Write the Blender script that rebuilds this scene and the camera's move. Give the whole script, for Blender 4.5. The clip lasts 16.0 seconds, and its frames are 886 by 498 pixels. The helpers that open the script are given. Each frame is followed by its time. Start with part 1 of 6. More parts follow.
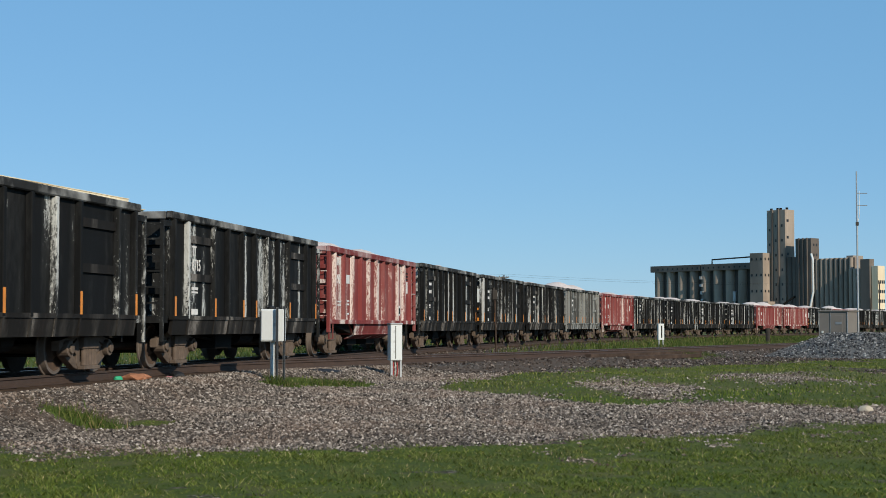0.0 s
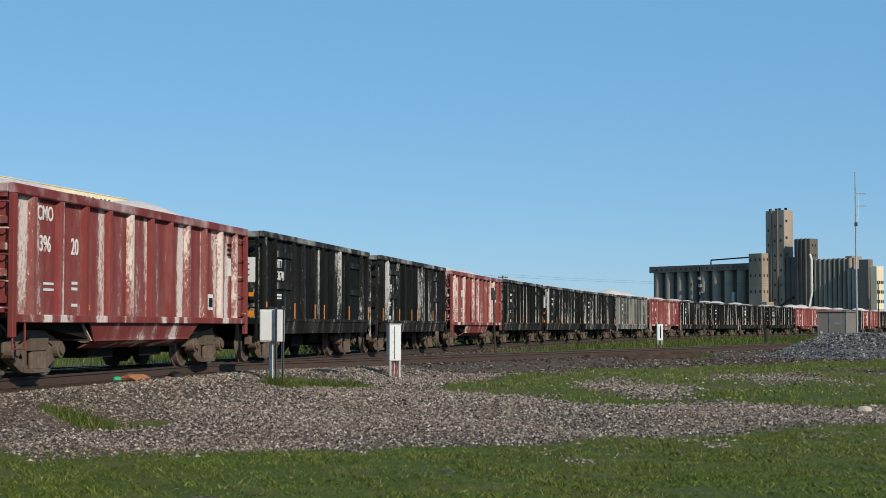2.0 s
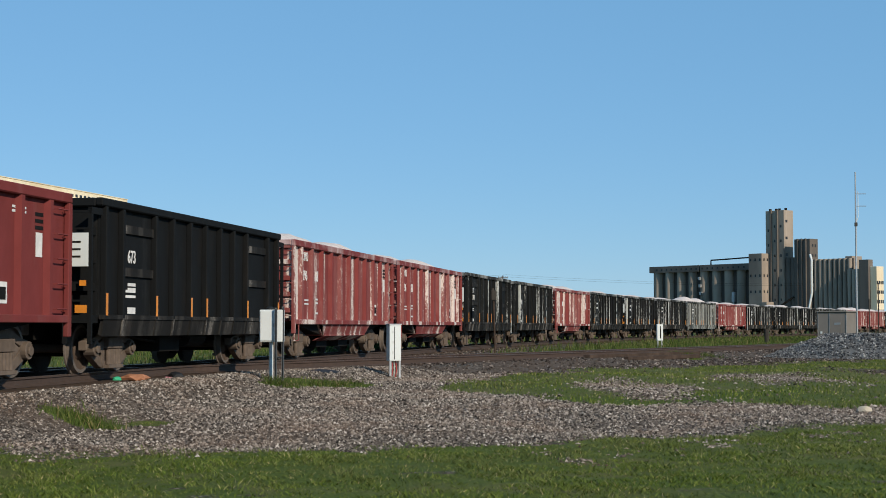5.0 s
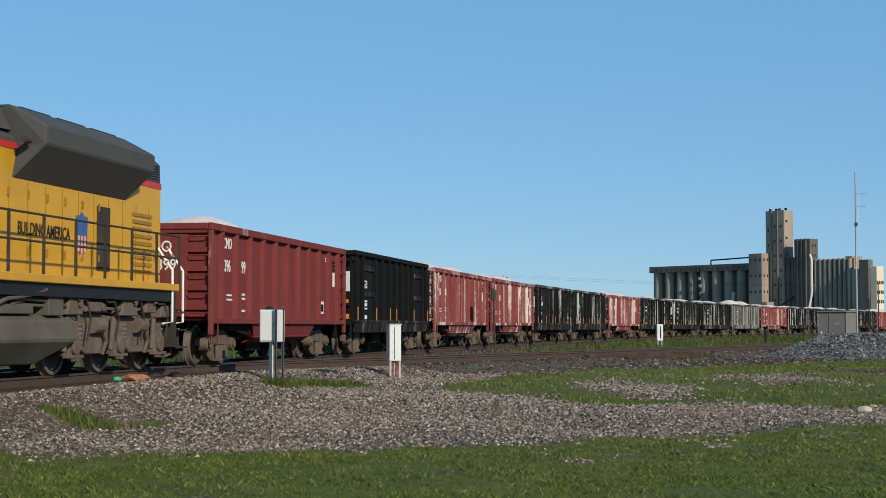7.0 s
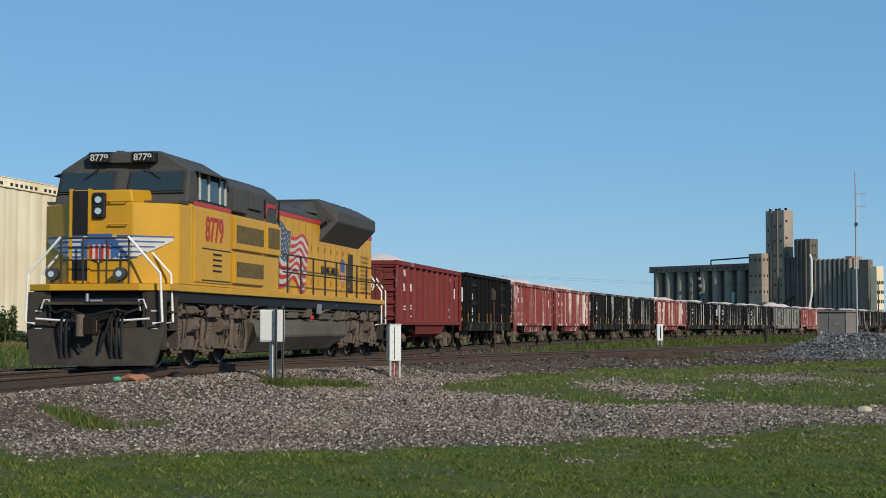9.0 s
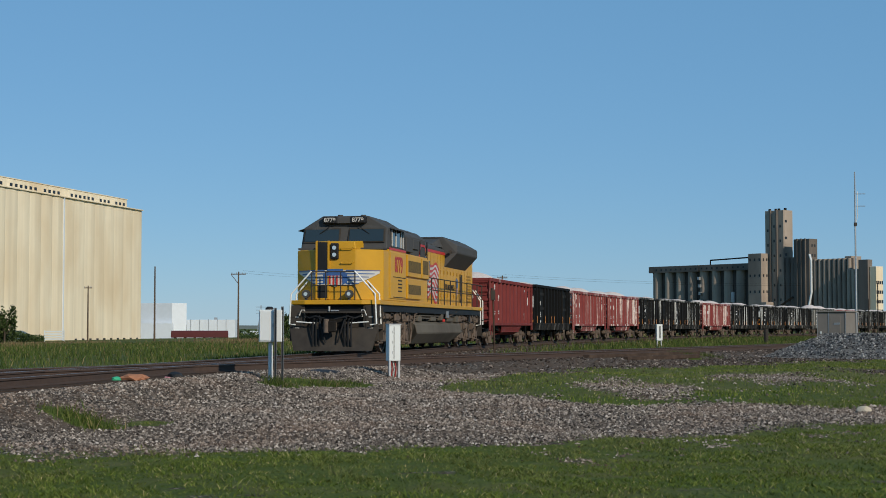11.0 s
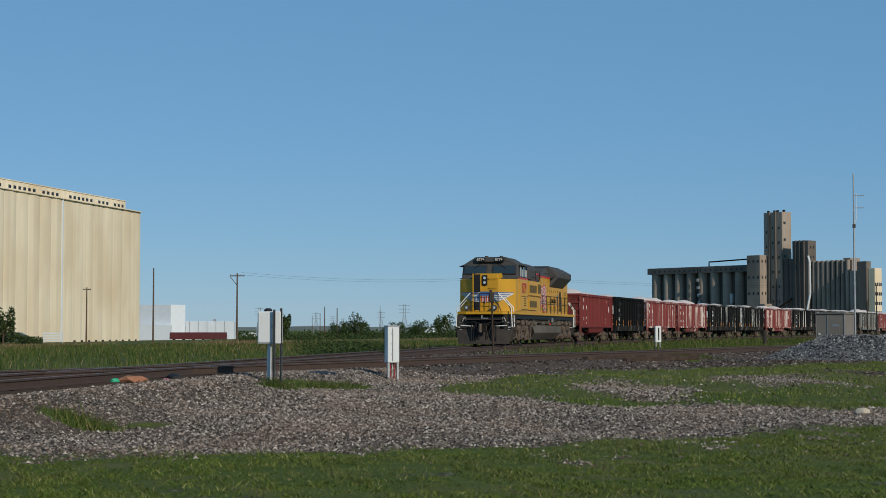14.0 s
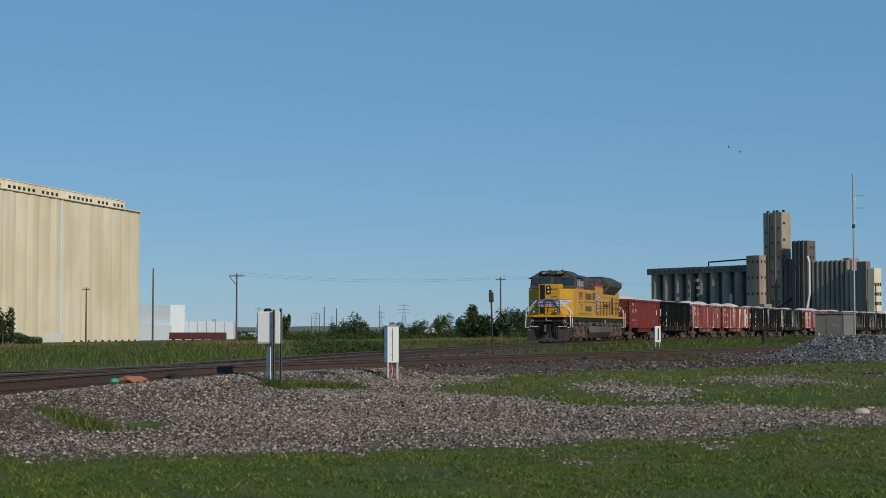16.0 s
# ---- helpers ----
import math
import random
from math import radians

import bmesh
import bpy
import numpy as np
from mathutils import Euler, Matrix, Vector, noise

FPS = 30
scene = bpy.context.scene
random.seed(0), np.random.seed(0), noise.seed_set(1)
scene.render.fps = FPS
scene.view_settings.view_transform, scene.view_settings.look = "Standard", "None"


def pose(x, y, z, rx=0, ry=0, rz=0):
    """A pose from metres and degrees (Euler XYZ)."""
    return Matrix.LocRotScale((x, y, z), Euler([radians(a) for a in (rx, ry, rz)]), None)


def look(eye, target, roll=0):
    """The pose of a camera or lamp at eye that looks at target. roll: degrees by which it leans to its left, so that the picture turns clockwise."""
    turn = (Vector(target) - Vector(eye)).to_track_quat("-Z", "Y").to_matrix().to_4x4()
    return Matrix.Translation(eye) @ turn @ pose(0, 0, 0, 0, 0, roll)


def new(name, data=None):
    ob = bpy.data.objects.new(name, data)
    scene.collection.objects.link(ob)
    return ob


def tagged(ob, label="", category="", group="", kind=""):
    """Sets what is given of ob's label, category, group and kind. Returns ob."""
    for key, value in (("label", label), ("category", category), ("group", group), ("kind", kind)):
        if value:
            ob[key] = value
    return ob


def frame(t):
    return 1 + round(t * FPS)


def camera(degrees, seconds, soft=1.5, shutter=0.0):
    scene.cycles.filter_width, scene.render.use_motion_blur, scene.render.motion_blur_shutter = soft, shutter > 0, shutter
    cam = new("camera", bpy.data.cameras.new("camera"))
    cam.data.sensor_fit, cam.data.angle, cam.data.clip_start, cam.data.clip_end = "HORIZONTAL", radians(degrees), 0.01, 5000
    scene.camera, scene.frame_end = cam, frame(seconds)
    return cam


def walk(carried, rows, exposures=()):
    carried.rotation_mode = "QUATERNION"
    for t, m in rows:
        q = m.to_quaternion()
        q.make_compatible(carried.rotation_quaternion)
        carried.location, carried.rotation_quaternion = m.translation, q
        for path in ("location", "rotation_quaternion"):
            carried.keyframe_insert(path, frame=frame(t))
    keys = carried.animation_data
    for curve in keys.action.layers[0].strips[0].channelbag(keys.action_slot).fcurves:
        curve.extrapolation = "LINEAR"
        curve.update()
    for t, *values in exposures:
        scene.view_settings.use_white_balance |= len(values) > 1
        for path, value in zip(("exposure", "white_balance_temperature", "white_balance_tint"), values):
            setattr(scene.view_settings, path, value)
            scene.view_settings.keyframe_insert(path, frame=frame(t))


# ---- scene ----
EYE = 0.851          # above the rail head, which is z = 0
FOV = 30.917
SPEED = 9.989        # the train, metres a second
cam = camera(FOV, 16.0, soft=0.9, shutter=0.08)
PX = 180 / math.pi / 2835


def aim(dx, dy):
    return pose(0, 0, EYE, 92.787 + dy * PX, 0, dx * PX)


walk(cam, [(0, aim(2, -1)), (1, aim(2, -1)), (1.7, aim(0, -0.4)), (4, aim(0, 0)), (9, aim(0, 0)), (11.4, aim(-1, 0)), (12.5, aim(-1, 0)),
           (13, aim(-1.4, 2)), (13.5, aim(-3, 2)), (14, aim(-3.2, 3)), (14.5, aim(-4, 3.2)), (15, aim(-4, 4.8)), (15.5, aim(-4, 4.4)), (16, aim(-4, 3.2))],
     exposures=[(0, -0.28, 6220, 9), (8, -0.28, 6220, 9), (9, -0.36, 6220, 9), (12, -0.62, 6110, 9), (14, -0.68, 6090, 9), (16, -0.70, 6090, 9)])

# ---- light ----
SUN_AZ, SUN_EL = radians(145.2), radians(27)      # azimuth from +Y towards +X
sun = new("sun", bpy.data.lights.new("sun", "SUN"))
sun.data.energy, sun.data.angle, sun.data.color = 5.0, radians(0.5), (1.0, 0.87, 0.68)
to_sun = Vector((math.sin(SUN_AZ) * math.cos(SUN_EL), math.cos(SUN_AZ) * math.cos(SUN_EL), math.sin(SUN_EL)))
sun.matrix_world = look(to_sun * 50, (0, 0, 0))
world = bpy.data.worlds.new("sky")
scene.world = world
world.use_nodes = True
wn, wl = world.node_tree.nodes, world.node_tree.links
sky = wn.new("ShaderNodeTexSky")
sky.sky_type, sky.sun_disc = "NISHITA", False
sky.sun_elevation, sky.sun_rotation = SUN_EL, SUN_AZ
sky.altitude, sky.air_density, sky.dust_density, sky.ozone_density = 1000, 0.95, 0.04, 3.2
wn["Background"].inputs["Strength"].default_value = 0.107
haze = wn.new("ShaderNodeMix")                   # even summer haze over the clear sky
haze.data_type = "RGBA"
haze.inputs[0].default_value = 0.58
haze.inputs[7].default_value = (2.15, 5.2, 8.45, 1)
wl.new(sky.outputs[0], haze.inputs[6])
wl.new(haze.outputs[2], wn["Background"].inputs["Color"])


# ---- materials ----
def nodes_of(name, rough=0.7, metal=0.0):
    m = bpy.data.materials.new(name)
    m.use_nodes = True
    nt = m.node_tree
    b = nt.nodes["Principled BSDF"]
    b.inputs["Roughness"].default_value, b.inputs["Metallic"].default_value = rough, metal
    b.inputs["Specular IOR Level"].default_value = 0.08 if rough >= 0.7 and not metal else 0.3
    return m, nt, b


def noise_node(nt, scale, detail=4, stretch=(1, 1, 1), rough=0.55, coord="Object"):
    tc, mp, n = nt.nodes.new("ShaderNodeTexCoord"), nt.nodes.new("ShaderNodeMapping"), nt.nodes.new("ShaderNodeTexNoise")
    mp.inputs["Scale"].default_value = stretch
    nt.links.new(tc.outputs[coord], mp.inputs[0])
    nt.links.new(mp.outputs[0], n.inputs["Vector"])
    n.inputs["Scale"].default_value, n.inputs["Detail"].default_value, n.inputs["Roughness"].default_value = scale, detail, rough
    return n.outputs[0]


def ramp(nt, value, *stops):
    r = nt.nodes.new("ShaderNodeValToRGB")
    e = r.color_ramp.elements
    while len(e) < len(stops):
        e.new(0.5)
    for k, (p, c) in zip(e, stops):
        k.position, k.color = p, (*c, 1) if len(c) == 3 else c
    nt.links.new(value, r.inputs[0])
    return r.outputs[0]


def mix(nt, fac, a, b, mode="MIX"):
    m = nt.nodes.new("ShaderNodeMix")
    m.data_type, m.blend_type = "RGBA", mode
    for sock, v in ((m.inputs[0], fac), (m.inputs[6], a), (m.inputs[7], b)):
        if isinstance(v, (int, float)):
            sock.default_value = v
        elif isinstance(v, tuple):
            sock.default_value = (*v, 1)
        else:
            nt.links.new(v, sock)
    return m.outputs[2]


def bump(nt, b, value, strength=0.3, distance=0.02):
    k = nt.nodes.new("ShaderNodeBump")
    k.inputs["Strength"].default_value, k.inputs["Distance"].default_value = strength, distance
    nt.links.new(value, k.inputs["Height"])
    nt.links.new(k.outputs[0], b.inputs["Normal"])


G0, G1 = (0, 0, 0), (1, 1, 1)


def plain(name, c, rough=0.7, metal=0.0, grain=6, vary=0.35, dirt=None, dirt_amount=0.4, bumps=0.15):
    """Worn paint or metal: fine grain and larger dirt."""
    m, nt, b = nodes_of(name, rough, metal)
    dark = tuple(k * (1 - vary) for k in c)
    col = mix(nt, noise_node(nt, grain, 6), dark, tuple(min(1, k * (1 + vary * 0.6)) for k in c))
    d = ramp(nt, noise_node(nt, grain * 0.23, 5), (0.45, G0), (0.75, (dirt_amount,) * 3))
    col = mix(nt, d, col, dirt or tuple(k * 0.45 + 0.02 for k in c))
    nt.links.new(col, b.inputs["Base Color"])
    if bumps:
        bump(nt, b, noise_node(nt, grain * 5, 4), bumps, 0.01)
    return m


def streaky(name, c, stain, edge, specks=0.25, rough=0.75, seed=0.0, rust=(0.10, 0.05, 0.035)):
    """Car paint with washed-down streaks of pale stone dust, which differ from car to car."""
    m, nt, b = nodes_of(name, rough)
    oi = nt.nodes.new("ShaderNodeObjectInfo")
    tc, add, mp = nt.nodes.new("ShaderNodeTexCoord"), nt.nodes.new("ShaderNodeVectorMath"), nt.nodes.new("ShaderNodeMapping")
    mul = nt.nodes.new("ShaderNodeMath")
    mul.operation = "MULTIPLY_ADD"
    mul.inputs[1].default_value, mul.inputs[2].default_value = 57.0, seed
    nt.links.new(oi.outputs["Random"], mul.inputs[0])
    nt.links.new(tc.outputs["Object"], add.inputs[0])
    nt.links.new(mul.outputs[0], add.inputs[1])
    def tex(scale, detail, stretch):
        p = nt.nodes.new("ShaderNodeMapping")
        p.inputs["Scale"].default_value = stretch
        nt.links.new(add.outputs[0], p.inputs[0])
        n = nt.nodes.new("ShaderNodeTexNoise")
        n.inputs["Scale"].default_value, n.inputs["Detail"].default_value, n.inputs["Roughness"].default_value = scale, detail, 0.62
        nt.links.new(p.outputs[0], n.inputs["Vector"])
        return n.outputs[0]
    base = mix(nt, tex(3, 6, (1, 1, 0.5)), tuple(k * 0.72 for k in c), tuple(min(1, k * 1.25) for k in c))
    base = mix(nt, ramp(nt, tex(1.3, 6, (1, 1, 0.4)), (0.55, G0), (0.8, (0.5,) * 3)), base, rust)
    def summed(p, q, k):
        n = nt.nodes.new("ShaderNodeMath")
        n.operation = "MULTIPLY_ADD"
        n.inputs[1].default_value = k
        nt.links.new(q, n.inputs[0])
        nt.links.new(p, n.inputs[2])
        return n.outputs[0]
    column = tex(1.7, 1.0, (1, 1, 0.07))                # where dust ran down
    ragged = summed(column, tex(9, 10, (1, 1, 0.35)), 0.34)
    spatter = summed(column, tex(26, 3, (1, 1, 0.5)), 0.55)
    wash = ramp(nt, ragged, (edge + 0.17, G0), (edge + 0.235, (0.9,) * 3))
    film = ramp(nt, ragged, (edge + 0.02, G0), (edge + 0.24, (specks,) * 3))
    drops = ramp(nt, spatter, (edge + 0.33, G0), (edge + 0.36, (0.75,) * 3))
    grit = ramp(nt, tex(20, 8, (1, 1, 0.28)), (0.40, (0.12,) * 3), (0.54, G1))
    wash = mix(nt, 1.0, wash, grit, "MULTIPLY")
    f2 = mix(nt, 1.0, mix(nt, 1.0, wash, film, "SCREEN"), drops, "SCREEN")
    nt.links.new(mix(nt, f2, base, stain), b.inputs["Base Color"])
    bump(nt, b, tex(14, 5, (1, 1, 1)), 0.2, 0.01)
    return m


M_RED = streaky("red_oxide_paint_dusty", (0.205, 0.046, 0.043), (0.68, 0.585, 0.53), 0.560, 0.12)
M_RED_CLEAN = streaky("red_oxide_paint", (0.175, 0.038, 0.036), (0.45, 0.34, 0.32), 0.74, 0.08)
M_BLACK = streaky("black_car_paint", (0.010, 0.0105, 0.011), (0.55, 0.555, 0.53), 0.574, 0.04, rust=(0.022, 0.018, 0.016))
M_BLACK_CLEAN = streaky("black_car_paint_clean", (0.010, 0.0105, 0.011), (0.32, 0.32, 0.31), 0.76, 0.05, rust=(0.025, 0.02, 0.016))
M_SKIRT = streaky("dusty_black_skirt", (0.016, 0.015, 0.014), (0.20, 0.18, 0.16), 0.60, 0.25, rust=(0.05, 0.036, 0.028))
M_GREY = streaky("weathered_grey_paint", (0.055, 0.055, 0.053), (0.30, 0.30, 0.28), 0.47, 0.3)
M_TRUCK = plain("road_grime", (0.135, 0.103, 0.082), 0.9, 0, 7, 0.5, (0.21, 0.165, 0.13), 0.6)
M_DARK = plain("dark_underframe", (0.018, 0.016, 0.014), 0.85, 0, 5)
M_STEEL = plain("worn_tread_steel", (0.19, 0.155, 0.13), 0.6, 0.3, 20, 0.3)
M_WHEEL = plain("rusty_wheel", (0.095, 0.065, 0.048), 0.75, 0.1, 9, 0.4)
M_RAIL = plain("rail_rust", (0.085, 0.056, 0.043), 0.75, 0.2, 9, 0.4)
M_HEAD = plain("rail_head", (0.30, 0.25, 0.23), 0.35, 0.8, 14, 0.25)
M_TIE = plain("creosoted_tie", (0.06, 0.042, 0.032), 0.9, 0, 9, 0.5, (0.13, 0.09, 0.07), 0.5, 0.5)
M_LOAD = plain("pink_ballast_load", (0.74, 0.63, 0.57), 0.95, 0, 14, 0.45, (0.5, 0.42, 0.38), 0.5, 0.9)
M_WHITE = plain("white_paint", (0.66, 0.68, 0.67), 0.5, 0, 4, 0.08, (0.45, 0.43, 0.38), 0.25)
M_GALV = plain("galvanised_steel", (0.42, 0.43, 0.44), 0.45, 0.6, 8, 0.2)
M_CHANNEL = plain("weathered_channel_steel", (0.15, 0.15, 0.15), 0.6, 0.2, 8, 0.3)
M_RIMD = plain("dusty_black_rim", (0.03, 0.03, 0.03), 0.8, 0, 5, 0.4, (0.55, 0.54, 0.51), 0.85)
M_RIMR = plain("dusty_red_rim", (0.20, 0.05, 0.05), 0.8, 0, 5, 0.3, (0.58, 0.47, 0.45), 0.9)
M_ORANGE = plain("amber_reflector", (0.75, 0.26, 0.03), 0.4)


# ---- shapes ----
def box(bm, x0, x1, y0, y1, z0, z1):
    v = [bm.verts.new(p) for p in ((x0, y0, z0), (x1, y0, z0), (x1, y1, z0), (x0, y1, z0), (x0, y0, z1), (x1, y0, z1), (x1, y1, z1), (x0, y1, z1))]
    for f in ((3, 2, 1, 0), (4, 5, 6, 7), (0, 1, 5, 4), (1, 2, 6, 5), (2, 3, 7, 6), (3, 0, 4, 7)):
        bm.faces.new([v[i] for i in f])
    return v


def prism(bm, outline, axis, a, b):
    """An outline extruded along x, y or z from a to b. The outline's pairs are the other two axes in order."""
    def at(p, k):
        q = list(p)
        q.insert("xyz".index(axis), k)
        return bm.verts.new(q)
    lo, hi = [at(p, a) for p in outline], [at(p, b) for p in outline]
    n = len(outline)
    fs = [bm.faces.new(lo), bm.faces.new(hi[::-1])]
    for i in range(n):
        fs.append(bm.faces.new((lo[i], hi[i], hi[(i + 1) % n], lo[(i + 1) % n])))
    bmesh.ops.recalc_face_normals(bm, faces=fs)
    return lo, hi


def rod(bm, a, b, r, n=8, r2=None):
    """A round bar from a to b."""
    a, b = Vector(a), Vector(b)
    q = (b - a).to_track_quat("Z", "Y")
    r2 = r if r2 is None else r2
    ring = [[bm.verts.new(p + q @ Vector((math.cos(2 * math.pi * i / n) * k, math.sin(2 * math.pi * i / n) * k, 0))) for i in range(n)] for p, k in ((a, r), (b, r2))]
    for i in range(n):
        bm.faces.new((ring[0][i], ring[0][(i + 1) % n], ring[1][(i + 1) % n], ring[1][i]))
    bm.faces.new(ring[0][::-1]), bm.faces.new(ring[1])


def pipe(bm, points, r, n=6):
    """One bent tube through the points."""
    pts = [Vector(p) for p in points]
    rings = []
    for i, p in enumerate(pts):
        d = (pts[min(i + 1, len(pts) - 1)] - pts[max(i - 1, 0)]).normalized()
        if i == 0:
            u = d.orthogonal().normalized()
        else:
            u = (u - d * u.dot(d)).normalized()
        v = d.cross(u)
        k = r
        rings.append([bm.verts.new(p + (u * math.cos(2 * math.pi * j / n) + v * math.sin(2 * math.pi * j / n)) * k) for j in range(n)])
    for a, b in zip(rings, rings[1:]):
        for j in range(n):
            bm.faces.new((a[j], a[(j + 1) % n], b[(j + 1) % n], b[j]))
    bm.faces.new(rings[0][::-1]), bm.faces.new(rings[-1])


def lathe(bm, profile, axis="y", n=24, at=(0, 0, 0)):
    """A turned solid: profile of (along, radius)."""
    rings = []
    for h, r in profile:
        ring = []
        for i in range(n):
            c, s = math.cos(2 * math.pi * i / n) * r, math.sin(2 * math.pi * i / n) * r
            p = {"y": (c, h, s), "z": (c, s, h), "x": (h, c, s)}[axis]
            ring.append(bm.verts.new((p[0] + at[0], p[1] + at[1], p[2] + at[2])))
        rings.append(ring)
    fs = []
    for a, b in zip(rings, rings[1:]):
        for i in range(n):
            fs.append(bm.faces.new((a[i], a[(i + 1) % n], b[(i + 1) % n], b[i])))
    fs += [bm.faces.new(rings[0][::-1]), bm.faces.new(rings[-1])]
    bmesh.ops.recalc_face_normals(bm, faces=fs)


def loft(bm, rings):
    """Joins closed rings of equal count by faces and caps both ends."""
    vs = [[bm.verts.new(p) for p in r] for r in rings]
    fs = []
    for a, b in zip(vs, vs[1:]):
        for i in range(len(a)):
            fs.append(bm.faces.new((a[i], a[(i + 1) % len(a)], b[(i + 1) % len(a)], b[i])))
    fs += [bm.faces.new(vs[0]), bm.faces.new(vs[-1][::-1])]
    bmesh.ops.recalc_face_normals(bm, faces=fs)


def mesh_of(name, bm, material, bevel=0.0, smooth=False):
    me = bpy.data.meshes.new(name)
    if bevel:
        bmesh.ops.bevel(bm, geom=list(bm.edges), offset=bevel, segments=1, affect="EDGES", clamp_overlap=True)
    bm.to_mesh(me)
    bm.free()
    for m in (material if isinstance(material, (list, tuple)) else [material]):
        me.materials.append(m)
    if smooth:
        me.polygons.foreach_set("use_smooth", [True] * len(me.polygons))
        me.set_sharp_from_angle(angle=radians(38))
    return me


def part(name, bm, material, parent=None, label="", bevel=0.0, smooth=False, at=None):
    ob = new(name, mesh_of(name, bm, material, bevel, smooth))
    ob.parent = parent
    if at is not None:
        ob.matrix_basis = at
    return tagged(ob, label) if label else ob


def share(name, me, parent, at):
    ob = new(name, me)
    ob.parent, ob.matrix_basis = parent, at
    return ob


def text_part(words, size, material, parent, at, label="", bold=0.0, squeeze=1.0, name="lettering"):
    cu = bpy.data.curves.new("words", "FONT")
    cu.body, cu.size, cu.extrude, cu.offset = words, size, 0.004, bold
    cu.align_x = "CENTER"
    tmp = bpy.data.objects.new("words", cu)
    me = bpy.data.meshes.new_from_object(tmp)
    bpy.data.objects.remove(tmp)
    bpy.data.curves.remove(cu)
    me.transform(Matrix.Diagonal((squeeze, 1, 1, 1)))
    me.materials.clear()
    me.materials.append(material)
    ob = new(name, me)
    ob.parent, ob.matrix_basis = parent, at
    return tagged(ob, label) if label else ob


def stuff(name, verts, faces, material, label, category):
    me = bpy.data.meshes.new(name)
    me.from_pydata(verts, [], faces)
    me.materials.append(material)
    return tagged(new(name, me), label, category, kind="stuff")


# ---- the track's line ----
def heading(s):
    x = min(max(s, -15), 190) / 100
    return 0.17665 - 0.04473 * x + 0.28439 * x * x - 0.09702 * x ** 3


LINE_LO, LINE_STEP = -160.0, 0.5
LINE = []
_x, _y = -7.0056, 32.188
for i in range(int(-LINE_LO / LINE_STEP)):
    a = heading(-(i + 0.5) * LINE_STEP)
    _x, _y = _x - math.sin(a) * LINE_STEP, _y - math.cos(a) * LINE_STEP
for i in range(1600):
    LINE.append((_x, _y))
    a = heading(LINE_LO + (i + 0.5) * LINE_STEP)
    _x, _y = _x + math.sin(a) * LINE_STEP, _y + math.cos(a) * LINE_STEP


def on_line(s, side=0.0):
    """The place at s metres along the main track, side metres to its right, and the heading."""
    k = (s - LINE_LO) / LINE_STEP
    i = min(max(int(k), 0), len(LINE) - 2)
    f = k - i
    a = heading(s)
    x = LINE[i][0] * (1 - f) + LINE[i + 1][0] * f + side * math.cos(a)
    y = LINE[i][1] * (1 - f) + LINE[i + 1][1] * f - side * math.sin(a)
    return x, y, a


CROSS_A, CROSS_B = Vector((0.0, 48.0)), Vector((15.5, 77.0))     # the line that crosses the main track
CROSS_DIR = (CROSS_B - CROSS_A).normalized()
LINE_XY = np.array(LINE)


def land(x, y):
    """The height of the ground, with the raised beds of both tracks; works on arrays."""
    x, y = np.asarray(x, float), np.asarray(y, float)
    k = np.clip((y - 20) / 22, 0, 1)
    z = -0.70 + 0.32 * k * k * (3 - 2 * k)
    fall = np.where(y > 30, np.clip(0.24 * (y - 60) - x - 14, 0, 260), 0)
    z = z - 0.0135 * fall
    z = z + 0.05 * np.sin(x * 0.9 + y * 0.35) * np.sin(y * 0.6 - x * 0.2) * np.clip((60 - y) / 20, 0, 1)
    lx = np.interp(y, LINE_XY[:, 1], LINE_XY[:, 0])
    d1 = np.abs(x - lx) * 0.97
    d2 = np.abs((x - CROSS_A.x) * CROSS_DIR.y - (y - CROSS_A.y) * CROSS_DIR.x)
    d2 = np.where((y > 20) & (y < 400), d2, 99)
    d = np.minimum(d1, d2)
    b = np.clip((3.4 - d) / 1.8, 0, 1)
    b = b * b * (3 - 2 * b)
    return z * (1 - b) + np.maximum(z, -0.19) * b


def ground_z(x, y):
    return float(land(x, y))


# ---- rolling stock ----
def wheelset_mesh(r, gauge=1.435, axle=0.085):
    bm = bmesh.new()
    for s in (-1, 1):
        y = s * (gauge / 2 + 0.06)
        lathe(bm, [(y - s * 0.075, r + 0.028), (y - s * 0.045, r + 0.028), (y - s * 0.035, r), (y + s * 0.065, r - 0.008), (y + s * 0.066, r - 0.07),
                   (y + s * 0.02, r - 0.09), (y + s * 0.005, r * 0.45), (y + s * 0.08, r * 0.3), (y + s * 0.085, 0.02)], n=28)
    rod(bm, (0, -gauge / 2, 0), (0, gauge / 2, 0), axle, 12)
    me = mesh_of("wheelset", bm, [M_WHEEL, M_STEEL], smooth=True)
    for p in me.polygons:
        c = p.center
        rad = math.hypot(c.x, c.z)
        if rad > r - 0.05:
            p.material_index = 1
    return me


WHEEL_ME = wheelset_mesh(0.457)
LOCO_WHEEL_ME = wheelset_mesh(0.52)


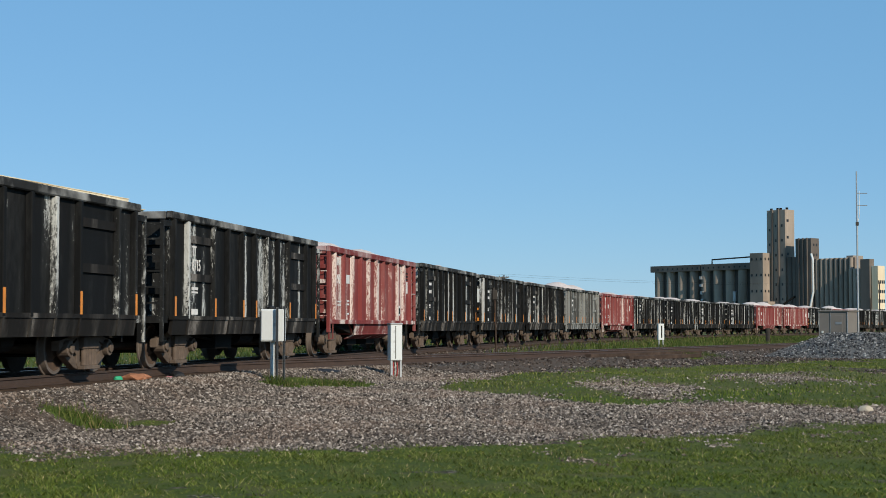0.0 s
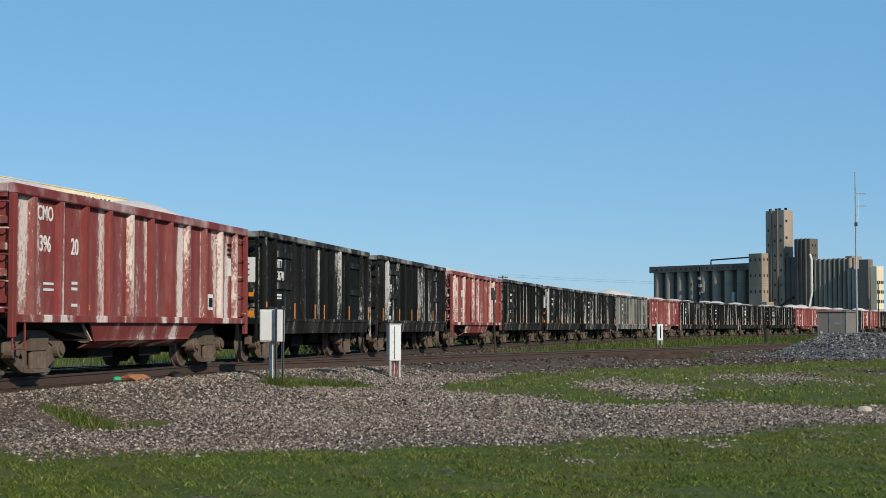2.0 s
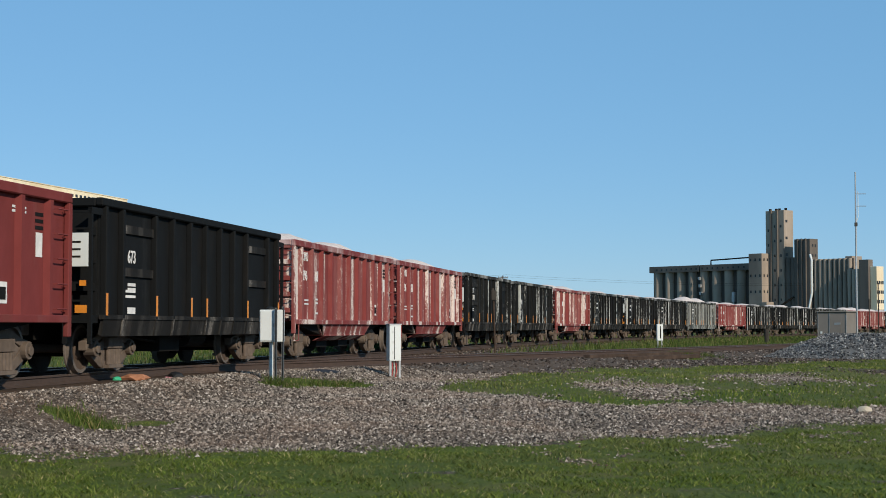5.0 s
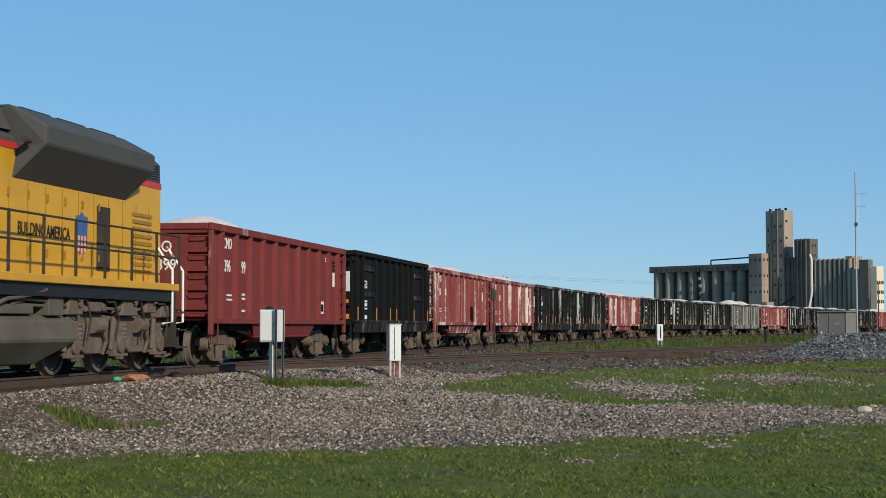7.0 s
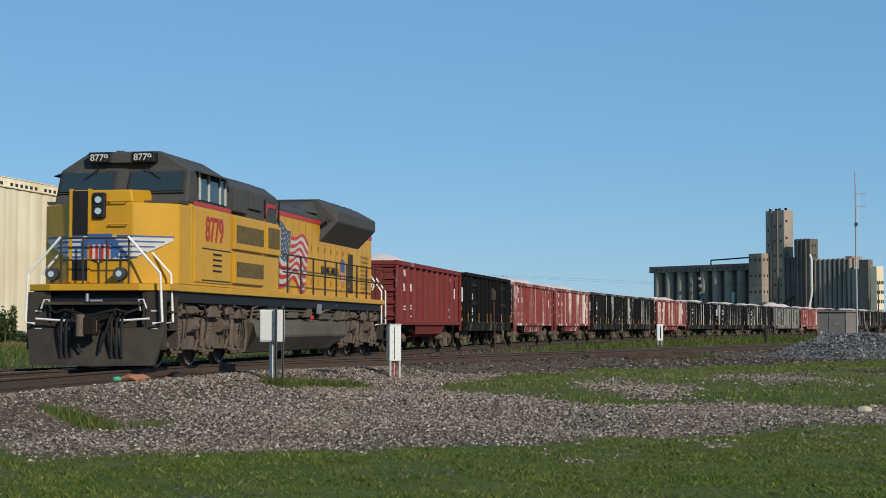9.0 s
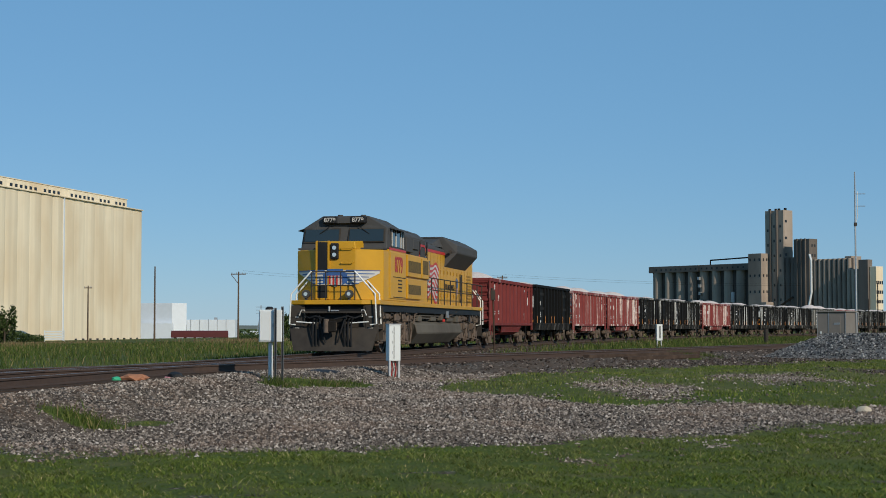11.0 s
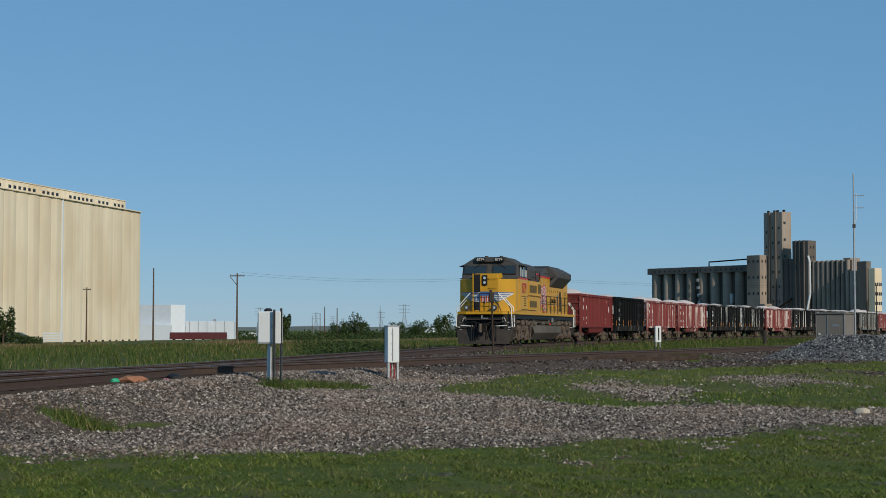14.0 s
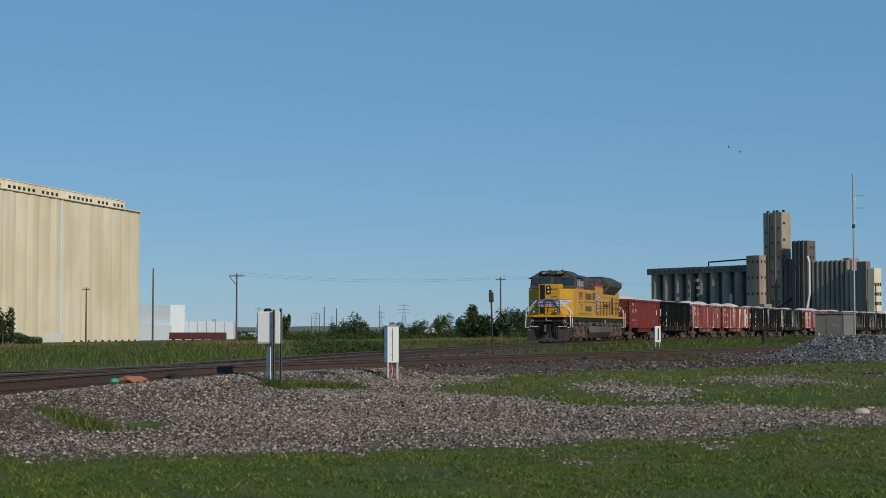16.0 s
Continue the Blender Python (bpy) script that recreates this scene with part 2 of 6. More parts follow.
def truck_frame_mesh():
    """One cast side frame of a freight truck, in the plane y = 0, middle at x = 0."""
    bm = bmesh.new()
    prism(bm, [(-1.16, 0.42), (-1.16, 0.60), (-0.80, 0.66), (-0.40, 0.80), (0.40, 0.80), (0.80, 0.66), (1.16, 0.60), (1.16, 0.42), (1.0, 0.52), (0.72, 0.54), (0.36, 0.66), (-0.36, 0.66),
               (-0.72, 0.54), (-1.0, 0.52)], "y", -0.08, 0.08)
    prism(bm, [(-0.36, 0.08), (0.36, 0.08), (0.44, 0.22), (-0.44, 0.22)], "y", -0.09, 0.09)
    for s in (-1, 1):
        prism(bm, [(s * 0.98, 0.34), (s * 0.76, 0.46), (s * 0.34, 0.20), (s * 0.40, 0.09), (s * 0.52, 0.12)], "y", -0.07, 0.07)
        prism(bm, [(s * 0.30, 0.18), (s * 0.44, 0.18), (s * 0.42, 0.70), (s * 0.30, 0.70)], "y", -0.085, 0.085)
    for s in (-1, 1):                                 # journal boxes and spring nest
        rod(bm, (s * 0.89, -0.17, 0.457), (s * 0.89, 0.05, 0.457), 0.15, 14)
        rod(bm, (s * 0.89, -0.21, 0.457), (s * 0.89, -0.17, 0.457), 0.09, 10)
        prism(bm, [(s * 0.42, 0.62), (s * 0.70, 0.50), (s * 0.46, 0.34)], "y", -0.095, -0.08)
    for k in range(-2, 3):
        rod(bm, (k * 0.12, -0.13, 0.15), (k * 0.12, -0.13, 0.44), 0.055, 10)
    box(bm, -0.36, 0.36, -0.2, -0.06, 0.08, 0.15)
    box(bm, -0.34, 0.34, -0.18, -0.06, 0.45, 0.66)
    return mesh_of("side_frame", bm, M_TRUCK, bevel=0.012)


FRAME_ME = truck_frame_mesh()


def bolster_mesh():
    bm = bmesh.new()
    box(bm, -0.2, 0.2, -0.95, 0.95, 0.42, 0.72)
    for s in (-1, 1):
        box(bm, s * 0.42 - 0.05, s * 0.42 + 0.05, -0.8, 0.8, 0.3, 0.42)
    return mesh_of("bolster", bm, M_DARK, bevel=0.02)


BOLSTER_ME = bolster_mesh()
SPINNERS = []


def trucks(car, spread):
    for cx in (-spread, spread):
        for s in (-1, 1):
            share("side_frame", FRAME_ME, car, pose(cx, s * 0.98, 0, 0, 0, 0 if s < 0 else 180))
        share("bolster", BOLSTER_ME, car, pose(cx, 0, 0))
        for ax in (-0.89, 0.89):
            SPINNERS.append((share("wheelset", WHEEL_ME, car, pose(cx + ax, 0, 0.457)), cx + ax, 0.457, SPEED / 0.457))


def heap(bm, half, wide, base, top, seed):
    """The piled load above the rim: two uneven humps."""
    rnd = random.Random(seed)
    n, m = 30, 10
    humps = [(-half * 0.45 + rnd.uniform(-0.6, 0.6), rnd.uniform(0.75, 1.0)), (half * 0.45 + rnd.uniform(-0.6, 0.6), rnd.uniform(0.6, 1.0))]
    grid = []
    for i in range(n + 1):
        row = []
        x = -half + 2 * half * i / n
        for j in range(m + 1):
            y = -wide + 2 * wide * j / m
            h = max(k * math.exp(-((x - c) / 2.1) ** 2) for c, k in humps) * max(0, 1 - (y / wide) ** 2) ** 0.8
            z = base + (top - base) * h + 0.05 * noise.noise((x * 2.5 + seed, y * 2.5, 0)) + 0.03 * noise.noise((x * 9, y * 9 + seed, 1))
            row.append(bm.verts.new((x, y, z)))
        grid.append(row)
    for i in range(n):
        for j in range(m):
            bm.faces.new((grid[i][j], grid[i + 1][j], grid[i + 1][j + 1], grid[i][j + 1]))


def ladder(bm, x, y0, z0, z1, rungs, wide, axis="x"):
    """Grab rungs that stand off a face; along x (on a side) or along y (on an end)."""
    for k in range(rungs):
        z = z0 + (z1 - z0) * k / max(1, rungs - 1)
        if axis == "x":
            pipe(bm, [(x - wide / 2, y0, z), (x - wide / 2, y0 - 0.07, z), (x + wide / 2, y0 - 0.07, z), (x + wide / 2, y0, z)], 0.014, 5)
        else:
            pipe(bm, [(x, y0 - wide / 2, z), (x - 0.07, y0 - wide / 2, z), (x - 0.07, y0 + wide / 2, z), (x, y0 + wide / 2, z)], 0.014, 5)


HALF, WIDE, RIM = 6.22, 1.50, 3.13


def coupler(car, half):
    for s in (-1, 1):
        bm = bmesh.new()
        box(bm, min(s * half, s * (half - 0.6)), max(s * half, s * (half - 0.6)), -0.16, 0.16, 0.70, 1.0)
        box(bm, min(s * half, s * (half + 0.34)), max(s * half, s * (half + 0.34)), -0.07, 0.07, 0.80, 0.94)
        box(bm, min(s * (half + 0.28), s * (half + 0.48)), max(s * (half + 0.28), s * (half + 0.48)), -0.15, 0.15, 0.72, 1.02)
        part("coupler", bm, M_TRUCK, car, bevel=0.02)


NUMBERS = {1: "99", 3: "68", 4: "20"}
M_BLACKCAR = plain("black_stencil", (0.012, 0.012, 0.012), 0.7)
M_PALECAR = plain("faded_white_stencil", (0.78, 0.75, 0.72), 0.7, 0, 9, 0.3)
ON_END = Matrix(((0, 0, -1, 0), (-1, 0, 0, 0), (0, 1, 0, 0), (0, 0, 0, 1)))
ON_SIDE = Matrix(((1, 0, 0, 0), (0, 0, -1, 0), (0, 1, 0, 0), (0, 0, 0, 1)))


def letter(car, words, x, z, y, size):
    """Stencilled reporting marks on the seen side."""
    text_part(words, size, M_PALECAR, car, Matrix.Translation((x, y - 0.006, z)) @ ON_SIDE, "white stencilled marks", 0.004, 0.8)


def bars(car, x0, x1, y, rows, material):
    for z, h in rows:
        bm = bmesh.new()
        box(bm, x0, x1, y - 0.010, y - 0.004, z, z + h)
        part("marking", bm, material, car)


def open_hopper(n, dusty=True):
    """Red oxide open hopper with outside posts and a centre discharge bay."""
    paint = M_RED if dusty else M_RED_CLEAN
    car = new("hopper_car")
    low = 0.98
    for s in (-1, 1):
        bm = bmesh.new()
        box(bm, -HALF + 0.06, HALF - 0.06, s * (WIDE - 0.13) - 0.02, s * (WIDE - 0.13) + 0.02, low + 0.04, RIM - 0.1)
        part("side_sheet", bm, paint, car)
        bm = bmesh.new()
        x = s * (HALF - 0.12)
        box(bm, x - 0.02, x + 0.02, -WIDE + 0.16, WIDE - 0.16, low + 0.1, RIM - 0.1)
        part("end_sheet", bm, paint, car)
    bm = bmesh.new()
    box(bm, -HALF + 0.2, HALF - 0.2, -WIDE + 0.2, WIDE - 0.2, low + 0.02, low + 0.10)
    part("floor_sheet", bm, paint, car)
    bm = bmesh.new()
    for s in (-1, 1):
        box(bm, -HALF, HALF, s * WIDE - 0.11 * (s > 0), s * WIDE + 0.11 * (s < 0), RIM - 0.17, RIM)
        box(bm, s * HALF - 0.11 * (s > 0), s * HALF + 0.11 * (s < 0), -WIDE + 0.11, WIDE - 0.11, RIM - 0.15, RIM - 0.004)
    part("rim", bm, M_RIMR if dusty else paint, car, bevel=0.018)
    posts = [-HALF + 0.82 + k * (2 * HALF - 1.64) / 10 for k in range(11)]
    bm = bmesh.new()
    prism(bm, [(-0.055, -0.11), (0.055, -0.11), (0.10, 0.0), (-0.10, 0.0)], "z", low, RIM - 0.17)
    post = mesh_of("post", bm, paint)
    for s in (-1, 1):
        for k, x in enumerate(posts):
            share("post", post, car, pose(x, s * (WIDE - 0.115), 0, 0, 0, 0 if s < 0 else 180))
    bm = bmesh.new()
    for s in (-1, 1):                                  # corner posts and side sill
        for e in (-1, 1):
            box(bm, e * HALF - 0.14 * (e > 0), e * HALF + 0.14 * (e < 0), s * WIDE - 0.10 * (s > 0), s * WIDE + 0.10 * (s < 0), low - 0.3, RIM - 0.17)
        box(bm, -HALF + 0.14, HALF - 0.14, s * WIDE - 0.12 * (s > 0), s * WIDE + 0.12 * (s < 0), low - 0.06, low + 0.07)
    part("side_sill", bm, paint, car, bevel=0.012)
    for e in (-1, 1):                                  # end ribs
        for k in range(5):
            bm = bmesh.new()
            z = low + 0.22 + k * 0.42
            prism(bm, [(0, z), (0, z + 0.16), (-0.10, z + 0.13), (-0.10, z + 0.03)], "y", -WIDE + 0.13, WIDE - 0.13)
            part("end_rib", bm, paint, car, at=pose(e * (HALF - 0.13), 0, 0, 0, 0, 0 if e < 0 else 180))
    bm = bmesh.new()
    box(bm, -HALF + 0.02, -HALF + 0.10, -0.92, 1.30, 1.22, 2.88)
    panel = part("end_panel", bm, paint, car, bevel=0.01)
    if n == 1:
        for words, z in (("CMO", 2.50), ("396399", 2.10)):
            text_part(words, 0.34, M_PALECAR, panel, Matrix.Translation((-HALF + 0.014, -0.22, z)) @ ON_END, "white stencilled marks", 0.004, 0.9)
    for s in (-1, 1):                                  # the centre bay: steep apron sheets and their slanted ends
        bm = bmesh.new()
        lo = []
        for y_, z in ((WIDE - 0.07, low - 0.06), (WIDE - 0.17, 0.60)):
            half = 2.95 if z > 0.7 else 2.55
            lo.append([(-half, s * y_, z), (half, s * y_, z), (half, s * (y_ - 0.03), z), (-half, s * (y_ - 0.03), z)])
        loft(bm, lo)
        prism(bm, [(s * (WIDE - 0.14), 0.60), (s * (WIDE - 0.14), 0.64), (s * 1.0, 0.50), (s * 1.0, 0.46)], "x", -2.5, 2.5)
        part("discharge_apron", bm, paint, car)
        bm = bmesh.new()
        prism(bm, [(s * 2.95, low - 0.06), (s * 2.99, low - 0.06), (s * 2.59, 0.60), (s * 2.55, 0.60)], "y", -1.30, 1.30)
        part("bay_end", bm, paint, car)
    bm = bmesh.new()
    box(bm, -HALF + 0.3, HALF - 0.3, -0.22, 0.22, 0.66, 1.0)
    for s in (-1, 1):
        box(bm, s * 1.3 - 0.6, s * 1.3 + 0.6, -0.95, 0.95, 0.28, 0.52)
        prism(bm, [(s * (HALF - 0.25), 1.0), (s * (HALF - 0.25), 1.08), (s * 2.3, 1.0), (s * 2.3, 0.6)], "y", -1.25, 1.25)
    part("underframe", bm, M_DARK, car)
    bm = bmesh.new()
    ladder(bm, 0, 0, 0, 1, 1, 0.40)
    rung = mesh_of("rung", bm, paint)
    bm = bmesh.new()
    ladder(bm, 0, 0, 0, 1, 1, 0.42, "y")
    end_rung = mesh_of("rung", bm, paint)
    for k in range(5):
        share("rung", rung, car, pose(HALF - 0.42, -WIDE + 0.06, 1.15 + 0.42 * k))
        for s in (-1, 1):
            share("rung", end_rung, car, pose(-HALF + 0.02, s * 1.2, 1.15 + 0.42 * k))
    bm = bmesh.new()
    pipe(bm, [(-HALF + 0.05, -WIDE + 0.03, 0.98), (-HALF + 0.05, -WIDE + 0.03, 0.5), (-HALF + 0.5, -WIDE + 0.03, 0.5), (-HALF + 0.5, -WIDE + 0.03, 0.98)], 0.018)
    part("stirrup_step", bm, paint, car)
    y = -WIDE + 0.110
    letter(car, "CMO", -HALF + 1.40, 2.62, y, 0.34)
    letter(car, "396", -HALF + 1.40, 2.10, y, 0.38)
    if NUMBERS.get(n):
        letter(car, NUMBERS[n], -HALF + 2.62, 2.10, y, 0.40)
    else:
        bars(car, -HALF + 2.4, -HALF + 2.8, y, [(2.12, 0.26)], M_WHITE)
    bars(car, -HALF + 1.35, -HALF + 1.75, y, [(1.55, 0.04), (1.45, 0.04)], M_WHITE)
    bars(car, -HALF + 2.5, -HALF + 2.75, y, [(1.58, 0.05), (1.48, 0.05), (1.2, 0.05)], M_WHITE)
    bars(car, -HALF + 2.9, -HALF + 3.3, y, [(1.14, 0.10)], M_ORANGE)
    bars(car, HALF - 2.1, HALF - 1.6, y, [(2.75, 0.04), (2.68, 0.04)], M_WHITE)
    bars(car, HALF - 1.25, HALF - 0.95, y + 0.002, [(2.45, 0.06), (2.56, 0.06), (2.67, 0.06)], M_BLACKCAR)
    bars(car, HALF - 1.22, HALF - 0.98, y + 0.002, [(2.0, 0.4)], M_PALECAR)
    bars(car, HALF - 2.6, HALF - 2.25, y, [(1.22, 0.34)], M_PALECAR)
    bars(car, HALF - 2.55, HALF - 2.3, y - 0.006, [(1.28, 0.2)], M_BLACKCAR)
    bm = bmesh.new()
    heap(bm, HALF - 0.12, WIDE - 0.14, RIM - 0.28, RIM + (0.50 if n % 3 else 0.40), n * 7 + 3)
    part("gravel_load", bm, M_LOAD, car, "pale pinkish crushed stone heaped above the rim", smooth=True)
    coupler(car, HALF)
    trucks(car, 4.45)
    return car


POSTS = (0, 0.75, 2.3, 3.2, 4.15, 5.05, 5.95, 6.8, 7.7, 9.25, 10)


def gondola(n, look_of="dusty", placard=False):
    """Black high-sided gondola with outside posts and a slanting lower skirt."""
    paint = {"dusty": M_BLACK, "clean": M_BLACK_CLEAN, "grey": M_GREY}[look_of]
    car = new("gondola_car")
    low, rim = 1.02, RIM + 0.05
    for s in (-1, 1):
        bm = bmesh.new()
        box(bm, -HALF + 0.5, HALF - 0.5, s * (WIDE - 0.13) - 0.02, s * (WIDE - 0.13) + 0.02, low, rim - 0.1)
        part("side_sheet", bm, paint, car)
        bm = bmesh.new()
        x = s * (HALF - 0.5)
        box(bm, x - 0.02, x + 0.02, -WIDE + 0.15, WIDE - 0.15, low, rim - 0.1)
        part("end_sheet", bm, paint, car)
    bm = bmesh.new()
    box(bm, -HALF + 0.5, HALF - 0.5, -WIDE + 0.15, WIDE - 0.15, low, low + 0.08)
    part("floor_sheet", bm, paint, car)
    bm = bmesh.new()
    for s in (-1, 1):
        box(bm, -HALF + 0.38, HALF - 0.38, s * WIDE - 0.14 * (s > 0), s * WIDE + 0.14 * (s < 0), rim - 0.15, rim)
        x = s * (HALF - 0.38)
        box(bm, x - 0.14 * (s > 0), x + 0.14 * (s < 0), -WIDE + 0.14, WIDE - 0.14, rim - 0.16, rim - 0.004)
    part("rim", bm, paint if look_of == "clean" else M_RIMD, car, bevel=0.02)
    bm = bmesh.new()
    box(bm, -0.055, 0.055, -0.12, 0, low - 0.02, rim - 0.15)
    post = mesh_of("post", bm, paint, bevel=0.012)
    bm = bmesh.new()
    prism(bm, [(0.02, low), (-0.118, low), (-0.07, 0.68), (0.12, 0.68)], "x", -0.03, 0.03)
    gusset = mesh_of("gusset", bm, M_SKIRT)
    for s in (-1, 1):
        for k, u in enumerate(POSTS):
            x = -HALF + 0.62 + u * (2 * HALF - 1.24) / 10
            share("post", post, car, pose(x, s * (WIDE - 0.115), 0, 0, 0, 0 if s < 0 else 180))
            if 0 < k < 10:
                share("gusset", gusset, car, pose(x, s * (WIDE - 0.115), 0, 0, 0, 0 if s < 0 else 180))
    bm = bmesh.new()
    for s in (-1, 1):
        prism(bm, [(s * (WIDE - 0.02), low), (s * (WIDE - 0.08), low), (s * 1.36, 0.72), (s * 1.43, 0.68)], "x", -HALF + 0.55, HALF - 0.55)
        box(bm, -HALF + 0.5, HALF - 0.5, s * WIDE - 0.1 * (s > 0), s * WIDE + 0.1 * (s < 0), low - 0.03, low + 0.05)
        for u in (1.52, 8.48):                          # stiffened panels
            x = -HALF + 0.62 + u * (2 * HALF - 1.24) / 10
            for z in (1.80, 2.60):
                box(bm, x - 0.82, x + 0.82, s * (WIDE - 0.09) - 0.03, s * (WIDE - 0.09) + 0.03, z, z + 0.16)
    part("skirt", bm, M_SKIRT if look_of != "grey" else paint, car)
    for e in (-1, 1):                                   # end platform, brackets, ladders
        bm = bmesh.new()
        X = e * (HALF - 0.5)
        o = e * HALF
        box(bm, min(X, o), max(X, o), -WIDE + 0.12, WIDE - 0.12, 0.92, 1.06)
        for z in (1.5, 2.0, 2.5):
            box(bm, min(X, X + e * 0.12), max(X, X + e * 0.12), -WIDE + 0.16, WIDE - 0.16, z, z + 0.14)
        for y in (-1.42, -0.95, 0.95, 1.42):
            box(bm, min(o, o - e * 0.07), max(o, o - e * 0.07), y - 0.035, y + 0.035, 0.55, rim - 0.2)
        for z in (1.3, 1.62, 1.94, 2.26, 2.58, 2.88):
            for y in (-1.185, 1.185):
                box(bm, min(o, o - e * 0.04), max(o, o - e * 0.04), y - 0.22, y + 0.22, z, z + 0.035)
        box(bm, min(o, X), max(o, X), -1.46, -1.40, rim - 0.32, rim - 0.2)
        box(bm, min(o, X), max(o, X), 1.40, 1.46, rim - 0.32, rim - 0.2)
        part("end_platform", bm, paint, car)
    bm = bmesh.new()
    box(bm, -HALF + 0.3, HALF - 0.3, -0.25, 0.25, 0.62, 1.0)
    box(bm, -1.5, -0.3, -1.0, -0.3, 0.35, 0.85)
    rod(bm, (0.4, -0.8, 0.62), (1.5, -0.8, 0.62), 0.2, 12)
    pipe(bm, [(-3.5, -0.9, 0.7), (-1.5, -0.9, 0.55), (0.4, -0.8, 0.62)], 0.03)
    part("underframe", bm, M_DARK, car)
    if placard:
        bm = bmesh.new()
        box(bm, -HALF - 0.025, -HALF - 0.005, -1.40, -0.72, 1.92, 2.52)
        p = part("placard", bm, M_WHITE, car, "white placard on the car's end", bevel=0.004)
        for k in range(3):
            bm = bmesh.new()
            box(bm, -HALF - 0.031, -HALF - 0.026, -1.26, -0.92 - 0.05 * (k % 2), 2.08 + k * 0.13, 2.115 + k * 0.13)
            part("bar", bm, M_DARK, p)
        for y0, z0, w, h in ((-1.38, 1.10, 0.22, 0.14), (-1.36, 1.58, 0.12, 0.10)):
            bm = bmesh.new()
            box(bm, -HALF - 0.02, -HALF - 0.004, y0, y0 + w, z0, z0 + h)
            part("reflector_patch", bm, M_ORANGE, car, "amber reflective patch")
    for k in (0, 2, 4, 5, 8, 10):
        bm = bmesh.new()
        x = -HALF + 0.62 + POSTS[k] * (2 * HALF - 1.24) / 10
        box(bm, x - 0.045, x + 0.045, -WIDE - 0.124 + 0.115, -WIDE - 0.118 + 0.115, 1.06, 1.46)
        part("reflector_strip", bm, M_ORANGE, car, "amber reflective strip")
    y = -WIDE + 0.110
    if n == 6:
        letter(car, "6715", -HALF + 2.2, 2.03, y, 0.34)
        letter(car, "TT", -HALF + 2.05, 2.34, y, 0.30)
    elif n == 5:
        letter(car, "36741", -HALF + 2.25, 2.03, y, 0.32)
        letter(car, "HTT", -HALF + 2.1, 2.34, y, 0.30)
    elif n == 2:
        letter(car, "673", -HALF + 2.1, 2.06, y, 0.34)
        bars(car, -HALF + 1.8, -HALF + 2.3, y, [(1.5, 0.05), (1.4, 0.05)], M_PALECAR)
    else:
        bars(car, -HALF + 1.8, -HALF + 2.5, y, [(2.40, 0.10), (2.10, 0.12)], M_PALECAR)
    bars(car, -HALF + 1.9, -HALF + 2.3, y, [(1.62, 0.06), (1.55, 0.04), (1.10, 0.12)], M_PALECAR)
    bm = bmesh.new()
    heap(bm, HALF - 0.55, WIDE - 0.16, RIM - 0.2, RIM + (0.32 if look_of != "grey" else 0.62), n * 5 + 1)
    part("gravel_load", bm, M_LOAD, car, "pale crushed stone filling the car to its rim", smooth=True)
    coupler(car, HALF)
    trucks(car, 4.3)
    return car


ORDER = "rKdDpbDbpbgDbbbbDDpDbbbb"
CARS = []
for n, kind in enumerate(ORDER):
    if kind in "rD":
        car = tagged(open_hopper(n + 1, kind == "D"), "red oxide open hopper car" + (" streaked with pale dust" if kind == "D" else " in clean paint") + ", loaded with stone", "hopper car", "loaded cars of the train")
    elif kind == "d":
        car = tagged(open_hopper(n + 1), "red oxide open hopper car streaked with pale dust, loaded with stone", "hopper car", "loaded cars of the train")
    else:
        style = {"K": "clean", "g": "grey"}.get(kind, "dusty")
        word = {"clean": "black high-sided gondola car with white end placard", "grey": "weathered grey high-sided gondola car heaped with stone", "dusty": "black high-sided gondola car streaked with pale dust"}[style]
        car = tagged(gondola(n + 1, style, kind in "KpB"), word, "gondola car", "loaded cars of the train")
    CARS.append(car)


# ---- the locomotive: local x runs back from the nose, whose deck ends at -10.7; the seen side is -y ----
M_YEL = plain("armour_yellow", (0.58, 0.305, 0.012), 0.42, 0, 2.2, 0.14, (0.32, 0.17, 0.03), 0.45, 0.05)
M_LGREY = plain("harbour_grey", (0.075, 0.074, 0.073), 0.7, 0, 3, 0.2, (0.045, 0.045, 0.045), 0.4, 0.08)
M_FRAME = plain("dusty_frame_grey", (0.050, 0.044, 0.039), 0.85, 0, 4, 0.4, (0.09, 0.075, 0.06), 0.6)
M_TANK = plain("dusty_tank", (0.135, 0.120, 0.098), 0.75, 0, 2, 0.3, (0.05, 0.043, 0.035), 0.6)
M_BLACKP = plain("black_fitting", (0.012, 0.012, 0.013), 0.6, 0, 6, 0.3)
M_LRED = plain("stripe_red", (0.50, 0.035, 0.03), 0.45, 0, 5, 0.15)
M_CANTON = plain("faded_flag_blue", (0.055, 0.085, 0.15), 0.5, 0, 5, 0.3)
M_LBLUE = plain("decal_blue", (0.05, 0.115, 0.30), 0.45, 0, 5, 0.2)
M_LWHITE = plain("decal_white", (0.56, 0.54, 0.50), 0.5, 0, 5, 0.12)
M_NUM = plain("number_red", (0.42, 0.03, 0.03), 0.5, 0, 8, 0.2)
M_RAILW = plain("white_handrail", (0.80, 0.80, 0.76), 0.45, 0, 9, 0.08)
M_GRILLE = plain("intake_screen", (0.16, 0.115, 0.05), 0.8, 0, 30, 0.5, (0.06, 0.05, 0.035), 0.7)
M_SEAM = plain("shaded_yellow_seam", (0.34, 0.185, 0.02), 0.6, 0, 6, 0.3, (0.15, 0.09, 0.03), 0.5)
M_GLASS, _nt, _b = nodes_of("cab_glass", 0.06)
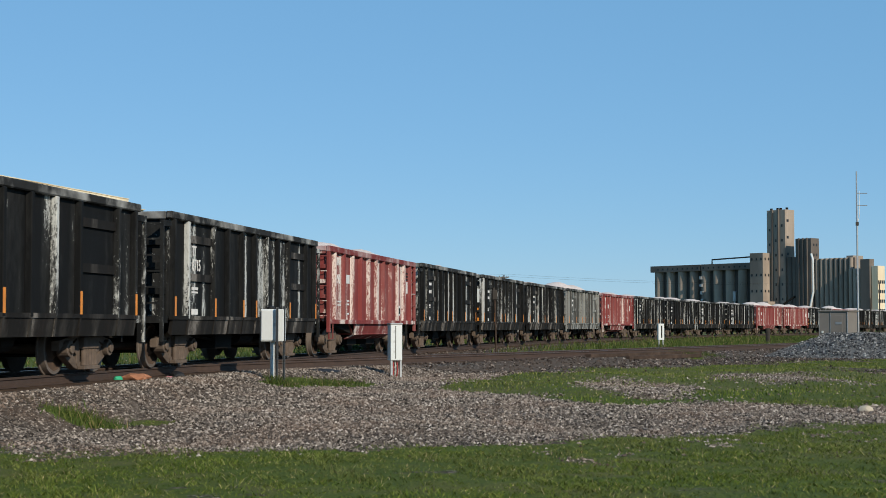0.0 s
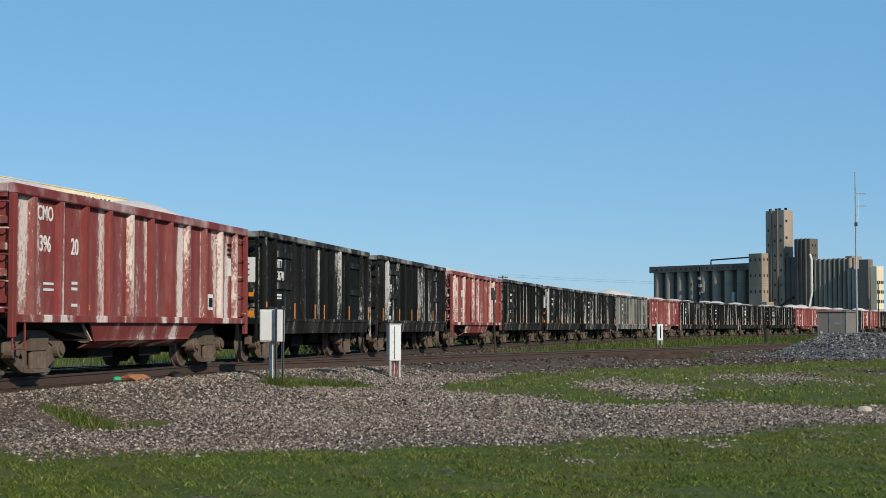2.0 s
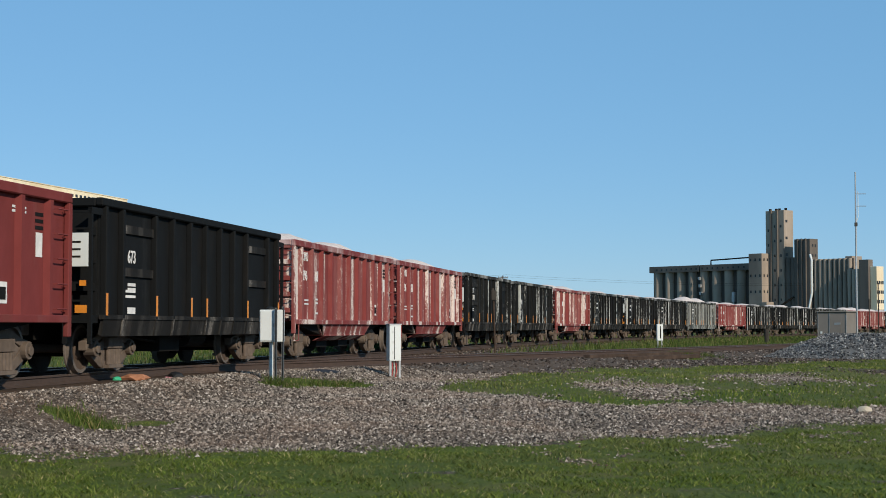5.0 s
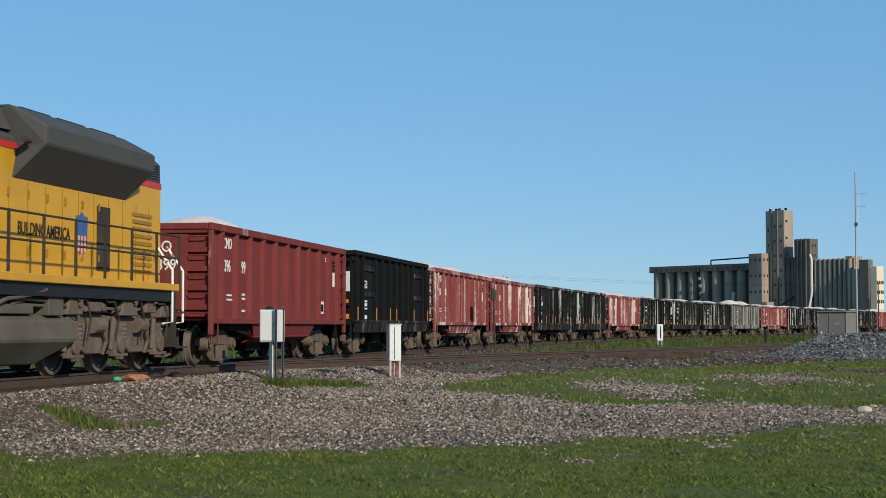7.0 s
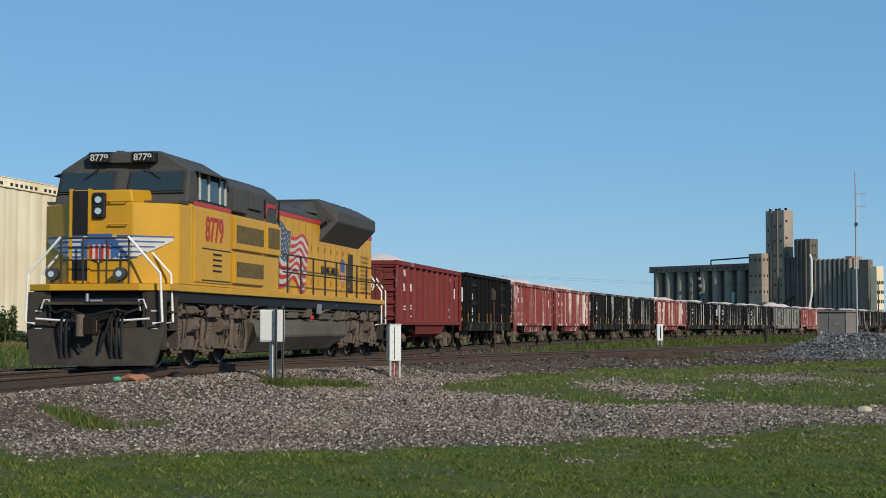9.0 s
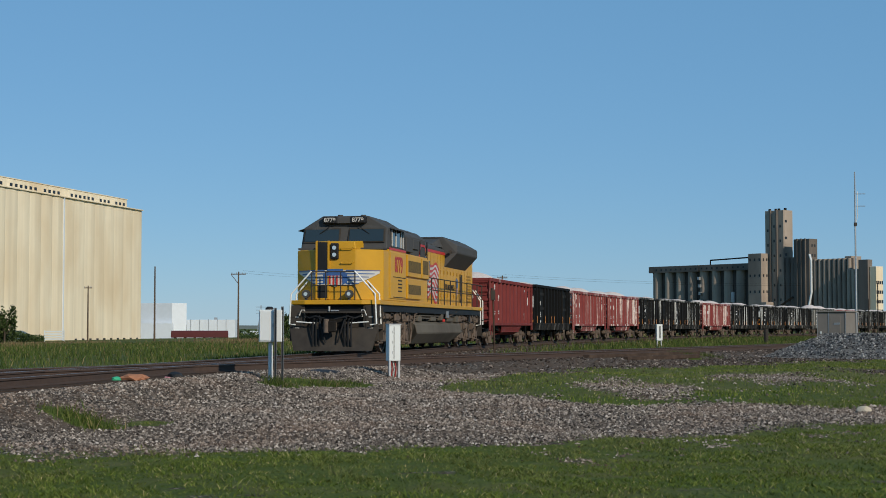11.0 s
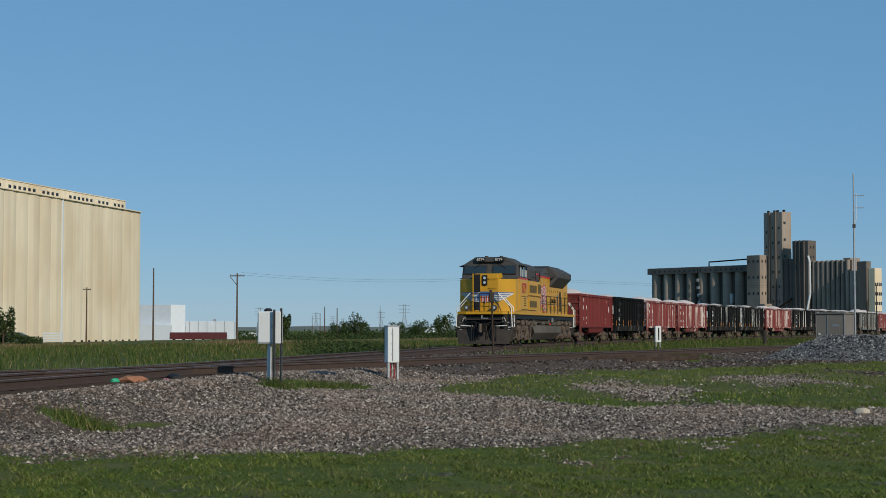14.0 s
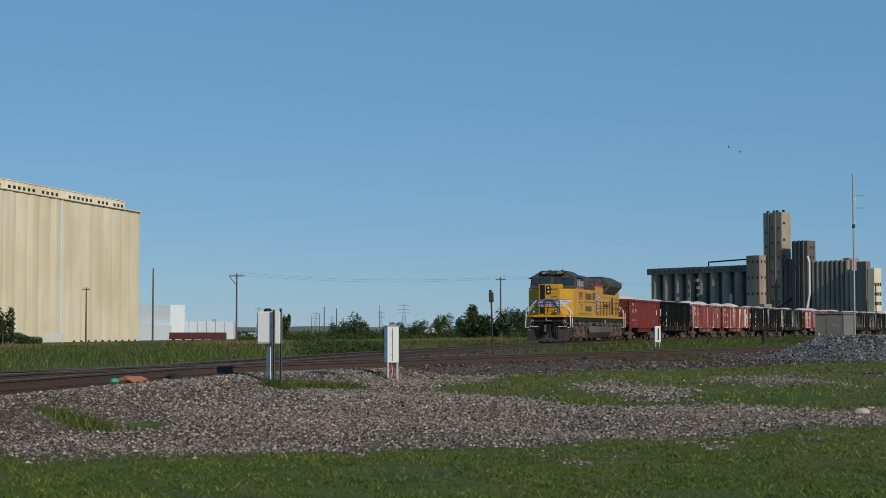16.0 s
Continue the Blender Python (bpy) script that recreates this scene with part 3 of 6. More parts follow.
_b.inputs["Base Color"].default_value = (0.02, 0.03, 0.035, 1)
_b.inputs["Specular IOR Level"].default_value = 0.8
M_LENS, _nt, _b = nodes_of("lamp_glass", 0.1)
_b.inputs["Base Color"].default_value = (0.75, 0.75, 0.72, 1)
_b.inputs["Metallic"].default_value = 0.6


def sheet(bm, corners, t=0.006):
    """A thin plate given by its corners, t metres thick along its normal."""
    c = [Vector(p) for p in corners]
    n = (c[1] - c[0]).cross(c[2] - c[0]).normalized() * t
    loft(bm, [[tuple(p) for p in c], [tuple(p + n) for p in c]])


def locomotive():
    L = new("locomotive")
    # deck and side sill
    bm = bmesh.new()
    prism(bm, [(-10.72, -0.95), (-10.72, 0.95), (-10.45, 1.5), (10.05, 1.5), (10.38, 1.2), (10.38, -1.2), (10.05, -1.5), (-10.45, -1.5)], "z", 1.58, 1.72)
    part("deck", bm, M_YEL, L, bevel=0.012)
    bm = bmesh.new()
    box(bm, -10.5, 10.3, -1.1, 1.1, 1.1, 1.50)
    box(bm, -10.4, 10.0, -1.42, 1.42, 1.36, 1.578)
    part("frame", bm, M_BLACKP, L)
    # nose: flat middle with swept sides
    bm = bmesh.new()
    low, mid = 1.72, 3.38
    plan = lambda z, k: [(-10.42 + k, -0.68, z), (-10.42 + k, 0.68, z), (-9.78, 1.46, z), (-9.1, 1.48, z), (-9.1, -1.48, z), (-9.78, -1.46, z)]
    loft(bm, [plan(low, 0.0), plan(mid, 0.05)])
    loft(bm, [[(-10.37, -0.67, mid), (-10.37, 0.67, mid), (-9.1, 0.70, mid), (-9.1, -0.70, mid)], [(-10.34, -0.62, 3.64), (-10.34, 0.62, 3.64), (-9.1, 0.66, 3.72), (-9.1, -0.66, 3.72)]])
    part("nose", bm, M_YEL, L, bevel=0.025)
    # cab
    bm = bmesh.new()
    box(bm, -9.12, -6.4, -1.48, 1.48, 1.72, 3.44)
    part("cab_lower", bm, M_YEL, L, bevel=0.02)
    bm = bmesh.new()
    ring = lambda x, k=0.0: [(x, -1.47, 3.44), (x, 1.47, 3.44), (x + k, 1.44, 4.16), (x + k, 0.78, 4.56), (x + k, -0.78, 4.56), (x + k, -1.44, 4.16)]
    loft(bm, [ring(-9.35, 0.25), ring(-6.4)])
    cab = part("cab_upper", bm, M_LGREY, L, bevel=0.03)
    bm = bmesh.new()
    prism(bm, [(-1.44, 3.40), (1.44, 3.40), (1.46, 3.46), (-1.46, 3.46)], "x", -9.76, -9.2)
    part("nose_shoulder", bm, M_LGREY, L)
    for s in (-1, 1):                                     # windscreens
        bm = bmesh.new()
        sheet(bm, [(-9.315, s * 0.14, 3.65), (-9.315, s * 1.39, 3.65), (-9.148, s * 1.37, 4.14), (-9.148, s * 0.14, 4.14)][::-s], 0.02)
        part("frame", bm, M_FRAME, cab)
        bm = bmesh.new()
        sheet(bm, [(-9.332, s * 0.18, 3.69), (-9.332, s * 1.35, 3.69), (-9.19, s * 1.33, 4.10), (-9.19, s * 0.18, 4.10)][::-s], 0.02)
        part("windscreen", bm, M_GLASS, cab, "dark windscreen")
        bm = bmesh.new()
        pipe(bm, [(-9.24, s * 0.5, 4.2), (-9.27, s * 0.85, 3.95)], 0.014)
        part("wiper", bm, M_BLACKP, cab)
        bm = bmesh.new()                                   # side window, three panes with pale posts
        box(bm, -8.65, -6.85, s * 1.46 - 0.03, s * 1.46 + 0.03, 3.56, 4.14)
        part("side_window", bm, M_GLASS, cab)
        for x in (-8.65, -8.05, -7.28, -6.9):
            bm = bmesh.new()
            box(bm, x - 0.03, x + 0.05, s * 1.50 - 0.015, s * 1.50 + 0.015, 3.55, 4.13)
            part("window_post", bm, M_LWHITE, cab)
        bm = bmesh.new()
        sheet(bm, [(-8.8, s * 1.45, 4.17), (-6.7, s * 1.45, 4.17), (-6.7, s * 1.72, 4.08), (-8.8, s * 1.72, 4.08)][::s], 0.02)
        part("sun_visor", bm, M_LGREY, cab)
        bm = bmesh.new()                                   # number boards
        box(bm, -9.34, -9.0, s * 0.48 - 0.25, s * 0.48 + 0.25, 4.30, 4.53)
        nb = part("number_board", bm, M_BLACKP, cab, bevel=0.02)
        text_part("8779", 0.20, M_LWHITE, nb, Matrix.Translation((-9.352, s * 0.48, 4.345)) @ Matrix(((0, 0, -1, 0), (-1, 0, 0, 0), (0, 1, 0, 0), (0, 0, 0, 1))), "white road number", 0.002)
    bm = bmesh.new()
    box(bm, -9.3, -9.05, -0.24, 0.24, 4.30, 4.5)
    part("visor_box", bm, M_LGREY, cab, bevel=0.01)
    bm = bmesh.new()
    for x, y, h in ((-8.6, 0.3, 0.08), (-8.2, -0.4, 0.10), (-7.6, 0.0, 0.07), (-7.0, 0.35, 0.10)):
        rod(bm, (x, y, 4.55), (x, y, 4.55 + h), 0.09, 10)
    box(bm, -7.5, -6.8, -0.5, 0.1, 4.55, 4.60)
    part("roof_fittings", bm, M_LGREY, cab)
    # nose door, lamps, grab irons
    bm = bmesh.new()
    box(bm, -10.435, -10.36, 0.26, 0.60, 1.80, 3.62)
    door = part("nose_door", bm, M_BLACKP, L, "dark open nose door")
    bm = bmesh.new()
    box(bm, -10.45, -10.36, 0.60, 0.66, 1.76, 3.66)
    box(bm, -10.45, -10.36, 0.20, 0.26, 1.76, 3.66)
    part("door_frame", bm, M_YEL, door)
    bm = bmesh.new()
    box(bm, -10.47, -10.34, -0.10, 0.16, 3.06, 3.58)
    hl = part("headlight_box", bm, M_BLACKP, L, bevel=0.02)
    for z in (3.20, 3.43):
        bm = bmesh.new()
        rod(bm, (-10.50, 0.03, z), (-10.46, 0.03, z), 0.068, 16)
        part("headlight", bm, M_LENS, hl)
    for z in (2.95, 3.42):
        bm = bmesh.new()
        pipe(bm, [(-10.37, -0.20, z), (-10.46, -0.20, z - 0.02), (-10.46, -0.58, z - 0.02), (-10.37, -0.58, z + 0.03)], 0.016)
        part("grab_iron", bm, M_YEL, L)
    for y in (-0.52, 0.92):
        bm = bmesh.new()
        rod(bm, (-10.72, y, 1.92), (-10.55, y, 1.92), 0.13, 16)
        d = part("ditch_light", bm, M_LGREY, L)
        bm = bmesh.new()
        rod(bm, (-10.735, y, 1.92), (-10.722, y, 1.92), 0.062, 16)
        part("lens", bm, M_LENS, d)
        bm = bmesh.new()
        box(bm, -10.66, -10.6, y - 0.04, y + 0.04, 1.72, 1.82)
        part("bracket", bm, M_LGREY, d)
    # the winged emblem on the nose, as plain shapes
    emblem = new("nose_emblem")
    emblem.parent = L
    fx = lambda y, out: (-10.425 if abs(y) < 0.68 else -10.425 + (abs(y) - 0.68) / 0.78 * 0.64) - out
    under = lambda y: 2.20 + (max(0.0, y - 0.55) / 0.83) ** 1.25 * 0.42

    def band(bm, s, y0, y1, lo0, lo1, hi0, hi1, out):
        """A strip of paint over the nose's middle and its swept side."""
        cuts = [y0] + ([0.68] if y0 < 0.68 < y1 else []) + [y1]
        at_ = lambda y, p, q: p + (q - p) * (y - y0) / (y1 - y0)
        for a_, c_ in zip(cuts, cuts[1:]):
            o = out + (0.006 if c_ > 0.68 else 0)
            pts = [(fx(a_, o), s * a_, at_(a_, lo0, lo1)), (fx(c_, o), s * c_, at_(c_, lo0, lo1)), (fx(c_, o), s * c_, at_(c_, hi0, hi1)), (fx(a_, o), s * a_, at_(a_, hi0, hi1))]
            sheet(bm, pts[::s], 0.004)
    for s in (-1, 1):
        bm = bmesh.new()
        for y0, y1 in ((0.10, 0.55), (0.55, 0.80), (0.80, 1.05), (1.05, 1.36)):
            band(bm, s, y0, y1, under(y0), under(y1), 2.70, 2.70, 0.012)
        part("wing", bm, M_LWHITE, emblem)
        for k, y1 in enumerate((1.38, 1.22, 1.06, 0.92, 0.78)):
            bm = bmesh.new()
            z = 2.665 - k * 0.105
            band(bm, s, 0.36, y1, z, z + 0.01, z + 0.045, z + 0.035, 0.020)
            part("wing_stripe", bm, M_LBLUE, emblem)
        bm = bmesh.new()
        band(bm, s, 0.24, 0.40, 2.22, 2.30, 2.66, 2.60, 0.024)
        part("wing_root", bm, M_LBLUE, emblem)
    for k in range(7):
        bm = bmesh.new()
        y = -0.21 + k * 0.06
        box(bm, -10.460, -10.448, y, y + 0.06, 2.16 + abs(k - 3) * 0.03, 2.52)
        part("shield_stripe", bm, (M_LRED, M_LWHITE)[k % 2], emblem)
    bm = bmesh.new()
    box(bm, -10.461, -10.447, -0.26, 0.26, 2.52, 2.74)
    part("shield_top", bm, M_LBLUE, emblem)
    # side of the cab: panel, number, vents
    bm = bmesh.new()
    box(bm, -8.95, -6.45, -1.505, -1.47, 1.80, 3.36)
    door = part("cab_side_panel", bm, M_YEL, L, bevel=0.01)
    side = lambda x, z, y: Matrix.Translation((x, y, z)) @ Matrix(((1, 0, 0, 0), (0, 0, -1, 0), (0, 1, 0, 0), (0, 0, 0, 1)))
    text_part("8779", 0.74, M_NUM, L, side(-7.65, 2.71, -1.512), "red road number", 0.014, 0.84)
    for k in range(4):
        bm = bmesh.new()
        box(bm, -7.75, -7.15, -1.515, -1.5, 2.05 + k * 0.12, 2.09 + k * 0.12)
        part("louvre", bm, M_BLACKP, door)
    bm = bmesh.new()
    for z in (2.52, 1.84):
        box(bm, -8.5, -6.5, -1.512, -1.5, z, z + 0.025)
    part("seam", bm, M_BLACKP, door)
    bm = bmesh.new()
    box(bm, -9.0, -6.42, -1.492, -1.478, 3.42, 3.50)
    part("cab_stripe", bm, M_LRED, L)
    # full-width equipment section behind the cab
    bm = bmesh.new()
    box(bm, -6.4, -2.25, -1.42, 1.42, 1.72, 3.42)
    eq = part("equipment_body", bm, M_YEL, L, bevel=0.015)
    bm = bmesh.new()
    loft(bm, [[(x, -1.3, 3.42), (x, 1.3, 3.42), (x, 1.3, 4.1), (x, 0.95, 4.36), (x, -0.95, 4.36), (x, -1.3, 4.1)] for x in (-6.4, -2.05)])
    eqt = part("equipment_top", bm, M_LGREY, L, bevel=0.02)
    for x0, x1, z0, z1 in ((-6.15, -3.75, 2.62, 3.38), (-6.15, -3.75, 1.84, 2.54), (-3.6, -2.35, 2.62, 3.34)):
        bm = bmesh.new()
        box(bm, x0, x1, -1.50, -1.42, z0, z1)
        c = part("filter_box", bm, M_YEL, eq, bevel=0.012)
        bm = bmesh.new()
        box(bm, x0 + 0.14, x1 - 0.14, -1.512, -1.495, z0 + 0.16, z1 - 0.2 if x1 < -3 else z1 - 0.06)
        part("screen", bm, M_GRILLE, c)
    for x0, x1, z0, z1, y in ((-5.95, -4.85, 3.5, 4.02, -1.42), (-4.5, -3.5, 3.66, 4.02, -1.36)):
        bm = bmesh.new()
        box(bm, x0, x1, y, -1.28, z0, z1)
        part("cabinet", bm, M_LGREY, eqt, bevel=0.015)
    bm = bmesh.new()
    pipe(bm, [(-2.2, -1.40, 1.8), (-2.2, -1.40, 3.92), (-2.12, -1.38, 4.02), (-2.0, -1.36, 3.92), (-2.0, -1.30, 3.5)], 0.022)
    pipe(bm, [(-3.2, -1.34, 3.5), (-3.2, -1.34, 4.0)], 0.018)
    part("hand_rail", bm, M_BLACKP, L)
    bm = bmesh.new()
    box(bm, -5.9, -4.7, -0.7, 0.7, 4.36, 4.43)
    box(bm, -4.1, -2.4, -0.8, 0.8, 4.36, 4.41)
    part("roof_hatch", bm, M_LGREY, eqt, bevel=0.01)
    # long hood
    bm = bmesh.new()
    box(bm, -2.25, 10.28, -1.0, 1.0, 1.72, 3.80)
    hood = part("hood_side", bm, M_YEL, L, bevel=0.02)
    bm = bmesh.new()
    loft(bm, [[(x, -1.0, 3.80), (x, 1.0, 3.80), (x, 0.98, 3.98), (x, 0.72, 4.16), (x, -0.72, 4.16), (x, -0.98, 3.98)] for x in (-2.05, 8.3)])
    part("hood_top", bm, M_LGREY, L, bevel=0.02)
    bm = bmesh.new()
    box(bm, -2.25, 4.2, -1.012, -0.99, 3.78, 3.89)
    part("hood_stripe", bm, M_LRED, L)
    bm = bmesh.new()
    box(bm, 8.6, 10.28, -1.012, -0.99, 3.68, 3.80)
    part("hood_stripe", bm, M_LRED, L)
    bm = bmesh.new()
    loft(bm, [[(x, -0.995, 3.802), (x, 0.995, 3.802), (x, 0.985, 4.18), (x, 0.85, 4.30), (x, -0.85, 4.30), (x, -0.985, 4.18)] for x in (8.0, 10.27)])
    rear = part("rear_vent_box", bm, M_LGREY, L, bevel=0.015)
    for k in range(6):
        bm = bmesh.new()
        box(bm, 9.35, 10.15, -1.005, -0.985, 3.86 + k * 0.055, 3.88 + k * 0.055)
        part("slat", bm, M_BLACKP, rear)
    bm = bmesh.new()
    prism(bm, [(-3.25, 3.44), (-3.13, 3.44), (-2.86, 3.82), (-2.1, 3.82), (-2.1, 3.91), (-2.92, 3.91)], "y", -1.312, -1.302)
    part("stripe_corner", bm, M_LRED, eqt)
    # flared radiators
    bm = bmesh.new()
    sec = lambda x, k: [(x + k, -1.0, 3.30), (x + k, 1.0, 3.30), (x, 1.50, 3.88), (x, 1.50, 4.20), (x + k, 0.95, 4.52), (x + k, -0.95, 4.52), (x, -1.50, 4.20), (x, -1.50, 3.88)]
    loft(bm, [sec(3.62, -0.22), sec(8.62, -0.28)])
    rad = part("radiator", bm, M_LGREY, L, bevel=0.025)
    bm = bmesh.new()
    loft(bm, [[(2.2, -0.8, 4.1), (2.2, 0.8, 4.1), (2.2, 0.7, 4.2), (2.2, -0.7, 4.2)], [(3.6, -0.95, 4.1), (3.6, 0.95, 4.1), (3.6, 0.8, 4.5), (3.6, -0.8, 4.5)]])
    part("duct", bm, M_LGREY, rad)
    for x in (4.1, 5.6, 7.1):
        bm = bmesh.new()
        box(bm, x, x + 1.2, -0.82, 0.82, 4.5, 4.58)
        part("fan_guard", bm, M_BLACKP, rad, bevel=0.02)
    bm = bmesh.new()
    rod(bm, (3.45, -1.28, 3.92), (3.25, -1.28, 3.92), 0.06, 12)
    part("horn", bm, M_FRAME, rad)
    # hood doors: latches, seams, screens
    bm = bmesh.new()
    for k in range(16):
        x = -0.9 + k * 0.7
        box(bm, x - 0.006, x + 0.006, -1.008, -0.998, 1.80, 3.28 if x > 3.2 else 3.74)
    part("door_seam", bm, M_SEAM, hood)
    for k in range(14):
        bm = bmesh.new()
        x = 2.5 + (k % 7) * 0.75
        box(bm, x - 0.02, x + 0.02, -1.035, -1.0, (3.0, 2.05)[k // 7], (3.0, 2.05)[k // 7] + 0.14)
        part("latch", bm, M_SEAM, hood)
    bm = bmesh.new()
    box(bm, 6.95, 7.55, -1.02, -0.99, 1.9, 3.10)
    part("dark_screen", bm, M_FRAME, hood)
    bm = bmesh.new()
    for k in range(9):
        box(bm, 8.7, 9.75, -1.02, -0.995, 1.92 + k * 0.14, 1.99 + k * 0.14)
    part("rear_grille", bm, M_SEAM, hood)
    text_part("BUILDING AMERICA", 0.30, M_BLACKP, hood, side(4.68, 2.40, -1.006), "slogan in dark letters", 0.004, 0.78)
    bm = bmesh.new()
    prism(bm, [(5.98, 2.86), (6.12, 2.86), (6.24, 2.94), (6.36, 2.86), (6.50, 2.86), (6.48, 2.50), (6.00, 2.50)], "y", -1.016, -1.006)
    part("shield_top", bm, M_LBLUE, hood)
    for k in range(7):
        bm = bmesh.new()
        x = 6.0 + k * 0.0686
        box(bm, x, x + 0.0686, -1.016, -1.006, 2.12 + abs(k - 3) * 0.05, 2.50)
        part("shield_stripe", bm, (M_LRED, M_LWHITE)[k % 2], hood)
    # the painted flag: waving stripes and a starred canton
    flag = new("flag_decal")
    flag.parent = L
    wave = lambda u, r: (0.09 + 0.006 * r) * math.sin(u * 9.5 + 0.6 + r * 0.12) - 0.10 * u + 0.04 * math.sin(u * 17 + r * 0.2)
    cols = 18
    for r in range(13):
        bm = bmesh.new()
        for i in range(cols):
            u0, u1 = i / cols, (i + 1) / cols
            if r < 7 and u0 < 0.42:
                continue
            q = []
            for u, rr in ((u0, r + 1), (u1, r + 1), (u1, r), (u0, r)):
                drop = 0.14 if u > 0.42 else 0.0
                q.append((-1.0 + 3.2 * u - 0.032 * rr, -1.008, 3.52 - 0.115 * rr - drop * (1 - rr / 13) + wave(u, rr)))
            sheet(bm, q, 0.006)
        if len(bm.verts):
            part("stripe", bm, (M_LRED, M_LWHITE)[r % 2], flag)
        else:
            bm.free()
    bm = bmesh.new()
    rows_ = [[bm.verts.new((-1.0 + 3.2 * u - 0.032 * rr, -1.012, 3.52 - 0.115 * rr + wave(u, rr))) for u in [i / 8 * 0.42 for i in range(9)]] for rr in (7, 3.5, 0)]
    for a_, b_ in zip(rows_, rows_[1:]):
        for i in range(8):
            bm.faces.new((a_[i], a_[i + 1], b_[i + 1], b_[i]))
    part("canton", bm, M_CANTON, flag)
    bm = bmesh.new()
    for i in range(9):
        for j in range(6):
            u, rr = 0.03 + 0.042 * i, 0.7 + 1.1 * j + 0.5 * (i % 2)
            x, z = -1.0 + 3.2 * u - 0.032 * rr, 3.52 - 0.115 * rr + wave(u, rr)
            sheet(bm, [(x - 0.034, -1.018, z - 0.026), (x + 0.034, -1.018, z - 0.026), (x, -1.018, z + 0.04)], 0.003)
    tagged(part("stars", bm, M_LWHITE, flag), kind="stuff")
    # walkway rails
    for s in (-1, 1):
        for k in range(10):
            bm = bmesh.new()
            x = -1.5 + k * 1.3
            box(bm, x - 0.022, x + 0.022, s * 1.44 - 0.02, s * 1.44 + 0.02, 1.72, 2.72)
            part("stanchion", bm, M_FRAME, L)
        for z in (2.70, 2.25):
            bm = bmesh.new()
            rod(bm, (-1.9, s * 1.44, z), (10.15, s * 1.44, z), 0.02, 8)
            part("walkway_rail", bm, M_FRAME, L)
        for e, X in ((-1, -10.74), (1, 10.40)):
            for dx in (0.0, 0.62):
                bm = bmesh.new()
                x = X - e * dx
                top = [(x, s * 0.72, 2.66), (x, s * 1.40, 1.92)] if e < 0 else [(x, s * 1.1, 2.5), (x, s * 1.45, 2.0)]
                pipe(bm, top + [(x, s * 1.45, 0.95), (x, s * 1.25, 0.92)], 0.026, 8)
                part("step_rail", bm, M_RAILW, L, "white grab rail beside the steps")
    for z, r in ((2.64, 0.02), (2.20, 0.015)):
        bm = bmesh.new()
        rod(bm, (-10.70, -0.72, z), (-10.70, 0.72, z), r)
        part("front_rail", bm, M_FRAME, L)
    for y in (-0.72, -0.25, 0.25, 0.72):
        bm = bmesh.new()
        rod(bm, (-10.70, y, 1.72), (-10.70, y, 2.66), 0.02)
        part("front_stanchion", bm, M_FRAME, L)
    # pilot, plough, coupler, steps at both ends
    for e in (-1, 1):
        end = new("end_gear")
        end.parent = L
        end.matrix_basis = pose(0, 0, 0, 0, 0, 0 if e < 0 else 180)
        bm = bmesh.new()
        box(bm, -10.40, -10.25, -1.06, 1.06, 0.62, 1.49)
        part("pilot_plate", bm, M_FRAME, end, bevel=0.02)
        bm = bmesh.new()
        if e < 0:
            loft(bm, [[(-10.82, -1.30, 0.09), (-10.92, 0, 0.07), (-10.82, 1.30, 0.09), (-10.70, 1.30, 0.09), (-10.75, 0, 0.08), (-10.70, -1.30, 0.09)],
                      [(-10.60, -1.48, 0.84), (-10.66, 0, 0.70), (-10.60, 1.48, 0.84), (-10.5, 1.48, 0.84), (-10.5, 0, 0.70), (-10.5, -1.48, 0.84)]])
        else:
            box(bm, -10.60, -10.5, -1.3, 1.3, 0.2, 0.8)
        part("snow_plough", bm, M_FRAME, end)
        bm = bmesh.new()
        box(bm, -10.95, -10.5, -0.10, 0.10, 0.76, 0.96)
        box(bm, -11.16, -10.9, -0.20, 0.20, 0.68, 1.05)
        box(bm, -10.62, -10.3, -0.35, 0.35, 0.60, 1.12)
        part("coupler", bm, M_DARK, end, bevel=0.03)
        if e < 0:
            bm = bmesh.new()                             # knuckle, uncoupling rod and anticlimber
            rod(bm, (-11.12, 0.12, 0.66), (-11.12, 0.12, 1.10), 0.09, 12)
            rod(bm, (-11.06, -0.14, 0.74), (-11.06, -0.14, 1.0), 0.07, 10)
            part("knuckle", bm, M_TRUCK, end, bevel=0.015)
            bm = bmesh.new()
            box(bm, -10.80, -10.44, -1.02, 1.02, 1.30, 1.36)
            for y in (-0.9, -0.45, 0.45, 0.9):
                prism(bm, [(-10.78, 1.30), (-10.44, 1.30), (-10.44, 1.04)], "y", y - 0.015, y + 0.015)
            part("anticlimber", bm, M_FRAME, end)
            for y0, y1 in ((-0.95, -0.12), (0.95, 0.12)):
                for way in ([(-10.70, y0, 1.22), (-10.84, y0 * 0.8, 1.14), (-10.90, (y0 + y1) / 2, 1.20), (-10.96, y1, 1.10)],
                            [(-10.66, y0 * 0.5, 1.26), (-10.86, y0 * 0.42, 1.02), (-10.92, y0 * 0.3, 0.62), (-10.90, y0 * 0.2, 0.34)]):
                    bm = bmesh.new()
                    pipe(bm, way, 0.027)
                    part("brake_hose", bm, M_BLACKP, end)
            bm = bmesh.new()
            box(bm, -10.83, -10.79, -0.22, 0.04, 1.36, 1.40)
            rod(bm, (-10.82, 0.1, 1.36), (-10.82, 0.1, 1.52), 0.035, 8)
            part("coupler_fitting", bm, M_GALV, end)
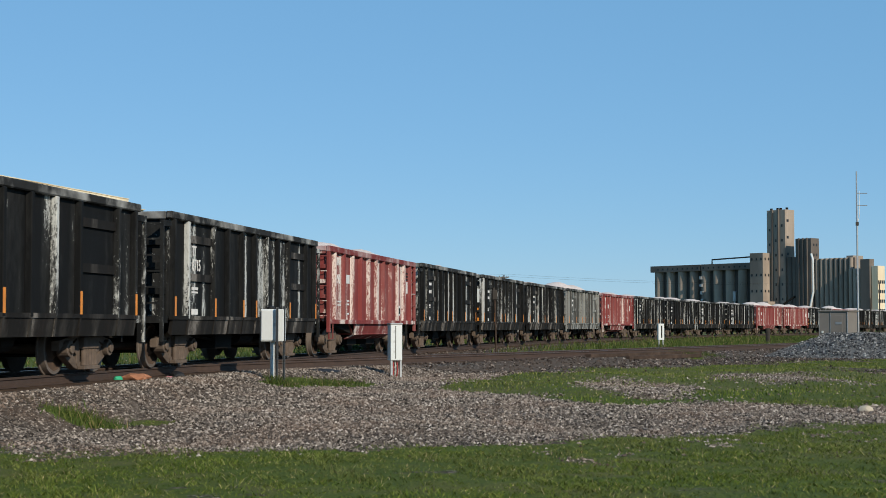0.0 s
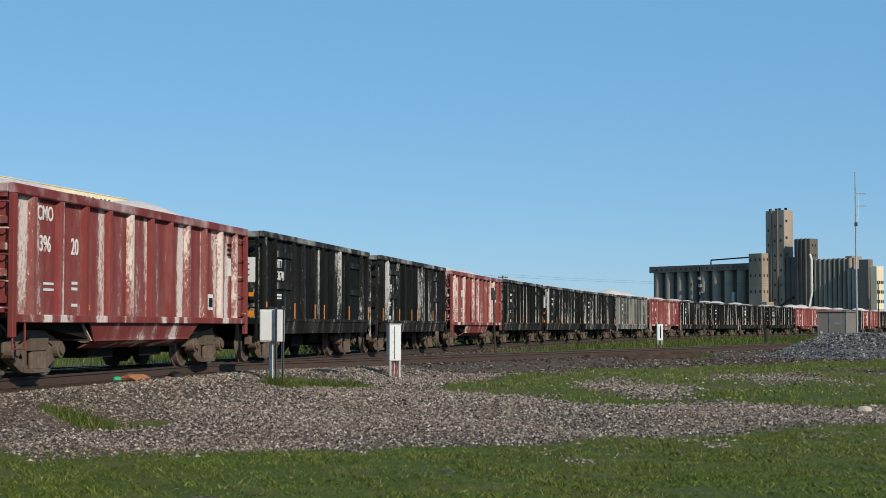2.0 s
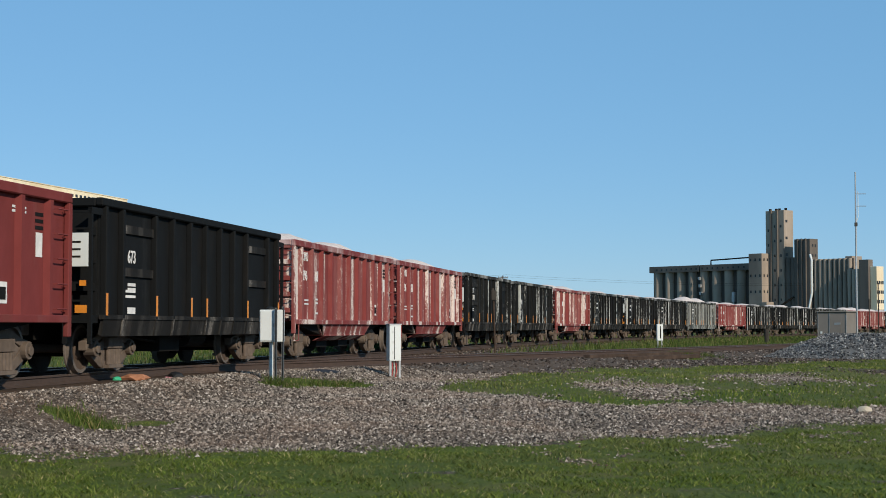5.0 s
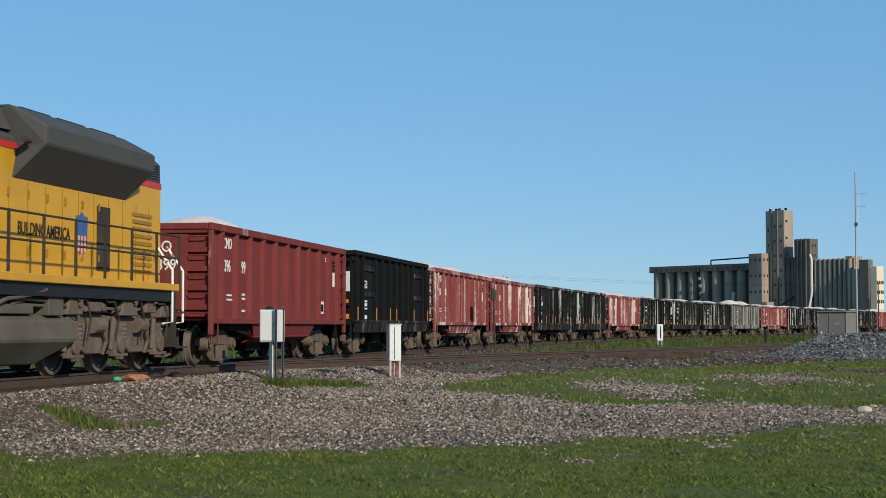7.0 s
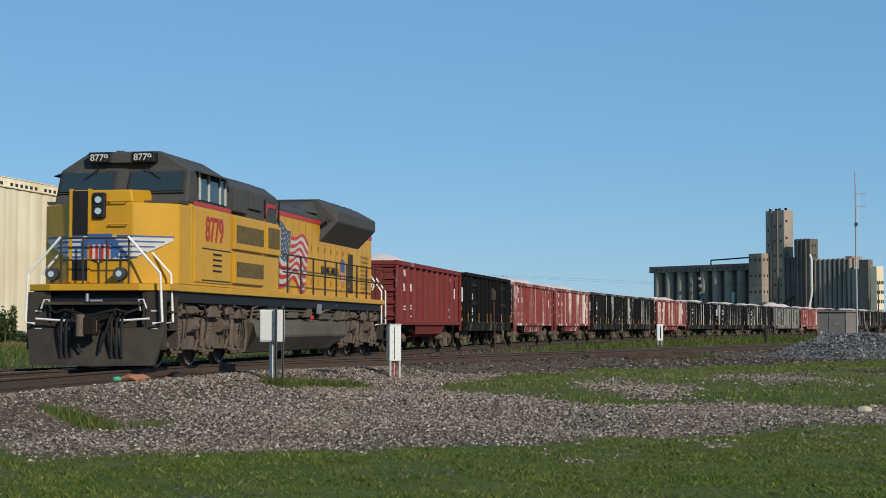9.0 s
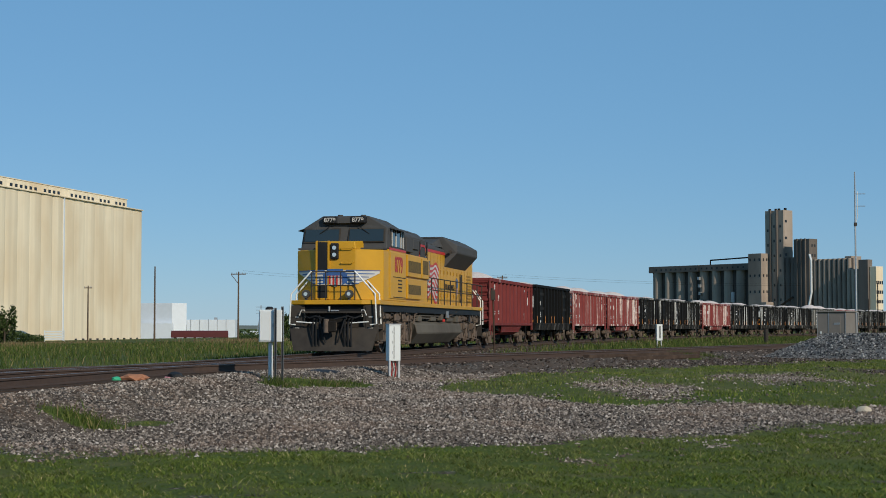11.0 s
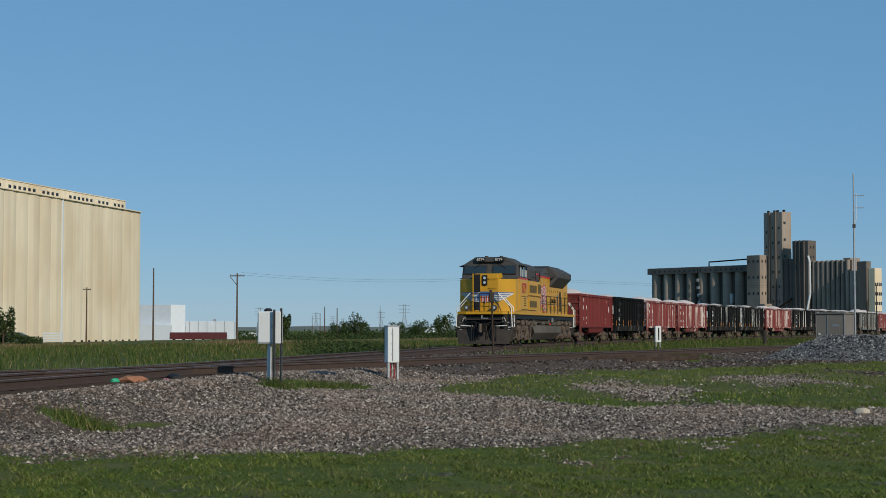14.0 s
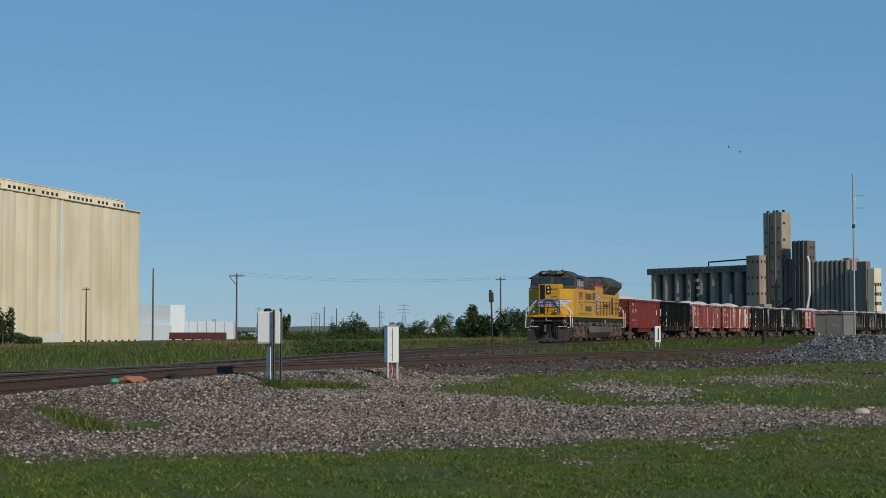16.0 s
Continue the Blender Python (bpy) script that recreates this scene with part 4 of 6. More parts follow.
        for s in (-1, 1):
            bm = bmesh.new()
            box(bm, -10.62, -9.92, s * 1.08 - 0.02, s * 1.08 + 0.02, 0.45, 1.49)
            box(bm, -9.94, -9.90, min(s * 1.08, s * 1.48), max(s * 1.08, s * 1.48), 0.45, 1.49)
            if e < 0:
                box(bm, -10.60, -10.56, min(s * 0.98, s * 1.48), max(s * 0.98, s * 1.48), 0.40, 1.56)
            part("step_well", bm, M_FRAME, end)
            for z in (0.42, 0.78, 1.14):
                bm = bmesh.new()
                box(bm, -10.6, -9.95, min(s * 1.1, s * 1.48), max(s * 1.1, s * 1.48), z, z + 0.03)
                st = part("step", bm, M_FRAME, end)
                bm = bmesh.new()
                box(bm, -10.612, -10.602, min(s * 1.16, s * 1.30), max(s * 1.16, s * 1.30), z + 0.02, z + 0.05)
                part("step_edge", bm, M_LWHITE, st)
            for k in range(3):
                bm = bmesh.new()
                y = s * (0.42 + k * 0.11)
                pipe(bm, [(-10.63, y, 1.12), (-10.84, y, 0.96), (-10.86, y, 0.60), (-10.84, y, 0.24)], 0.034)
                part("hose", bm, M_BLACKP, end)
            bm = bmesh.new()
            pipe(bm, [(-10.64, s * 0.55, 1.0), (-10.80, s * 0.6, 0.98), (-10.80, s * 1.2, 1.02)], 0.022)
            part("cut_lever", bm, M_RAILW if e < 0 else M_FRAME, end)
            bm = bmesh.new()
            pipe(bm, [(-10.64, s * 0.95, 1.18), (-10.74, s * 0.95, 1.4), (-10.74, s * 1.05, 1.4), (-10.74, s * 1.12, 1.22)], 0.02)
            part("grab_loop", bm, M_LWHITE, end)
    # fuel tank
    bm = bmesh.new()
    loft(bm, [[(x, -1.42, 0.62), (x, -1.36, 0.95), (x, -1.2, 1.06), (x, 1.2, 1.06), (x, 1.36, 0.95), (x, 1.42, 0.62), (x + k, 1.05, 0.22), (x + k, -1.05, 0.22)] for x, k in ((-4.1, 0.35), (5.2, -1.0))])
    tank = part("fuel_tank", bm, M_TANK, L, bevel=0.03)
    for z, y in ((1.18, -1.25), (1.27, -1.3), (1.36, -1.22)):
        bm = bmesh.new()
        pipe(bm, [(-4.6, y, z - 0.05), (-3.0, y, z), (0.8, y, z), (1.1, y, z + 0.06), (4.6, y, z + 0.02), (5.4, y, z - 0.2)], 0.03, 7)
        part("air_pipe", bm, M_TANK, L)
    bm = bmesh.new()
    rod(bm, (-3.6, -1.0, 1.28), (2.6, -1.0, 1.28), 0.14, 12)
    part("air_reservoir", bm, M_TANK, L)
    for x0, w, z0, z1, y0 in ((-3.2, 0.35, 1.06, 1.24, -1.34), (-0.4, 0.5, 1.08, 1.26, -1.30), (0.9, 0.22, 1.10, 1.50, -1.40), (3.0, 0.6, 1.06, 1.22, -1.32), (4.4, 0.3, 1.04, 1.40, -1.36)):
        bm = bmesh.new()
        box(bm, x0 - w, x0 + w, y0, y0 + 0.3, z0, z1)
        rod(bm, (x0 - w * 0.4, y0 + 0.02, z1), (x0 + w * 0.6, y0 + 0.06, z1 + 0.07), 0.04, 8)
        part("valve_box", bm, M_TANK, L, bevel=0.02)
    bm = bmesh.new()
    pipe(bm, [(2.1, -1.36, 1.2), (2.5, -1.38, 1.30), (3.4, -1.38, 1.38), (3.9, -1.40, 1.48)], 0.035)
    part("air_pipe", bm, M_TRUCK, L)
    bm = bmesh.new()
    pipe(bm, [(-4.5, -1.36, 0.95), (-4.35, -1.38, 1.30), (-3.8, -1.38, 1.38), (-2.4, -1.36, 1.38)], 0.03)
    part("air_pipe", bm, M_TRUCK, L)
    bm = bmesh.new()
    box(bm, 1.6, 1.95, -1.46, -1.40, 1.22, 1.48)
    part("notice_plate", bm, M_GALV, L)
    bm = bmesh.new()
    rod(bm, (1.0, -1.42, 1.06), (1.0, -1.42, 1.16), 0.06, 10)
    part("filler_cap", bm, M_LRED, tank)
    # trucks
    for cx in (-7.32, 7.52):
        t = new("truck")
        t.parent = L
        t.matrix_basis = pose(cx, 0, 0)
        for s in (-1, 1):
            bm = bmesh.new()
            outline = [(-2.85, 0.62), (-2.85, 1.04), (-1.7, 1.14), (-0.4, 1.06), (0.4, 1.06), (1.7, 1.14), (2.85, 1.04), (2.85, 0.62), (2.50, 0.44), (1.72, 0.46), (1.45, 0.36),
                       (0.65, 0.36), (0.45, 0.48), (-0.45, 0.48), (-0.65, 0.36), (-1.45, 0.36), (-1.72, 0.46), (-2.50, 0.44)]
            prism(bm, outline, "y", s * 1.12 - 0.07, s * 1.12 + 0.07)
            part("truck_frame", bm, M_TRUCK, t, bevel=0.02)
            for ax in (-2.08, 0.0, 2.08):
                bm = bmesh.new()
                box(bm, ax - 0.24, ax + 0.24, s * 1.14 - 0.1, s * 1.14 + 0.1, 0.34, 0.72)
                rod(bm, (ax, s * 1.1, 0.52), (ax, s * 1.3, 0.52), 0.17, 14)
                part("journal_box", bm, M_TRUCK, t, bevel=0.015)
                for k in (-0.33, 0.33):
                    bm = bmesh.new()
                    lathe(bm, [(0.52 + j * 0.04, 0.09 if j % 2 else 0.065) for j in range(11)], "z", 10, (ax + k, s * 1.16, 0))
                    part("spring", bm, M_TRUCK, t)
            for x0 in (-1.05, 1.05):
                bm = bmesh.new()
                rod(bm, (x0 - 0.3, s * 1.24, 0.88), (x0 + 0.12, s * 1.24, 0.88), 0.15, 12)
                pipe(bm, [(x0 + 0.12, s * 1.26, 0.88), (x0 + 0.35, s * 1.26, 0.6), (x0 + 0.3, s * 1.2, 0.35)], 0.04)
                part("brake_cylinder", bm, M_TRUCK, t)
            for ax in (-2.08, 0.0, 2.08):                   # damper, tie bar and brake shoe at each axle
                bm = bmesh.new()
                box(bm, ax - 0.34, ax + 0.34, s * 1.22 - 0.06, s * 1.22 + 0.06, 0.30, 0.36)
                rod(bm, (ax - 0.52, s * 1.27, 0.42), (ax - 0.40, s * 1.27, 1.02), 0.05, 8)
                prism(bm, [(ax + 0.50, 0.22), (ax + 0.62, 0.24), (ax + 0.66, 0.70), (ax + 0.52, 0.72)], "y", s * 1.0 - 0.08, s * 1.0 + 0.12)
                part("axle_gear", bm, M_TRUCK, t, bevel=0.01)
            for x0, w, z0, z1 in ((-2.3, 0.34, 1.06, 1.36), (-1.35, 0.5, 1.12, 1.30), (0.25, 0.42, 1.06, 1.42), (1.35, 0.3, 1.12, 1.46), (2.25, 0.4, 1.04, 1.28)):
                bm = bmesh.new()
                prism(bm, [(x0 - w, z0), (x0 + w, z0), (x0 + w * 0.6, z1), (x0 - w * 0.7, z1)], "y", s * 1.22 - 0.13, s * 1.22 + 0.10)
                rod(bm, (x0 + w * 0.5, s * 1.24, z1 - 0.1), (x0 + w * 0.5, s * 1.40, z1 - 0.1), 0.08, 10)
                part("sand_trap", bm, M_TRUCK, t, bevel=0.02)
            for k in range(4):
                x0 = -2.4 + k * 1.3
                bm = bmesh.new()
                pipe(bm, [(x0, s * 1.33, 1.44), (x0 + 0.2, s * 1.38, 1.30), (x0 + 0.55, s * 1.36, 1.36 - 0.05 * (k % 2)), (x0 + 0.8, s * 1.34, 1.0), (x0 + 0.7, s * 1.32, 0.6)], 0.022, 6)
                part("air_hose", bm, M_FRAME, t)
            bm = bmesh.new()
            pipe(bm, [(-2.5, s * 1.26, 1.12), (-1.2, s * 1.3, 1.2), (0.4, s * 1.3, 1.16), (1.6, s * 1.28, 1.25), (2.6, s * 1.2, 1.2)], 0.03)
            pipe(bm, [(2.55, s * 1.28, 1.15), (2.72, s * 1.3, 0.7), (2.6, s * 1.28, 0.3), (2.3, s * 1.25, 0.25)], 0.035)
            part("sand_pipe", bm, M_TRUCK, t)
        for ax in (-2.08, 0.0, 2.08):
            SPINNERS.append((share("wheelset", LOCO_WHEEL_ME, t, pose(ax, 0, 0.52)), ax, 0.52, SPEED / 0.52))
    return tagged(L, "yellow and grey six-axle diesel locomotive with flag decal", "locomotive")


LOCO = locomotive()


# ---- ground ----
def edge_of_lawn(x):
    return np.interp(x, [-12, -5.5, 0.3, 2.2, 4.6, 8, 14], [19.2, 20.0, 21.0, 22.6, 24.0, 26.3, 29])


def wobble(x, y, k=1.0):
    return (np.sin(x * 1.9 * k + y * 0.7 * k) + np.sin(y * 1.3 * k - x * 0.8 * k + 1.7) + 0.6 * np.sin(x * 4.3 * k + 2.0) * np.sin(y * 2.9 * k)) / 2.6


def greenness(x, y):
    """How much grass grows at a place, 0 to 1."""
    x, y = np.asarray(x, float), np.asarray(y, float)
    w = wobble(x, y)
    lawn = np.clip((edge_of_lawn(x) + 0.6 + 0.9 * w - y) / 1.8, 0, 1) * np.clip(0.98 + 0.6 * wobble(x + 3, y * 0.6, 1.4) + 0.45 * wobble(x, y, 4.1), 0.22, 1)
    lo = np.interp(x, [-2, -0.5, 1, 3, 8, 16, 30], [36, 34.5, 31.5, 29.6, 28.6, 31, 36])
    hi = np.interp(x, [-2, -0.5, 2, 6, 10, 16, 30], [36, 36.0, 43, 49, 54, 60, 66])
    patch = np.clip((y - lo + 0.8 * w) / 1.2, 0, 1) * np.clip((hi - y + 2 * w) / 3, 0, 1) * np.clip(0.74 + 0.9 * wobble(x * 0.7 + 5, y * 0.35, 1.0), 0, 1)
    g = np.maximum(lawn, patch)
    for cx, cy, rx, ry in ((-5.45, 24.3, 0.6, 0.45), (-4.55, 25.0, 0.3, 0.4), (-3.5, 34.6, 0.5, 0.6), (-2.5, 35.8, 1.1, 0.8), (9.0, 60.5, 0.7, 1.5)):
        g = np.maximum(g, np.clip(1.5 - ((x - cx) / rx) ** 2 - ((y - cy) / ry) ** 2 + 0.4 * w, 0, 1))
    lx = np.interp(y, LINE_XY[:, 1], LINE_XY[:, 0])
    far = np.clip((lx - x - 3.2 + 0.4 * w) / 0.8, 0, 1) * (y > 5)
    side = (x - CROSS_A.x) * CROSS_DIR.y - (y - CROSS_A.y) * CROSS_DIR.x
    wedge = np.clip((x - lx - 2.6) / 1.0, 0, 1) * np.clip((-side - 2.2) / 1.0, 0, 1) * np.clip((y - 68) / 6, 0, 1)
    away = np.clip((y - 75) / 15, 0, 1) * np.clip((side - 4) / 4, 0, 1) * 0.8
    return np.maximum(np.maximum(g, far), np.maximum(wedge, away))


def ground_material():
    m, nt, b = nodes_of("gravel_soil_and_grass", 0.95)
    at = nt.nodes.new("ShaderNodeAttribute")
    at.attribute_name = "green"
    vor = nt.nodes.new("ShaderNodeTexVoronoi")
    tc = nt.nodes.new("ShaderNodeTexCoord")
    nt.links.new(tc.outputs["Object"], vor.inputs["Vector"])
    vor.inputs["Scale"].default_value = 24
    sep = nt.nodes.new("ShaderNodeSeparateColor")
    nt.links.new(vor.outputs["Color"], sep.inputs[0])
    stone = ramp(nt, sep.outputs[0], (0.0, (0.012, 0.010, 0.009)), (0.5, (0.06, 0.050, 0.042)), (0.82, (0.16, 0.135, 0.112)), (1.0, (0.36, 0.315, 0.265)))
    dirt = mix(nt, noise_node(nt, 2.3, 6), (0.065, 0.046, 0.034), (0.15, 0.108, 0.078))
    grav = mix(nt, ramp(nt, noise_node(nt, 0.9, 5), (0.42, G0), (0.62, G1)), stone, mix(nt, 0.55, stone, dirt))
    grav = mix(nt, ramp(nt, noise_node(nt, 0.16, 4), (0.45, G0), (0.60, (0.7,) * 3)), grav, dirt)
    turf = mix(nt, noise_node(nt, 7.0, 8, rough=0.7), (0.036, 0.056, 0.011), (0.115, 0.142, 0.030))
    turf = mix(nt, ramp(nt, noise_node(nt, 0.6, 5), (0.5, G0), (0.72, (0.6,) * 3)), turf, (0.16, 0.125, 0.06))
    turf = mix(nt, ramp(nt, noise_node(nt, 0.035, 6, (0.5, 1, 1)), (0.48, G0), (0.64, (0.4,) * 3)), turf, (0.19, 0.155, 0.085))
    n2 = noise_node(nt, 4.0, 6)
    add = nt.nodes.new("ShaderNodeMath")
    add.operation = "ADD"
    nt.links.new(at.outputs["Fac"], add.inputs[0])
    nt.links.new(n2, add.inputs[1])
    nt.links.new(mix(nt, ramp(nt, add.outputs[0], (0.80, G0), (1.0, G1)), grav, turf), b.inputs["Base Color"])
    bump(nt, b, vor.outputs["Distance"], 0.6, 0.04)
    return m


M_GROUND = ground_material()
gx = np.array([-3500, -1500, -700, -350, -200, -120, -80, -55, -40, -30, -24] + [-20 + i * 0.3 for i in range(134)] + [22, 26, 32, 40, 55, 80, 120, 200, 350, 700, 1500, 3500])
gy = np.array([-600, -100, -20] + [i * 1.0 for i in range(0, 14)] + [14 + i * 0.3 for i in range(180)] + [70, 73, 77, 82, 88, 95, 105, 120, 140, 165, 200, 260, 330, 420, 520, 700, 1000, 1600, 2600, 4800])
GX, GY = np.meshgrid(gx, gy)
GZ = land(GX, GY)
nx, ny = len(gx), len(gy)
gv = np.stack([GX.ravel(), GY.ravel(), GZ.ravel()], 1)
idx = np.arange(nx * ny).reshape(ny, nx)
gf = np.stack([idx[:-1, :-1], idx[:-1, 1:], idx[1:, 1:], idx[1:, :-1]], -1).reshape(-1, 4)
me = bpy.data.meshes.new("ground")
me.from_pydata(gv.tolist(), [], gf.tolist())
me.materials.append(M_GROUND)
me.attributes.new("green", "FLOAT", "POINT").data.foreach_set("value", greenness(GX, GY).ravel().astype(np.float32))
me.polygons.foreach_set("use_smooth", [True] * len(me.polygons))
ground = tagged(new("ground", me), "gravel, soil and patchy grass beside the railway", "ground", kind="structure")

# ---- tracks ----
RAIL_SHAPE = [(-0.068, -0.172), (-0.068, -0.155), (-0.012, -0.135), (-0.012, -0.045), (-0.036, -0.035), (-0.036, -0.004), (-0.03, 0.0), (0.03, 0.0), (0.036, -0.004), (0.036, -0.035),
              (0.012, -0.045), (0.012, -0.135), (0.068, -0.155), (0.068, -0.172)]


def rail(line, side, parent):
    """A rail swept along (x, y, heading) rows, side metres to the right of them."""
    vs, fs, n = [], [], len(RAIL_SHAPE)
    for x, y, a in line:
        for c, z in RAIL_SHAPE:
            vs.append((x + (side + c) * math.cos(a), y - (side + c) * math.sin(a), z))
    for i in range(len(line) - 1):
        for j in range(n):
            k = (j + 1) % n
            fs.append((i * n + j, i * n + k, (i + 1) * n + k, (i + 1) * n + j))
    me = bpy.data.meshes.new("rail")
    me.from_pydata(vs, [], fs)
    me.materials.append(M_RAIL)
    me.materials.append(M_HEAD)
    me.polygons.foreach_set("material_index", [1 if (i % n) in (6,) else 0 for i in range(len(fs))])
    ob = new("rail", me)
    ob.parent = parent
    return ob


bm = bmesh.new()
box(bm, -1.3, 1.3, -0.11, 0.11, -0.34, -0.172)
TIE_ME = mesh_of("tie", bm, M_TIE, bevel=0.012)


def track(name, label, line, near, far):
    t = tagged(new(name), label, "railway track", kind="structure")
    for s in (-0.753, 0.753):
        rail(line, s, t)
    vs, fs = [], []
    d = 0.0
    for (x0, y0, a0), (x1, y1, a1) in zip(line, line[1:]):
        if near <= d < far:
            ob = new("tie", TIE_ME)
            ob.parent, ob.matrix_basis = t, pose(x0, y0, random.uniform(-0.012, 0.01), 0, 0, -math.degrees(a0) + random.uniform(-1.5, 1.5))
        elif d >= far:
            k = len(vs)
            c, s = math.cos(a0), math.sin(a0)
            vs += [(x0 + u * c + v * s, y0 - u * s + v * c, z) for z in (-0.3, -0.18) for u, v in ((-1.3, -0.11), (1.3, -0.11), (1.3, 0.11), (-1.3, 0.11))]
            fs += [(k + 4, k + 5, k + 6, k + 7), (k, k + 1, k + 5, k + 4), (k + 1, k + 2, k + 6, k + 5), (k + 2, k + 3, k + 7, k + 6), (k + 3, k, k + 4, k + 7)]
        d += math.hypot(x1 - x0, y1 - y0)
    if vs:
        ob = stuff("tie_row", vs, fs, M_TIE, "distant wooden ties", "")
        ob.parent = t
    return t


main_rows = [on_line(-40 + i * 0.52) for i in range(900)]
track("main_track", "rusty main line track with worn wooden ties", main_rows, 15, 140)
ang = math.atan2(CROSS_DIR.x, CROSS_DIR.y)
cross_rows = [(CROSS_A.x + CROSS_DIR.x * u, CROSS_A.y + CROSS_DIR.y * u, ang) for u in [-24 + i * 0.55 for i in range(420)]]
track("crossing_track", "rusty second track that crosses the main line", cross_rows, 5, 60).location.z = -0.007

# loose old ties, painted marks and rubbish on the ballast
for x, y, l, w in ((7.3, 57.7, 9.4, 0.13), (7.9, 57.4, 6.2, 0.09)):
    bm = bmesh.new()
    box(bm, -l / 2, l / 2, -w, w, 0, 0.15)
    tagged(part("stored_timber", bm, M_TIE, bevel=0.015, at=pose(x, y, ground_z(x, y) - 0.02, 0, 0, 58)), "long weathered brown timber lying on gravel", "timber", "stored timbers")


def crumple(name, x, y, z, size, material, label, seed, flat=0.5):
    bm = bmesh.new()
    bmesh.ops.create_icosphere(bm, subdivisions=2, radius=size)
    for v in bm.verts:
        v.co *= 1 + 0.35 * noise.noise(v.co / size * 1.6 + Vector((seed, 0, 0)))
        v.co.z = max(v.co.z * flat, -size * 0.25)
    tagged(part(name, bm, material, at=pose(x, y, z + size * 0.2)), label, name.replace("_", " "))


M_GREENP = plain("green_plastic", (0.05, 0.42, 0.22), 0.5)
M_PINK = plain("pink_cloth", (0.55, 0.22, 0.24), 0.8)
M_CLAY = plain("orange_clay", (0.45, 0.20, 0.11), 0.9, 0, 9, 0.4)
crumple("plastic_scrap", -6.22, 30.6, -0.16, 0.10, M_GREENP, "crumpled green plastic scrap beside the rail", 3)
crumple("clay_heap", -5.95, 31.0, -0.18, 0.26, M_CLAY, "small heap of orange clay by the ties", 5, 0.3)
crumple("rubbish_bag", -5.5, 33.0, -0.2, 0.17, M_BLACKP, "torn black rubbish bag on the ballast", 8, 0.6)
crumple("cloth_scrap", -5.58, 32.6, -0.22, 0.10, M_PINK, "pink cloth scrap beside a black bag", 9, 0.5)
crumple("black_tarpaulin", -3.0, 38.6, -0.36, 0.55, M_BLACKP, "flattened black tarpaulin scrap on gravel", 11, 0.16)
M_PALE = plain("pale_limestone", (0.55, 0.47, 0.36), 0.9, 0, 8, 0.3)
crumple("rock", 7.28, 27.76, ground_z(7.28, 27.76), 0.13, M_PALE, "pale angular rock at the gravel's edge", 14, 0.7)


# ---- trackside boxes and posts ----
def relay_box(x, y, turn):
    z = ground_z(x, y)
    t = new("relay_box")
    t.matrix_basis = pose(x, y, 0, 0, 0, turn)
    bm = bmesh.new()
    box(bm, -0.27, 0.24, -0.14, 0.16, 0.52, 1.23)
    b = part("case", bm, M_WHITE, t, bevel=0.015)
    bm = bmesh.new()
    box(bm, -0.25, 0.06, -0.155, -0.142, 0.55, 1.20)
    part("door", bm, M_WHITE, b, bevel=0.006)
    bm = bmesh.new()
    box(bm, 0.04, 0.07, -0.17, -0.155, 0.85, 0.93)
    part("latch", bm, M_GALV, b)
    bm = bmesh.new()
    rod(bm, (-0.03, 0, z - 0.1), (-0.03, 0, 0.52), 0.05, 14)
    part("post", bm, M_WHITE, t, smooth=True)
    for px, py, top in ((0.115, -0.24, 1.27), (0.245, -0.10, 1.30)):
        bm = bmesh.new()
        box(bm, px - 0.024, px + 0.024, py + 0.029, py + 0.035, z - 0.1, top)
        box(bm, px - 0.024, px - 0.018, py - 0.02, py + 0.029, z - 0.1, top)
        box(bm, px + 0.018, px + 0.024, py - 0.02, py + 0.029, z - 0.1, top)
        part("channel_post", bm, M_CHANNEL, t, "dark steel channel post")
    bm = bmesh.new()
    lathe(bm, [(1.23, 0.09), (1.27, 0.09), (1.30, 0.05)], "z", 12, (-0.06, 0, 0))
    part("cap", bm, M_BLACKP, t)
    return tagged(t, "white metal relay box on a white pipe post", "relay box")


relay_box(-3.75, 35.3, -4)


def junction_case(x, y, turn):
    z = ground_z(x, y)
    t = new("junction_case")
    t.matrix_basis = pose(x, y, 0, 0, 0, turn)
    bm = bmesh.new()
    box(bm, -0.15, 0.15, -0.12, 0.12, 0.02, 0.90)
    b = part("case", bm, M_WHITE, t, bevel=0.01)
    bm = bmesh.new()
    box(bm, -0.165, 0.165, -0.135, 0.135, 0.90, 0.93)
    part("lid", bm, M_GALV, b, bevel=0.005)
    bm = bmesh.new()
    box(bm, -0.03, -0.015, -0.126, -0.121, 0.06, 0.86)
    part("seam", bm, M_DARK, b)
    for k in range(3):
        bm = bmesh.new()
        box(bm, -0.07, -0.055, -0.13, -0.121, 0.2 + k * 0.25, 0.26 + k * 0.25)
        part("hinge", bm, M_GALV, b)
    for s in (-1, 1):
        bm = bmesh.new()
        box(bm, s * 0.12 - 0.025, s * 0.12 + 0.025, -0.1, -0.05, z - 0.1, 0.02)
        part("leg", bm, M_GALV, t)
    for k, px in enumerate((-0.05, 0.0, 0.05)):
        bm = bmesh.new()
        pipe(bm, [(px, 0, 0.03), (px + 0.015, -0.03, -0.2), (px - 0.01, 0, z - 0.05)], 0.012)
        part("cable", bm, (M_NUM, M_LWHITE, M_NUM)[k], t)
    return tagged(t, "white trackside junction case on two legs with red cables", "junction case")


junction_case(-1.21, 39.4, 22)


